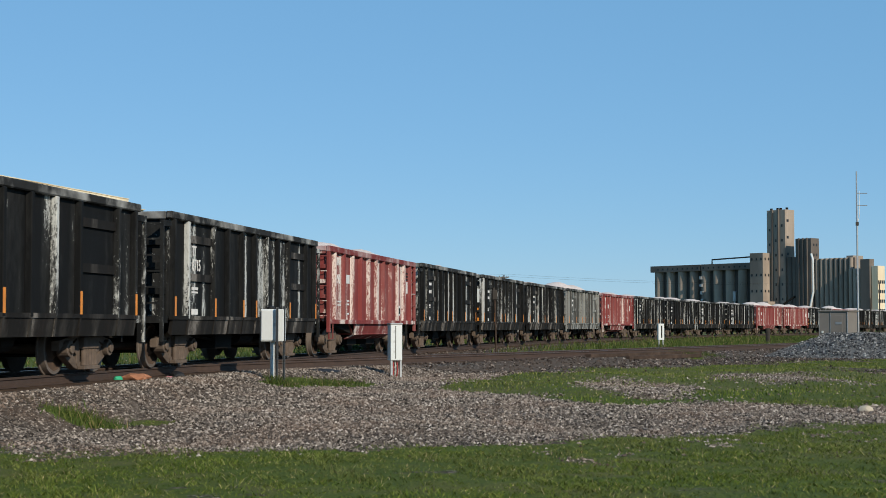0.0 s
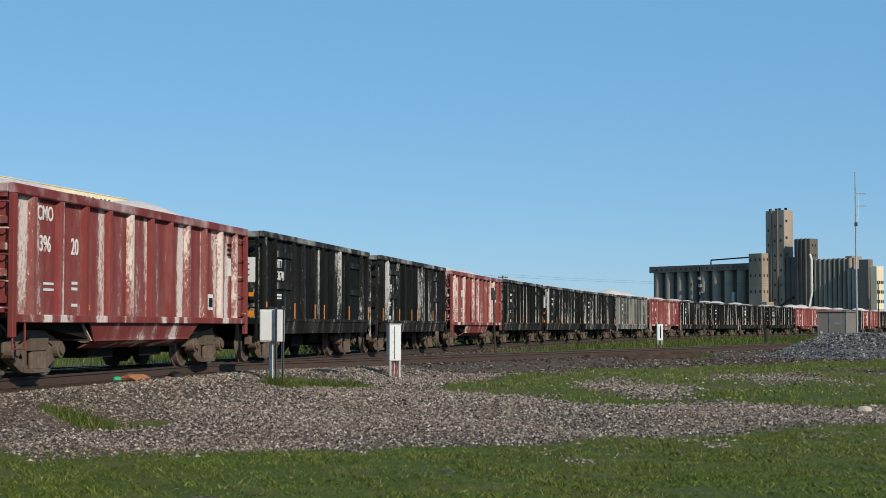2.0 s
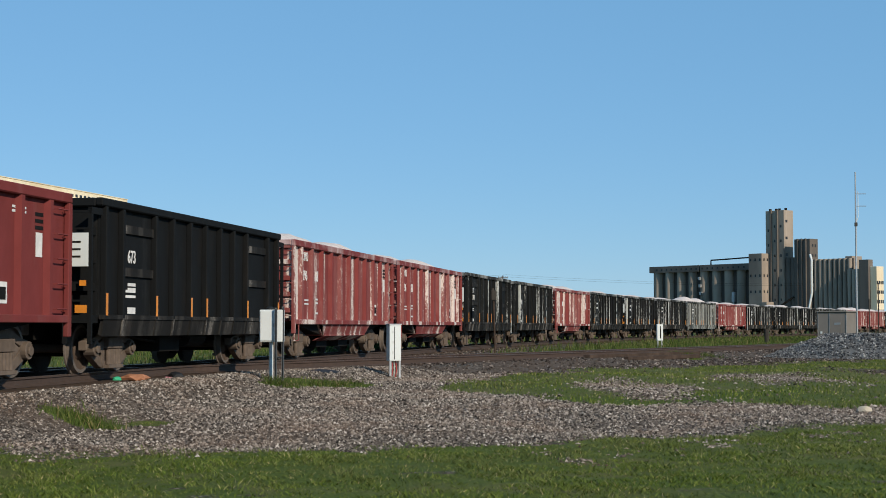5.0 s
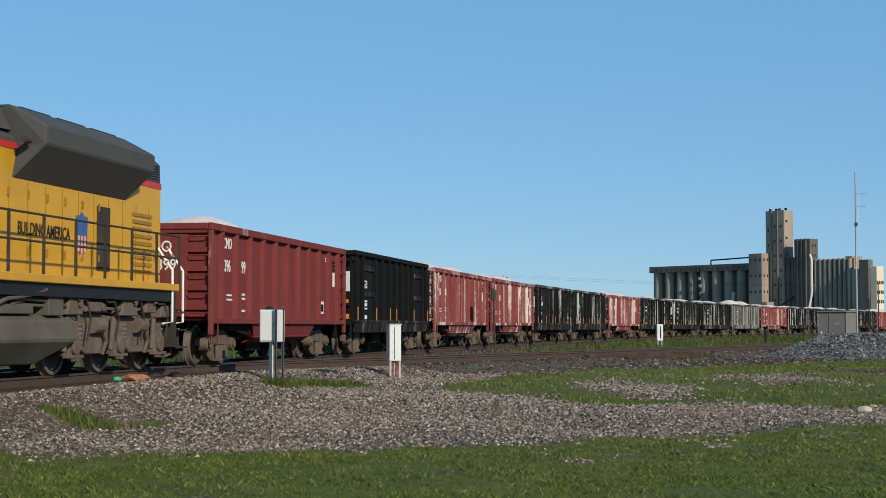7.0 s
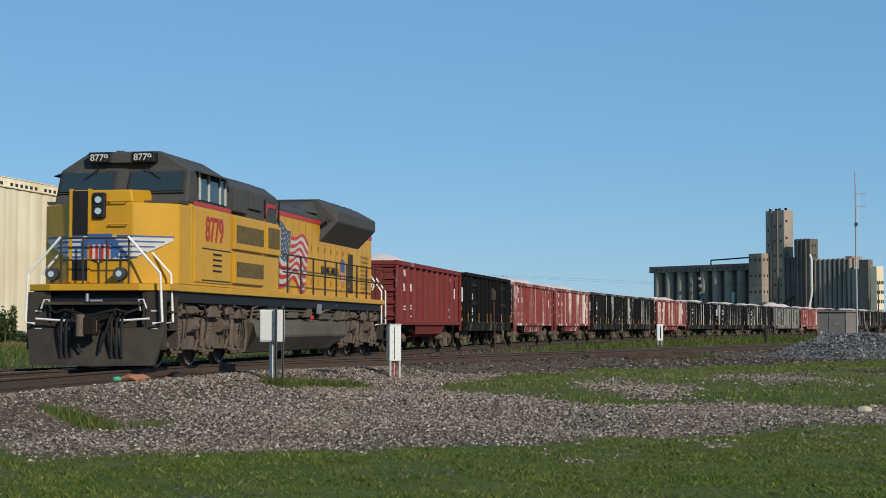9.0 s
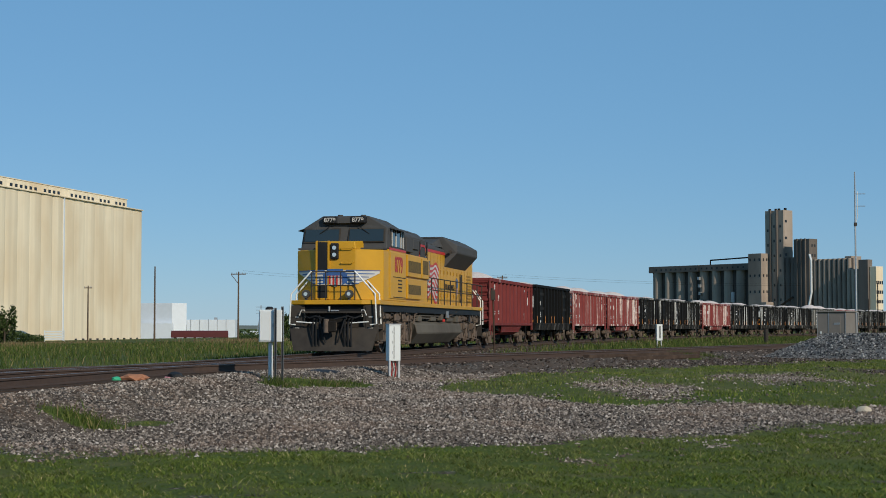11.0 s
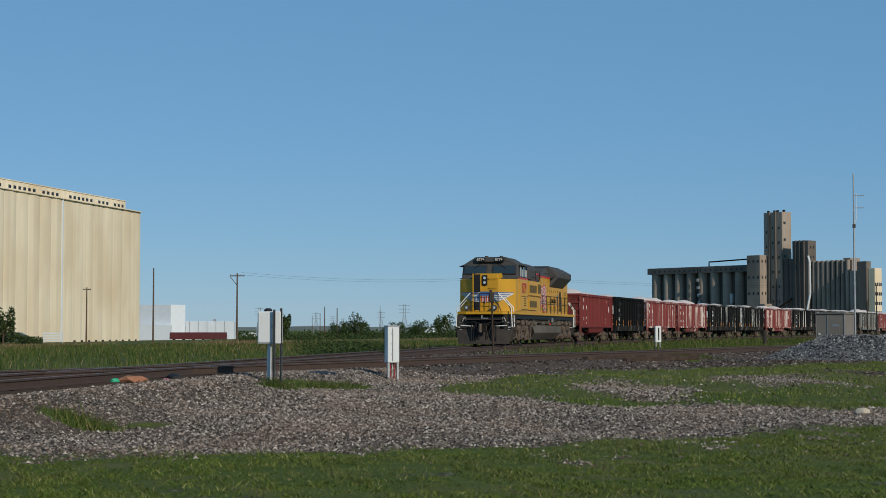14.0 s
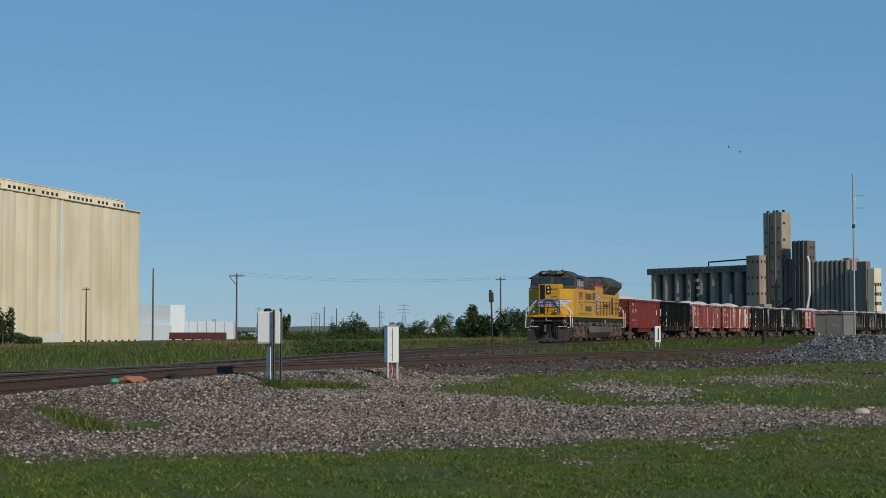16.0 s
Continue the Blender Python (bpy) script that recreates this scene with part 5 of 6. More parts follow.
def marker_post():
    x, y = 13.3, 98.5
    z = ground_z(x, y)
    t = new("marker_post")
    t.matrix_basis = pose(x, y, 0, 0, 0, 15)
    bm = bmesh.new()
    box(bm, -0.19, 0.19, -0.1, 0.1, 0.02, 1.02)
    b = part("case", bm, M_WHITE, t, bevel=0.01)
    bm = bmesh.new()
    box(bm, -0.02, 0.06, -0.106, -0.101, 0.15, 0.9)
    part("seam", bm, M_DARK, b)
    for s in (-1, 1):
        bm = bmesh.new()
        box(bm, s * 0.13 - 0.03, s * 0.13 + 0.03, -0.05, 0.05, z - 0.1, 0.02)
        part("leg", bm, M_GALV, t)
    tagged(t, "narrow white trackside case standing in tall grass", "junction case")


marker_post()


def target_post():
    x, y = 2.2, 68.0
    z = ground_z(x, y)
    t = new("signal_post")
    t.matrix_basis = pose(x, y, 0, 0, -1.5, 0)
    bm = bmesh.new()
    rod(bm, (0, 0, z - 0.1), (0, 0, 2.05), 0.045, 10, 0.035)
    part("post", bm, M_TIE, t, smooth=True)
    bm = bmesh.new()
    box(bm, -0.10, 0.10, -0.09, 0.09, 1.98, 2.40)
    c = part("lamp_case", bm, M_FRAME, t, bevel=0.02)
    bm = bmesh.new()
    rod(bm, (-0.03, 0, 2.4), (-0.03, 0, 2.5), 0.06, 10)
    part("cap", bm, M_FRAME, c)
    tagged(t, "thin dark post with a small dark lamp case on top", "signal post")


target_post()

M_BUNG = plain("weathered_aluminium", (0.21, 0.19, 0.172), 0.75, 0.0, 1.5, 0.2, (0.13, 0.11, 0.095), 0.5)


def bungalow():
    """Equipment house: corner towards the camera."""
    x, y = 31.6, 129.0
    z = ground_z(x, y) - 0.1
    t = new("signal_bungalow")
    t.matrix_basis = pose(x, y, z, 0, 0, -32)
    bm = bmesh.new()
    box(bm, -1.15, 1.15, -0.95, 1.6, 0, 2.5)
    w = part("wall", bm, M_BUNG, t, bevel=0.02)
    bm = bmesh.new()
    box(bm, -1.25, 1.25, -1.05, 1.7, 2.5, 2.62)
    part("roof", bm, M_BUNG, t, bevel=0.03)
    bm = bmesh.new()
    box(bm, -0.2, 0.75, -0.975, -0.95, 0.1, 2.2)
    d = part("door", bm, M_BUNG, w, bevel=0.01)
    bm = bmesh.new()
    box(bm, 0.2, 0.7, -0.99, -0.976, 1.5, 1.68)
    part("plate", bm, M_GALV, d)
    bm = bmesh.new()
    box(bm, -0.95, -0.8, -1.0, -0.95, 0.8, 0.98)
    part("meter", bm, M_WHITE, w)
    for xx in (-1.15, -0.22, 1.15):
        bm = bmesh.new()
        box(bm, xx - 0.02, xx + 0.02, -0.985, -0.955, 0, 2.5)
        part("rib", bm, M_GALV, w)
    tagged(t, "grey metal signal bungalow behind a stone pile", "equipment house")
    # antenna mast and small posts beside it
    m = new("antenna_mast")
    m.matrix_basis = pose(33.72, 130.6, z)
    bm = bmesh.new()
    rod(bm, (0, 0, 0), (0, 0, 9.6), 0.09, 10, 0.07)
    rod(bm, (0, 0, 9.6), (0, 0, 14.0), 0.07, 8, 0.055)
    part("pole", bm, M_GALV, m, smooth=True)
    bm = bmesh.new()
    box(bm, -0.09, 0.12, -0.10, 0.10, 9.55, 9.85)
    part("clamp", bm, M_FRAME, m)
    for k in (11.2, 12.2):
        bm = bmesh.new()
        pipe(bm, [(0, 0, k), (0.85, 0, k)], 0.03)
        part("antenna_arm", bm, M_GALV, m)
    bm = bmesh.new()
    pipe(bm, [(0.06, 0, 9.9), (0.20, 0, 10.3), (0.20, 0, 12.4)], 0.028)
    part("antenna_rod", bm, M_WHITE, m)
    tagged(m, "tall thin grey antenna mast with two side arms", "antenna mast")
    for px, py, h in ((34.3, 129.0, 3.6), (36.4, 134.0, 5.0)):
        bm = bmesh.new()
        rod(bm, (0, 0, 0), (0, 0, h), 0.05, 8)
        tagged(part("steel_post", bm, M_FRAME, at=pose(px, py, z)), "slim dark steel post beside the signal bungalow", "post", "posts by the bungalow")
    bm = bmesh.new()
    rod(bm, (0, 0, 0), (0, 0, 1.1), 0.16, 10)
    tagged(part("bollard", bm, M_FRAME, at=pose(23.0, 114.0, ground_z(23, 114))), "dark stubby bollard standing in grass", "bollard")


bungalow()


# ---- pile of crushed stone ----
def stone_field(name, xs_, ys_, zs_, sizes, material, label):
    """Many small angular stones as one object."""
    n = len(xs_)
    rng = np.random.RandomState(len(name) + n)
    base = np.array([(1, 0, 0), (-1, 0, 0), (0, 1, 0), (0, -1, 0), (0, 0, 0.75), (0, 0, -0.75)], float)
    v = base[None] * (1 + 0.45 * (rng.rand(n, 6, 1) - 0.5)) + 0.35 * (rng.rand(n, 6, 3) - 0.5)
    a = rng.rand(n) * 6.283
    c, s = np.cos(a)[:, None], np.sin(a)[:, None]
    x = v[..., 0] * c - v[..., 1] * s * 0.8
    y = v[..., 0] * s + v[..., 1] * c * 0.8
    v = np.stack([x * sizes[:, None] + xs_[:, None], y * sizes[:, None] + ys_[:, None], v[..., 2] * sizes[:, None] + zs_[:, None]], -1)
    tri = np.array([(0, 2, 4), (2, 1, 4), (1, 3, 4), (3, 0, 4), (2, 0, 5), (1, 2, 5), (3, 1, 5), (0, 3, 5)])
    f = (tri[None] + 6 * np.arange(n)[:, None, None]).reshape(-1, 3)
    return stuff(name, v.reshape(-1, 3).tolist(), f.tolist(), material, label, "" if name == "loose_stone" else "gravel")


def island_material(name, stops, rough=0.9, grain=None, clump=None, soil=(0.14, 0.12, 0.08)):
    m, nt, b = nodes_of(name, rough)
    g = nt.nodes.new("ShaderNodeNewGeometry")
    col = ramp(nt, g.outputs["Random Per Island"], *stops)
    if grain:
        col = mix(nt, ramp(nt, noise_node(nt, grain, 5), (0.45, G0), (0.7, (0.5,) * 3)), col, mix(nt, 0.6, col, soil))
    if clump:                                             # patches of deeper and paler growth
        n = mix(nt, 0.5, noise_node(nt, clump, 6, rough=0.7), noise_node(nt, clump * 5, 4))
        col = mix(nt, 1.0, col, ramp(nt, n, (0.36, (0.58,) * 3), (0.50, (1.0,) * 3), (0.64, (1.45, 1.36, 1.2))), "MULTIPLY")
    nt.links.new(col, b.inputs["Base Color"])
    return m


M_STONES = island_material("mixed_gravel", [(0.0, (0.022, 0.019, 0.017)), (0.36, (0.125, 0.104, 0.088)), (0.74, (0.235, 0.197, 0.166)), (0.93, (0.35, 0.30, 0.255)), (1.0, (0.52, 0.46, 0.40))], 0.9, 0.55, None, (0.26, 0.165, 0.115))
M_BALLAST = island_material("brown_ballast", [(0.0, (0.014, 0.011, 0.009)), (0.4, (0.055, 0.040, 0.032)), (0.8, (0.115, 0.088, 0.071)), (1.0, (0.36, 0.30, 0.26))], 0.9)
M_PILE = island_material("blue_grey_ballast", [(0.0, (0.022, 0.023, 0.026)), (0.5, (0.105, 0.104, 0.104)), (0.9, (0.24, 0.235, 0.225)), (1.0, (0.42, 0.41, 0.39))], 0.9)


def pile_height(x, y):
    return 1.00 * np.clip(3.0 - np.sqrt(((x - 20.9) / 8.0) ** 2 + ((y - 65) / 4.8) ** 2) * 3.0, 0, 1) ** 0.9 + 0.07 * wobble(x * 2, y * 2)


bm = bmesh.new()
pv = [[bm.verts.new((12.5 + i * 0.25, 59 + j * 0.3, ground_z(12.5 + i * 0.25, 59 + j * 0.3) - 0.1 + float(max(0, pile_height(12.5 + i * 0.25, 59 + j * 0.3))))) for i in range(64)] for j in range(40)]
for a_, b_ in zip(pv, pv[1:]):
    for i in range(63):
        bm.faces.new((a_[i], a_[i + 1], b_[i + 1], b_[i]))
pile = tagged(new("stone_pile"), "pile of blue-grey crushed stone on the ground", "stone pile")
part("core", bm, M_PILE, pile, smooth=True)
rng = np.random.RandomState(4)
sx, sy = 13 + rng.rand(22000) * 14, 59.5 + rng.rand(22000) * 8
h = pile_height(sx, sy)
keep = h > 0.06
sx, sy, h = sx[keep], sy[keep], h[keep]
ob = stone_field("loose_stone", sx, sy, land(sx, sy) - 0.09 + h, 0.028 + 0.045 * rng.rand(len(sx)) ** 1.5, M_PILE, "crushed stones of the pile")
ob.parent = pile

# ---- gravel of the yard ----
def scatter(n, y0, y1, seed, margin=0.6):
    r = np.random.RandomState(seed)
    y = np.sqrt(y0 * y0 + r.rand(n) * (y1 * y1 - y0 * y0))
    x = (r.rand(n) - 0.5) * 2 * (0.285 * y + margin)
    return x, y, r


x_, y_, r_ = scatter(165000, 18.5, 42, 11)
keep = r_.rand(len(x_)) > np.clip(greenness(x_, y_) * 1.5, 0, 0.985)
lx_ = np.interp(y_, LINE_XY[:, 1], LINE_XY[:, 0])
keep &= (x_ - lx_) > 1.45
x_, y_ = x_[keep], y_[keep]
stone_field("gravel", x_, y_, land(x_, y_) + 0.004, (0.009 + 0.032 * r_.rand(len(x_)) ** 2.2) * np.interp(y_, [20, 26, 31, 40], [0.9, 0.95, 1.2, 1.1]), M_STONES, "loose mixed grey and brown gravel")
x_, y_, r_ = scatter(34000, 40, 80, 12)
keep = r_.rand(len(x_)) > np.clip(greenness(x_, y_) * 1.5, 0, 0.985)
x_, y_ = x_[keep], y_[keep]
lx_ = np.interp(y_, LINE_XY[:, 1], LINE_XY[:, 0])
keep = np.abs(x_ - lx_) > 0.9
x_, y_ = x_[keep], y_[keep]
stone_field("ballast", x_, y_, land(x_, y_) + 0.005, 0.020 + 0.045 * r_.rand(len(x_)) ** 2, M_BALLAST, "loose ballast stones between the tracks")


# ---- grass ----
def blades(name, x, y, height, width, material, label, lean=0.4, category="grass"):
    n = len(x)
    r = np.random.RandomState(n)
    z = land(x, y) - 0.01
    a = r.rand(n) * 6.283
    c, s = np.cos(a), np.sin(a)
    h = height * (0.45 + 0.75 * r.rand(n))
    lx, ly = (r.rand(n) - 0.5) * 2 * lean * h, (r.rand(n) - 0.5) * 2 * lean * h
    w = width * (0.6 + 0.8 * r.rand(n))
    p = [np.stack([x - c * w, y - s * w, z], -1), np.stack([x + c * w, y + s * w, z], -1),
         np.stack([x + c * w * 0.7 + lx * 0.4, y + s * w * 0.7 + ly * 0.4, z + h * 0.6], -1), np.stack([x - c * w * 0.7 + lx * 0.4, y - s * w * 0.7 + ly * 0.4, z + h * 0.6], -1),
         np.stack([x + lx, y + ly, z + h], -1)]
    v = np.stack(p, 1).reshape(-1, 3)
    k = (5 * np.arange(n))[:, None]
    f = (k + np.array([[0, 1, 2, 3]])).tolist() + (k + np.array([[3, 2, 4]])).tolist()
    return stuff(name, v.tolist(), f, material, label, category)


M_BLADE = island_material("lawn_grass", [(0.0, (0.048, 0.076, 0.013)), (0.5, (0.096, 0.136, 0.023)), (0.90, (0.155, 0.178, 0.040)), (1.0, (0.34, 0.29, 0.15))], 0.8, 0.4, 1.6)
M_TALL = island_material("tall_weeds", [(0.0, (0.032, 0.050, 0.012)), (0.5, (0.060, 0.095, 0.020)), (0.86, (0.10, 0.115, 0.034)), (1.0, (0.22, 0.17, 0.09))], 0.75, None, 0.22)
x_, y_, r_ = scatter(210000, 14.2, 30, 21)
keep = r_.rand(len(x_)) < greenness(x_, y_) ** 1.5
x_, y_ = x_[keep], y_[keep]
blades("lawn", x_, y_, np.clip(0.040 + 0.024 * wobble(x_ * 2, y_ * 2) + 0.026 * wobble(x_, y_, 7.3), 0.012, 0.12), 0.0058, M_BLADE, "short patchy green lawn grass", 1.5)
x_, y_, r_ = scatter(130000, 26, 66, 22)
keep = (r_.rand(len(x_)) < greenness(x_, y_)) & (x_ > -6.5)
lx_ = np.interp(y_, LINE_XY[:, 1], LINE_XY[:, 0])
keep &= x_ > lx_ + 2.2
x_, y_ = x_[keep], y_[keep]
blades("grass_patch", x_, y_, 0.055 + 0.03 * wobble(x_, y_), 0.011, M_BLADE, "low grass growing through the gravel", 0.7)
x_, y_ = [], []
for cx, cy, rx, n in ((-3.65, 34.9, 0.22, 260), (-3.35, 34.7, 0.25, 160), (-2.5, 35.7, 0.55, 420), (-5.45, 24.3, 0.5, 420), (9.0, 60.5, 0.7, 700), (10.2, 62, 0.5, 300)):
    r_ = np.random.RandomState(n)
    x_.append(cx + rx * r_.normal(size=n) * 0.6)
    y_.append(cy + 0.5 * r_.normal(size=n) * 0.6)
x_, y_ = np.concatenate(x_), np.concatenate(y_)
blades("weed_tuft", x_, y_, 0.16 + 0.06 * wobble(x_ * 3, y_ * 3), 0.007, M_TALL, "tufts of taller weeds around the posts", 0.8)
# tall grass behind the railway
x_, y_, r_ = scatter(150000, 30, 190, 23, 2)
lx_ = np.interp(y_, LINE_XY[:, 1], LINE_XY[:, 0])
keep = (lx_ - x_ > 3.0 + 0.6 * wobble(x_, y_)) & (r_.rand(len(x_)) < np.clip(60 / y_, 0.25, 1)) & (r_.rand(len(x_)) < np.clip(0.75 + 0.5 * wobble(x_ * 0.3, y_ * 0.15), 0.2, 1))
x_, y_ = x_[keep], y_[keep]
blades("tall_grass", x_, y_, 0.25 + 0.12 * wobble(x_ * 0.5, y_ * 0.3), 0.006 + 0.00012 * y_, M_TALL, "tall green weeds behind the tracks", 0.45)
x_, y_, r_ = scatter(110000, 66, 170, 24, 3)
lx_ = np.interp(y_, LINE_XY[:, 1], LINE_XY[:, 0])
sd = (x_ - CROSS_A.x) * CROSS_DIR.y - (y_ - CROSS_A.y) * CROSS_DIR.x
keep = (x_ - lx_ > 2.4) & ((sd < -2.0) | (y_ > 110)) & (r_.rand(len(x_)) < 0.8)
x_, y_ = x_[keep], y_[keep]
blades("track_grass", x_, y_, 0.34 + 0.12 * wobble(x_ * 0.6, y_ * 0.4), 0.006 + 0.0001 * y_, M_TALL, "tall green grass between the two tracks", 0.45)


M_STRAW = island_material("dry_weeds", [(0.0, (0.10, 0.062, 0.035)), (0.5, (0.17, 0.12, 0.065)), (0.85, (0.16, 0.15, 0.06)), (1.0, (0.30, 0.24, 0.13))], 0.85)
x_, y_, r_ = scatter(60000, 85, 260, 25, 3)
lx_ = np.interp(y_, LINE_XY[:, 1], LINE_XY[:, 0])
keep = (lx_ - x_ > 6) & (r_.rand(len(x_)) < np.clip(0.02 + 0.9 * wobble(x_ * 0.12, y_ * 0.05), 0.02, 1))
x_, y_ = x_[keep], y_[keep]
blades("dry_grass", x_, y_, 0.42 + 0.12 * wobble(x_ * 0.5, y_ * 0.3), 0.007 + 0.0001 * y_, M_STRAW, "dry brown and straw seed heads over the weeds", 0.5)


# ---- trees and brush ----
M_LEAF = island_material("tree_leaves", [(0.0, (0.016, 0.030, 0.010)), (0.6, (0.038, 0.060, 0.018)), (1.0, (0.075, 0.095, 0.03))], 0.7)
M_BARK = plain("bark", (0.09, 0.07, 0.05), 0.95, 0, 6, 0.5)


def crown_mesh(n, wide, high, base, leaf, seed, lumps):
    r = np.random.RandomState(seed)
    cs = [(r.uniform(-0.6, 0.6) * wide, r.uniform(-0.6, 0.6) * wide, base + high * r.uniform(0.25, 0.8), r.uniform(0.25, 0.5)) for _ in range(lumps)]
    v, f = [], []
    for i in range(n):
        cx, cy, cz, cr = cs[r.randint(lumps)]
        d = r.normal(size=3)
        d /= np.linalg.norm(d)
        k = r.uniform(0.55, 1.05)
        p = np.array((cx + d[0] * cr * wide * k, cy + d[1] * cr * wide * k, max(base * 0.6, cz + d[2] * cr * high * k)))
        u, w = r.normal(size=3), r.normal(size=3)
        u, w = u / np.linalg.norm(u) * leaf, w / np.linalg.norm(w) * leaf * 0.7
        q = len(v)
        v += [tuple(p - u), tuple(p + w), tuple(p + u), tuple(p - w)]
        f.append((q, q + 1, q + 2, q + 3))
    me = bpy.data.meshes.new("crown")
    me.from_pydata(v, [], f)
    me.materials.append(M_LEAF)
    return me


def tree(x, y, wide, high, seed, label, base=0.12, leaves=1500, group=""):
    t = new("tree")
    t.matrix_basis = pose(x, y, ground_z(x, y))
    bm = bmesh.new()
    r = random.Random(seed)
    rod(bm, (0, 0, -0.2), (0.05, 0, high * 0.45), high * 0.032, 9, high * 0.018)
    for k in range(5):
        a = k * 1.3 + r.random()
        rod(bm, (0, 0, high * (0.2 + 0.05 * k)), (math.cos(a) * wide * 0.5, math.sin(a) * wide * 0.5, high * (0.5 + 0.07 * k)), high * 0.014, 6, high * 0.004)
    part("trunk", bm, M_BARK, t)
    c = new("crown", crown_mesh(leaves, wide, high, high * base, high * 0.035 + 0.05, seed, 9))
    c.parent = t
    return tagged(t, label, "tree", group)


def at_px(px, y):
    return (px - 784) / 2835 * y


for px, y, w, h, s, lab in ((10, 300, 2.6, 6.2, 1, "dark green dense tree near the elevator"), (508, 330, 1.9, 5.0, 2, "small dark round tree in the field"), (634, 340, 3.6, 4.6, 3, "wide low green tree in the field"),
                            (604, 380, 2.6, 3.6, 13, "low dark green shrubby tree"), (785, 290, 2.3, 3.6, 4, "bushy green tree near the track"), (842, 250, 2.6, 4.8, 5, "bushy green tree near the track"),
                            (905, 240, 2.4, 3.8, 6, "bushy green tree near the track"), (822, 270, 1.6, 3.2, 7, "bushy green tree near the track"), (745, 330, 2.6, 3.2, 8, "low dark green shrubby tree"),
                            (700, 390, 3.2, 3.4, 9, "low dark green shrubby tree"), (930, 235, 2.2, 3.6, 10, "bushy green tree near the track"), (870, 245, 2.0, 3.4, 12, "bushy green tree near the track")):
    tree(at_px(px, y), y, w, h, s, lab, 0.1 if h < 5.5 else 0.2)
# hedge and brush
def brush(name, n, px0, px1, y0, y1, tall, leaf, seed, label):
    r = np.random.RandomState(seed)
    y = y0 + (y1 - y0) * r.rand(n)
    px = px0 + (px1 - px0) * r.rand(n) ** (0.55 if name == 'weeds' else 1)
    x = (px - 784) / 2835 * y
    z = land(x, y) + tall * np.clip(0.55 + 0.6 * wobble(x * 0.25, y * 0.1), 0.12, 1) * r.rand(n) ** 0.8
    u = r.normal(size=(n, 3))
    w = r.normal(size=(n, 3))
    u = u / np.linalg.norm(u, axis=1)[:, None] * leaf
    w = w / np.linalg.norm(w, axis=1)[:, None] * leaf * 0.7
    p = np.stack([x, y, z], -1)
    v = np.stack([p - u, p + w, p + u, p - w], 1).reshape(-1, 3)
    stuff(name, v.tolist(), np.arange(4 * n).reshape(n, 4).tolist(), M_LEAF, label, "shrubs")


brush("brush", 14000, 425, 960, 300, 420, 1.25, 0.24, 31, "dark green brush along the field's edge")
brush("far_brush", 5000, 425, 1150, 600, 800, 3.4, 0.6, 32, "distant dark tree line")
brush("hedge", 2600, -10, 80, 300, 308, 2.2, 0.2, 33, "clipped dark green hedge before the elevator")
brush("weeds", 9000, 520, 710, 62, 84, 1.0, 0.055, 34, "dark rank weeds beside the track")

# ---- far buildings ----


def streaked_concrete(name, c, d):
    """Concrete with rain streaks and broad stains that run on across all its pieces."""
    m, nt, b = nodes_of(name, 0.9)
    g = nt.nodes.new("ShaderNodeNewGeometry")

    def tex(scale, detail, stretch):
        mp, n = nt.nodes.new("ShaderNodeMapping"), nt.nodes.new("ShaderNodeTexNoise")
        mp.inputs["Scale"].default_value = stretch
        nt.links.new(g.outputs["Position"], mp.inputs[0])
        nt.links.new(mp.outputs[0], n.inputs["Vector"])
        n.inputs["Scale"].default_value, n.inputs["Detail"].default_value = scale, detail
        return n.outputs[0]
    col = mix(nt, tex(0.45, 6, (1, 1, 0.04)), tuple(k * 0.72 for k in c), tuple(min(1, k * 1.22) for k in c))
    col = mix(nt, ramp(nt, tex(0.07, 7, (1, 1, 0.6)), (0.42, G0), (0.68, (0.8,) * 3)), col, d)
    nt.links.new(col, b.inputs["Base Color"])
    return m


M_CREAM = streaked_concrete("cream_concrete", (0.80, 0.695, 0.51), (0.66, 0.52, 0.335))
M_CONC = streaked_concrete("grey_concrete", (0.36, 0.295, 0.24), (0.19, 0.155, 0.13))
M_CONC_D = streaked_concrete("dark_concrete", (0.17, 0.145, 0.125), (0.10, 0.085, 0.075))
# concrete darkened by colour to stand for the shade between silos
M_RECESS = streaked_concrete("shaded_recess_concrete", (0.085, 0.075, 0.068), (0.05, 0.044, 0.04))
M_SHEETW = plain("white_metal_siding", (0.66, 0.70, 0.74), 0.6, 0, 0.8, 0.08, (0.5, 0.52, 0.54), 0.3)
M_PANE = plain("dark_pane", (0.02, 0.022, 0.025), 0.3)


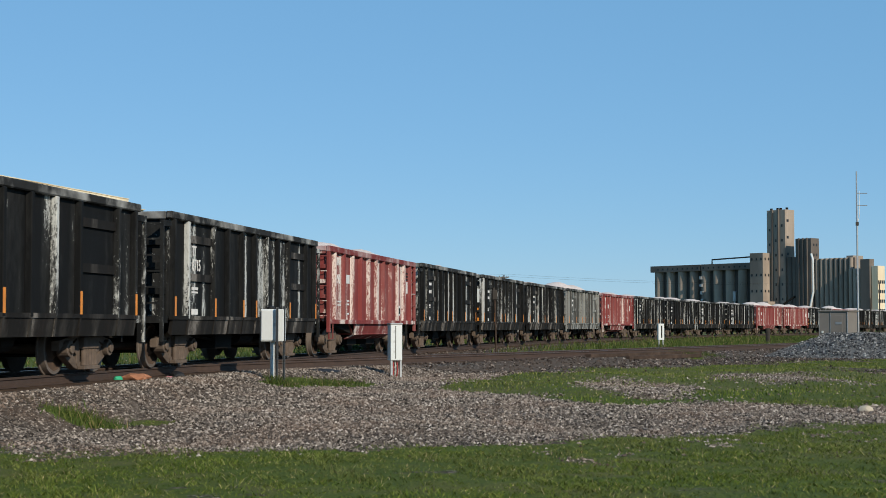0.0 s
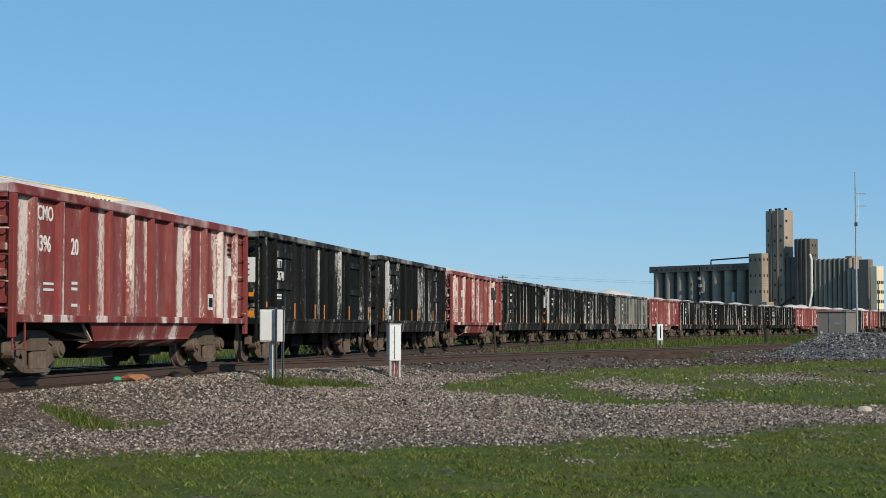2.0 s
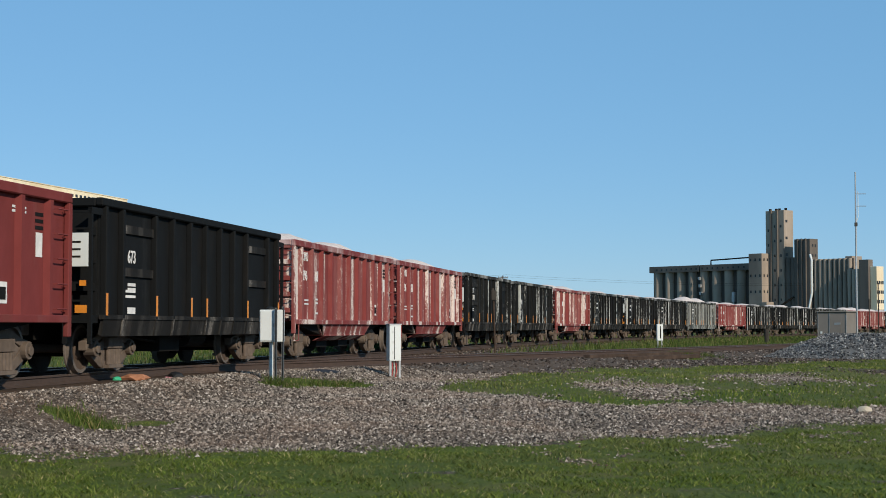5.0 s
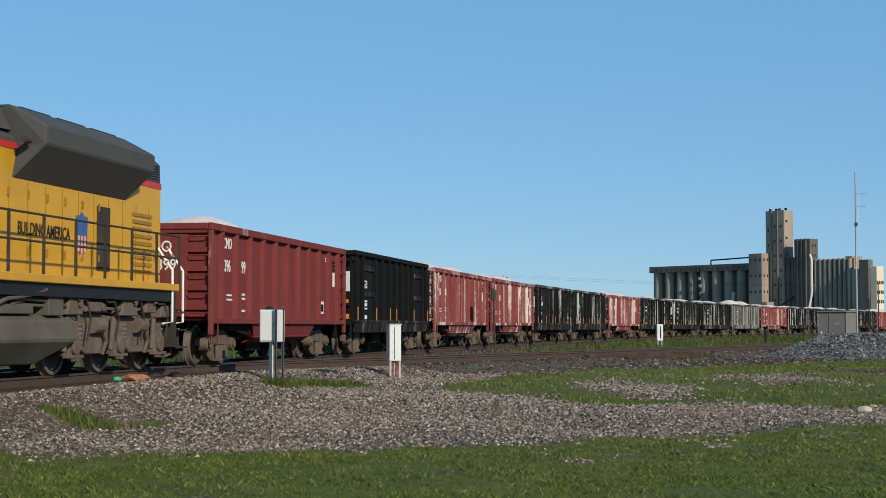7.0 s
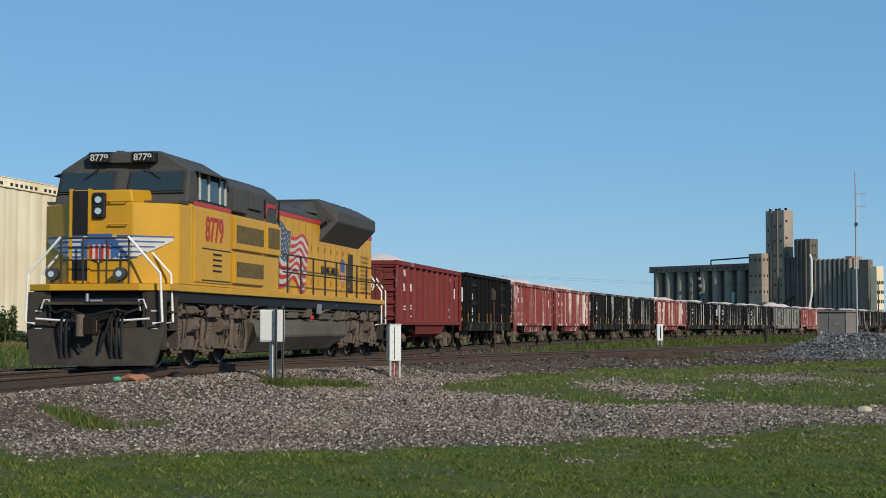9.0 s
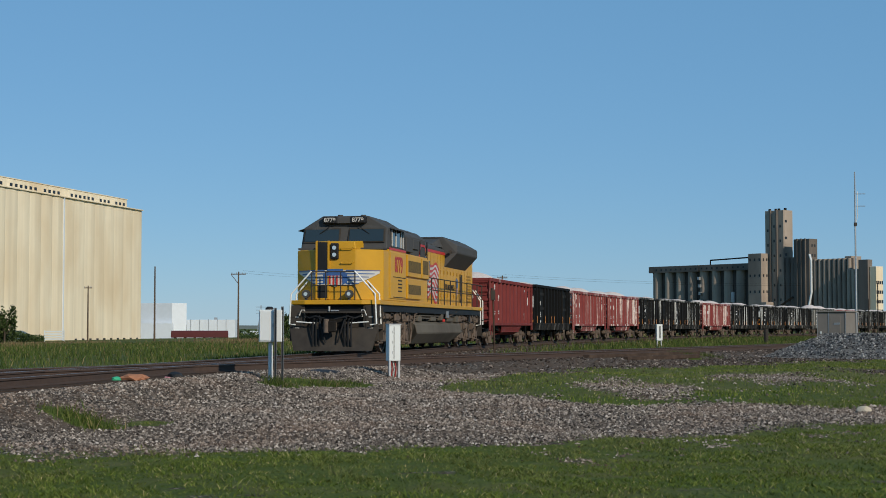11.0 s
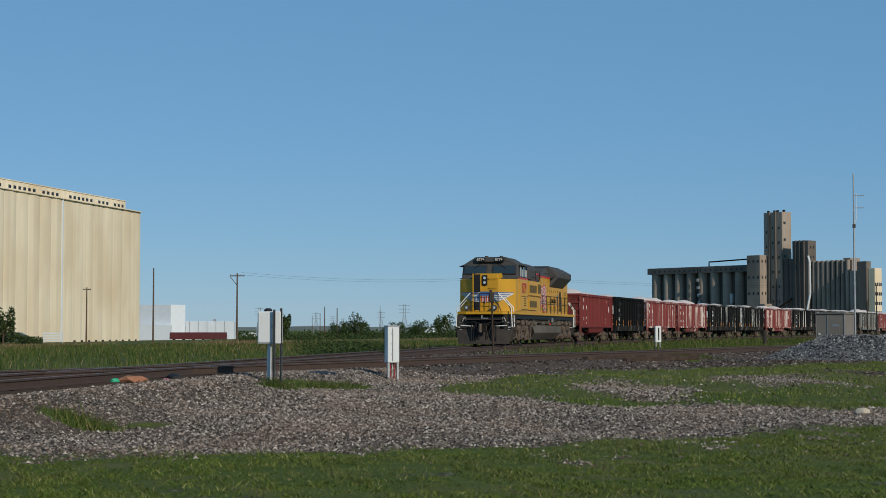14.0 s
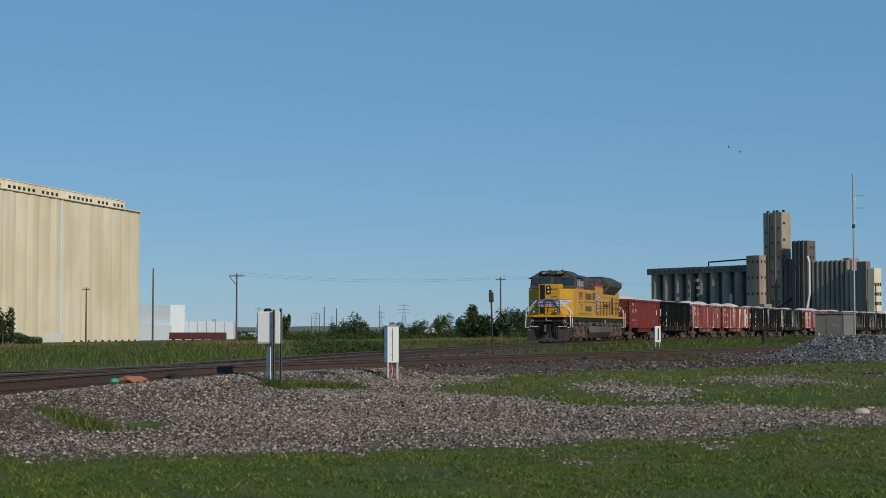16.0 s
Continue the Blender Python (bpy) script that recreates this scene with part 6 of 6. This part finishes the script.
def cream_elevator():
    E_ = new("grain_elevator")
    a0, a1 = Vector((-116.6, 388.0)), Vector((-92.0, 493.0))
    d = (a1 - a0).normalized()
    rot = math.degrees(math.atan2(d.y, d.x))
    z0 = -3.6
    E_.matrix_basis = pose(a1.x, a1.y, z0, 0, 0, rot)         # local x runs back along the front, y into the building
    top = 36.9 - z0
    for b, (x0, x1, dz) in enumerate(((-52.2, 0.0, 0.0), (-104.6, -52.6, 0.0))):
        bm = bmesh.new()
        box(bm, x0, x1, 1.0, 21.5, 0, top - 0.05)
        part("core", bm, M_CREAM, E_)
        n = 8
        r = (x1 - x0) / n / 2
        bm = bmesh.new()
        lathe(bm, [(0, r + 0.5), (top - 0.1, r + 0.5)], "z", 36)
        silo = mesh_of("silo", bm, M_CREAM, smooth=True)
        silo.transform(Matrix.Diagonal((1, 0.07 if b == 0 else 0.12, 1, 1)))
        for k in range(n):
            share("silo", silo, E_, pose(x0 + r * (2 * k + 1), 1.05, 0))
        bm = bmesh.new()
        box(bm, x0, x1, 0.2, 1.4, top - 0.25, top)
        part("cornice", bm, M_CREAM, E_)
    bm = bmesh.new()
    box(bm, -52.75, -52.15, 0.55, 1.2, 0, top - 0.3)
    part("joint_cover", bm, M_SHEETW, E_, "pale sealed joint between two blocks")
    bm = bmesh.new()
    box(bm, -104, -4.0, 4, 14, top, top + 2.9)
    g = part("gallery", bm, M_CREAM, E_)
    bm = bmesh.new()
    box(bm, -104.2, -3.8, 3.8, 14.2, top + 2.9, top + 3.1)
    part("gallery_roof", bm, M_CREAM, E_)
    bm = bmesh.new()
    box(bm, -0.7, 0.7, -0.06, 0.2, 0, 0.85)
    w = mesh_of("window", bm, M_PANE)
    for k in range(36):
        if k not in (3, 7, 14, 15, 20, 27):
            share("window", w, g, pose(-6.2 - k * 2.7, 4, top + 0.9))
    bm = bmesh.new()
    box(bm, -0.4, 0.4, -0.05, 0.6, 0, 0.7)
    w = mesh_of("hopper_opening", bm, M_PANE)
    for k in range(10):
        share("base_opening", w, E_, pose(-3 - k * 4.6, 0.55, 0.5))
    tagged(E_, "cream concrete grain elevator with round silos and roof gallery", "grain elevator")


cream_elevator()


def white_shed():
    t = new("white_warehouse")
    y = 560.0
    x = at_px(306, y)
    t.matrix_basis = pose(x, y, -3.5, 0, 0, 0)
    bm = bmesh.new()
    prism(bm, [(-12.5, 4), (0, 0), (4.6, 3), (-6, 12)], "z", 0, 12.7)
    part("tall_wall", bm, M_SHEETW, t, bevel=0.05)
    bm = bmesh.new()
    prism(bm, [(4.6, 3.2), (21.6, 3.2), (21.6, 14), (4.6, 14)], "z", 0, 6.9)
    part("low_wall", bm, M_SHEETW, t, bevel=0.05)
    bm = bmesh.new()
    prism(bm, [(-12.5, 0), (0.5, -2), (0.5, 0), (-12.5, 3)], "z", 0, 5.6)
    part("annex", bm, M_SHEETW, t)
    for k in range(5):
        bm = bmesh.new()
        box(bm, 6 + k * 3.1, 6.12 + k * 3.1, 3.08, 3.2, 0, 7.1)
        part("rib", bm, M_GALV, t)
    bm = bmesh.new()
    box(bm, 14, 15, 5, 6, 6.9, 7.7)
    part("roof_vent", bm, M_GALV, t)
    tagged(t, "white metal warehouse beside the cream elevator", "warehouse")
    # dark red rail cars in front of it
    bm = bmesh.new()
    loft(bm, [[(x0, -1.4, 0.6), (x0, 1.4, 0.6), (x0, 1.4, 2.4), (x0, 0.7, 2.9), (x0, -0.7, 2.9), (x0, -1.4, 2.4)] for x0 in (-9.3, 9.3)])
    c = new("parked_rail_car")
    c.matrix_basis = pose(at_px(355, 530), 530, -3.25, 0, 0, 3)
    M_MAR = plain("maroon_paint", (0.10, 0.022, 0.022), 0.6, 0, 1)
    part("body", bm, M_MAR, c, bevel=0.1)
    for k in range(6):
        bm = bmesh.new()
        rod(bm, (-8 + k * 3.2, -1, 0.35), (-8 + k * 3.2, 1, 0.35), 0.42, 12)
        part("wheelset", bm, M_DARK, c)
    tagged(c, "long dark maroon rail car parked before the warehouse", "rail car")
    # parked pale vehicle and fence near the hedge
    bm = bmesh.new()
    for k in range(4):
        box(bm, 0, 4.0, -0.05, 0.05, 0.4 + k * 0.5, 0.7 + k * 0.5)
    box(bm, 0, 0.15, -0.1, 0.1, 0, 2.3)
    box(bm, 3.9, 4.05, -0.1, 0.1, 0, 2.3)
    tagged(part("white_fence", bm, M_WHITE, at=pose(at_px(80, 320), 320, ground_z(at_px(80, 320), 320))), "short white slatted fence before the elevator", "fence")
    bm = bmesh.new()
    loft(bm, [[(-3, -1, 0), (3, -1, 0), (3, 1, 0), (-3, 1, 0)], [(-3, -1, 1.2), (3, -1, 1.2), (3, 1, 1.2), (-3, 1, 1.2)], [(-2.5, -0.8, 1.9), (1.6, -0.8, 1.9), (1.6, 0.8, 1.9), (-2.5, 0.8, 1.9)]])
    v = new("parked_van")
    v.matrix_basis = pose(at_px(26, 318), 318, ground_z(at_px(26, 318), 318) + 0.4)
    part("body", bm, plain("blue_green_paint", (0.12, 0.17, 0.17), 0.4), v, bevel=0.08)
    for k in (-1.9, 1.9):
        bm = bmesh.new()
        rod(bm, (k, -1.02, 0), (k, 1.02, 0), 0.36, 14)
        part("wheel", bm, M_BLACKP, v)
    tagged(v, "blue-green van parked behind the hedge", "van")


white_shed()


def grey_elevator():
    G = new("grain_terminal")
    d = Vector((0.629, -0.777))
    G.matrix_basis = pose(116.6, 884, -6, 0, 0, math.degrees(math.atan2(d.y, d.x)))     # local x along the front, y back
    up = 6.0

    def block(name, x0, x1, y0, y1, top, material=M_CONC):
        bm = bmesh.new()
        box(bm, x0, x1, y0, y1, 0, top + up)
        return part(name, bm, material, G, bevel=0.08)

    def silos(x0, x1, n, top, y=0.0, material=M_CONC, slim=1.0):
        p = (x1 - x0) / n / 2
        r = p * slim
        bm = bmesh.new()
        lathe(bm, [(0, r), (top + up, r)], "z", 28)
        me = mesh_of("silo", bm, material, smooth=True)
        for k in range(n):
            share("silo", me, G, pose(x0 + p * (2 * k + 1), y + r, 0))
        # recessed wall behind spaced silos, its shade put into the base colour
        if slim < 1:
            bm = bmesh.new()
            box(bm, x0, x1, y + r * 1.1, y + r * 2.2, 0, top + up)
            part("web_wall", bm, M_RECESS, G)

    def windows(parent, face, x, y, cols, rows, dx, dz, z0, w=0.9, h=1.3):
        bm = bmesh.new()
        if face == "front":
            box(bm, -w / 2, w / 2, -0.06, 0.1, 0, h)
        else:
            box(bm, -0.1, 0.06, -w / 2, w / 2, 0, h)
        me = mesh_of("window", bm, M_PANE)
        for i in range(cols):
            for j in range(rows):
                share("window", me, parent, pose(x + (i * dx if face == "front" else 0), y + (0 if face == "front" else i * dx), z0 + up + j * dz))

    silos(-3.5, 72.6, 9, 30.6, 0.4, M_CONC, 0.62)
    b = block("silo_head", -3.8, 32.5, 0.0, 22, 34.2, M_CONC_D)
    b.matrix_basis = Matrix.Translation((0, 0, 0))
    # the heads stand on the silos: cut them to the upper band
    for ob, (x0, x1) in ((b, (-3.8, 32.6)),):
        bm = bmesh.new()
        box(bm, x0, x1, 0.1, 20, 30.6 + up, 34.0 + up)
        bm.to_mesh(ob.data)
        bm.free()
    bm = bmesh.new()
    box(bm, 33.4, 73, 0.1, 20, 30.6 + up, 34.0 + up)
    b2 = part("silo_head", bm, M_CONC_D, G)
    windows(b, "front", 2.0, 0.1, 9, 1, 3.6, 1, 31.6, 1.0, 1.0)
    windows(b2, "front", 35.0, 0.1, 9, 1, 3.6, 1, 31.6, 1.0, 1.0)
    bm = bmesh.new()
    pipe(bm, [(36, 6, 34 + up), (36, 6, 36.6 + up), (68, 6, 37.4 + up)], 0.4)
    part("conveyor", bm, M_DARK, G)
    for k in range(4):
        bm = bmesh.new()
        box(bm, 33 + k * 0.4, 34.2 + k * 0.5, -1.2, 0.2, 26 - k * 4 + up, 27.6 - k * 4 + up)
        part("dust_box", bm, M_GALV, G)
    k = block("headhouse_annex", 73.0, 81.6, -7.0, 0.2, 38.4)
    windows(k, "front", 74.4, -7.0, 3, 4, 3.0, 8.2, 10.0)
    windows(k, "side", 81.6, -5.2, 2, 4, 2.6, 8.2, 10.0)
    k = block("small_annex", 81.7, 85.0, -7.5, 0.2, 13.5)
    t = block("headhouse", 79.4, 91.2, -1.0, 6.4, 60.3)
    for x in (83.2, 87.2):
        bm = bmesh.new()
        box(bm, x - 0.35, x + 0.35, -1.9, -0.9, 0, 60.6 + up)
        part("pilaster", bm, M_CONC_D, t)
    windows(t, "front", 81.2, -1.0, 1, 6, 4, 7.5, 12.0)
    windows(t, "front", 85.2, -1.0, 2, 6, 4.0, 7.5, 14.0)
    windows(t, "side", 91.2, 1.0, 1, 5, 4, 8.5, 20.0, 1.6)
    bm = bmesh.new()
    for x in (80, 84, 86, 90):
        box(bm, x, x + 1.0, 1, 2, 60.3 + up, 61.4 + up)
    part("roof_vents", bm, M_DARK, t)
    silos(91.4, 98, 2, 36, -1, M_CONC_D)
    t2 = block("second_tower", 97.6, 107.4, -1.0, 5.4, 45.0, M_CONC_D)
    for x in (100, 102.5, 105):
        bm = bmesh.new()
        box(bm, x - 0.3, x + 0.3, -1.7, -0.9, 0, 45.2 + up)
        part("pilaster", bm, M_CONC_D, t2)
    windows(t2, "side", 107.4, 1.2, 2, 2, 2.2, 5.0, 36.0)
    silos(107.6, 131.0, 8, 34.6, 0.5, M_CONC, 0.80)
    k = block("roof_house", 126.5, 130.5, 2.0, 10, 35.6, M_CONC)
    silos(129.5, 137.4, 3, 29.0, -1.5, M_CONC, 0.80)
    k = block("end_tower", 137.5, 143.0, -2.0, 1.6, 33.4, M_CONC_D)
    k = block("office_block", 143.3, 147.0, -1.0, 4.5, 30.0, M_CREAM)
    windows(k, "side", 147.0, -0.4, 4, 5, 1.4, 4.6, 3.0, 1.0, 1.6)
    k = block("low_shed", 147.5, 164.0, -6.0, 6.0, 5.0, M_CONC_D)
    windows(k, "front", 149.0, -6.0, 4, 1, 3.4, 1, 1.0, 1.4, 2.0)
    bm = bmesh.new()
    pipe(bm, [(108.6, -2.5, 37 + up), (110.0, -3, 34 + up), (110.0, -3, 18 + up), (106.6, -6, 0)], 0.55)
    part("grain_spout", bm, M_WHITE, G)
    bm = bmesh.new()
    pipe(bm, [(84, -8, 6 + up), (98, -2, 16 + up)], 0.5)
    part("leg_chute", bm, M_DARK, G)
    bm = bmesh.new()
    rod(bm, (60.2, -4, 0), (60.2, -4, 18 + up), 0.4, 10)
    rod(bm, (60.2, -4, 14 + up), (60.2, -4, 19 + up), 1.0, 12)
    part("dust_cyclone", bm, M_GALV, G)
    tagged(G, "tall weathered grey concrete grain terminal with headhouse", "grain terminal")


grey_elevator()


# ---- poles, wires, pylons ----
M_POLE = plain("pole_wood", (0.12, 0.085, 0.06), 0.95, 0, 4, 0.4)


def pole(px, y, top_px, arm=0.0, brace=False):
    x = at_px(px, y)
    z = ground_z(x, y)
    top = EYE + (579 - top_px) / 2835 * y
    t = new("utility_pole")
    t.matrix_basis = pose(x, y, z)
    bm = bmesh.new()
    rod(bm, (0, 0, -0.3), (0, 0, top - z), 0.17, 9, 0.11)
    part("pole", bm, M_POLE, t, smooth=True)
    if arm:
        bm = bmesh.new()
        box(bm, -arm, arm, -0.06, 0.06, top - z - 0.5, top - z - 0.34)
        part("crossarm", bm, M_POLE, t)
        for s in (-0.9, -0.3, 0.5, 0.9):
            bm = bmesh.new()
            rod(bm, (s * arm, 0, top - z - 0.34), (s * arm, 0, top - z - 0.14), 0.05, 7)
            part("insulator", bm, M_GALV, t)
        if brace:
            bm = bmesh.new()
            pipe(bm, [(-arm, 0, top - z - 0.5), (0, 0, top - z - 2.0)], 0.06)
            part("brace", bm, M_POLE, t)
    tagged(t, "tall brown wooden utility pole" + (" with a crossarm" if arm else ""), "utility pole", "utility poles")
    return Vector((x, y, top - 0.2))


pole(157, 300, 506, 0.75)
pole(275, 270, 472)
p3 = pole(423, 262, 481, 1.2, True)
p4 = pole(890, 285, 488, 0.9)
for k, (px, y, tp) in enumerate(((578, 420, 540), (600, 400, 543), (570, 620, 552), (556, 700, 556), (612, 640, 560), (676, 760, 538), (640, 700, 562))):
    pole(px, y, tp)


def wire(a, b, sag):
    bm = bmesh.new()
    pts = []
    for k in range(17):
        u = k / 16
        p = a.lerp(b, u)
        p.z -= sag * 4 * u * (1 - u)
        pts.append(tuple(p))
    pipe(bm, pts, 0.011, 5)
    tagged(part("power_line", bm, M_DARK), "thin sagging power line between wooden poles", "power line", "power lines")


for dz in (0.0, 0.35):
    up_ = Vector((dz * 2, 0, dz))
    wire(p3 + up_, p4 + up_, 0.9)
    wire(p4 + up_, Vector((at_px(1420, 330), 330, p4.z - 0.4 + dz)), 0.5)


def pylon(px, y, top_px):
    x = at_px(px, y)
    z = ground_z(x, y)
    h = EYE + (579 - top_px) / 2835 * y - z
    t = new("pylon")
    t.matrix_basis = pose(x, y, z)
    bm = bmesh.new()
    w = h * 0.13
    for s in (-1, 1):
        for q in (-1, 1):
            rod(bm, (s * w, q * w, 0), (s * w * 0.28, q * w * 0.28, h * 0.62), h * 0.009, 5)
            rod(bm, (s * w * 0.28, q * w * 0.28, h * 0.62), (s * w * 0.2, q * w * 0.2, h), h * 0.008, 5)
        for k in range(6):
            u, v = k / 6, (k + 1) / 6
            a, c = w * (1 - 0.72 * u), w * (1 - 0.72 * v)
            rod(bm, (s * a, -a, u * h * 0.62), (-s * c, -c, v * h * 0.62), h * 0.005, 4)
    part("lattice", bm, M_GALV, t)
    for k in (0.70, 0.82, 0.94):
        bm = bmesh.new()
        rod(bm, (-h * 0.19, 0, h * k), (h * 0.19, 0, h * k), h * 0.008, 5)
        part("crossarm", bm, M_GALV, t)
    tagged(t, "distant steel lattice power pylon", "pylon", "distant pylons")


for px, y, tp in ((719, 1500, 535), (463, 1700, 541), (563, 1900, 550), (678, 2300, 548), (592, 2300, 556)):
    pylon(px, y, tp)
# distant white silo and roofs
for px, y, w, h in ((791, 900, 2.0, 9.0), (450, 900, 14, 2.6), (770, 950, 12, 4.5)):
    bm = bmesh.new()
    x = at_px(px, y)
    if w < 3:
        lathe(bm, [(0, w), (h, w), (h + 1.5, 0.2)], "z", 16)
    else:
        prism(bm, [(-w / 2, 0), (w / 2, 0), (w / 2, h * 0.7), (0, h), (-w / 2, h * 0.7)], "y", -4, 4)
    tagged(part("farm_silo" if w < 3 else "far_shed", bm, M_SHEETW, at=pose(x, y, ground_z(x, y))), "small distant white metal " + ("silo" if w < 3 else "shed"), "silo" if w < 3 else "shed")
# low ridge on the skyline
bm = bmesh.new()
prev = None
M_RIDGE = plain("hazy_ridge", (0.17, 0.19, 0.165), 1.0, 0, 0.01, 0.3, None, 0.3, 0)
for k in range(81):
    x = -2400 + k * 60
    hgt = 9 + 7 * noise.noise((k * 0.11, 3.0, 0)) + 5 * noise.noise((k * 0.3, 9.0, 0)) - (4 if k > 45 else 0)
    y = 4000 + 200 * noise.noise((k * 0.2, 1, 1))
    cur = [bm.verts.new((x, y, -12)), bm.verts.new((x, y + 60, max(1.5, hgt * 0.6))), bm.verts.new((x, y + 400, -12))]
    if prev:
        bm.faces.new((prev[0], cur[0], cur[1], prev[1]))
        bm.faces.new((prev[1], cur[1], cur[2], prev[2]))
    prev = cur
tagged(part("ridge", bm, M_RIDGE, smooth=True), "low hazy wooded ridge on the horizon", "backdrop", kind="structure")


# ---- birds ----
def bird():
    b = new("bird")
    bm = bmesh.new()
    lathe(bm, [(-0.16, 0.01), (-0.10, 0.035), (0.0, 0.045), (0.09, 0.03), (0.14, 0.008)], "x", 10)
    part("body", bm, M_BLACKP, b, smooth=True)
    for s in (-1, 1):
        bm = bmesh.new()
        sheet(bm, [(-0.05, s * 0.03, 0.01), (0.06, s * 0.03, 0.01), (0.03, s * 0.2, 0.09), (-0.03, s * 0.30, 0.05)], 0.008)
        part("wing", bm, M_BLACKP, b)
    return tagged(b, "small dark bird in flight", "bird", "birds")


BIRDS = [bird(), bird()]


# ---- motion ----
def on_track(s, half):
    """The pose of a vehicle whose trucks stand half metres before and behind s."""
    x0, y0, _ = on_line(s - half)
    x1, y1, _ = on_line(s + half)
    return pose((x0 + x1) / 2, (y0 + y1) / 2, 0, 0, 0, math.degrees(math.atan2(y1 - y0, x1 - x0)))


def in_air(px, py, y):
    return Vector(((px - 784) / 2835 * y, y, EYE + (579 - py) / 2835 * y))


def motions():
    times = [k * 0.5 for k in range(33)]
    walk(LOCO, [(t, on_track(SPEED * (t - 9) + 10.7, 7.4)) for t in times])
    for n, car in enumerate(CARS):
        walk(car, [(t, on_track(SPEED * (t - 9) + 29.12 + 13.38 * n, 4.4)) for t in times])
    for ob, x, r, w in SPINNERS:
        step = 2 / FPS if w * 2 / FPS < 1.5 else 1 / FPS
        walk(ob, [(k * step, Matrix.Translation((x, 0, r)) @ Matrix.Rotation(w * k * step, 4, "Y")) for k in range(int(round(16 / step)) + 1)])
    for b, lag in zip(BIRDS, (0.0, 0.12)):
        rows = []
        for t in (0, 13.5, 14.0, 14.5, 15.2, 16.0):
            u = t - lag
            px = 1561 - (u - 14.5) * 190 + max(0, u - 15.2) * 25
            p = in_air(px, max(250, 384 - max(-4, u - 14.5) * 100 + max(0, u - 15.2) * 28), 190 + lag * 30)
            rows.append((t, Matrix.Translation(p) @ Euler((radians(20), 0, radians(170))).to_matrix().to_4x4()))
        walk(b, rows)


motions()
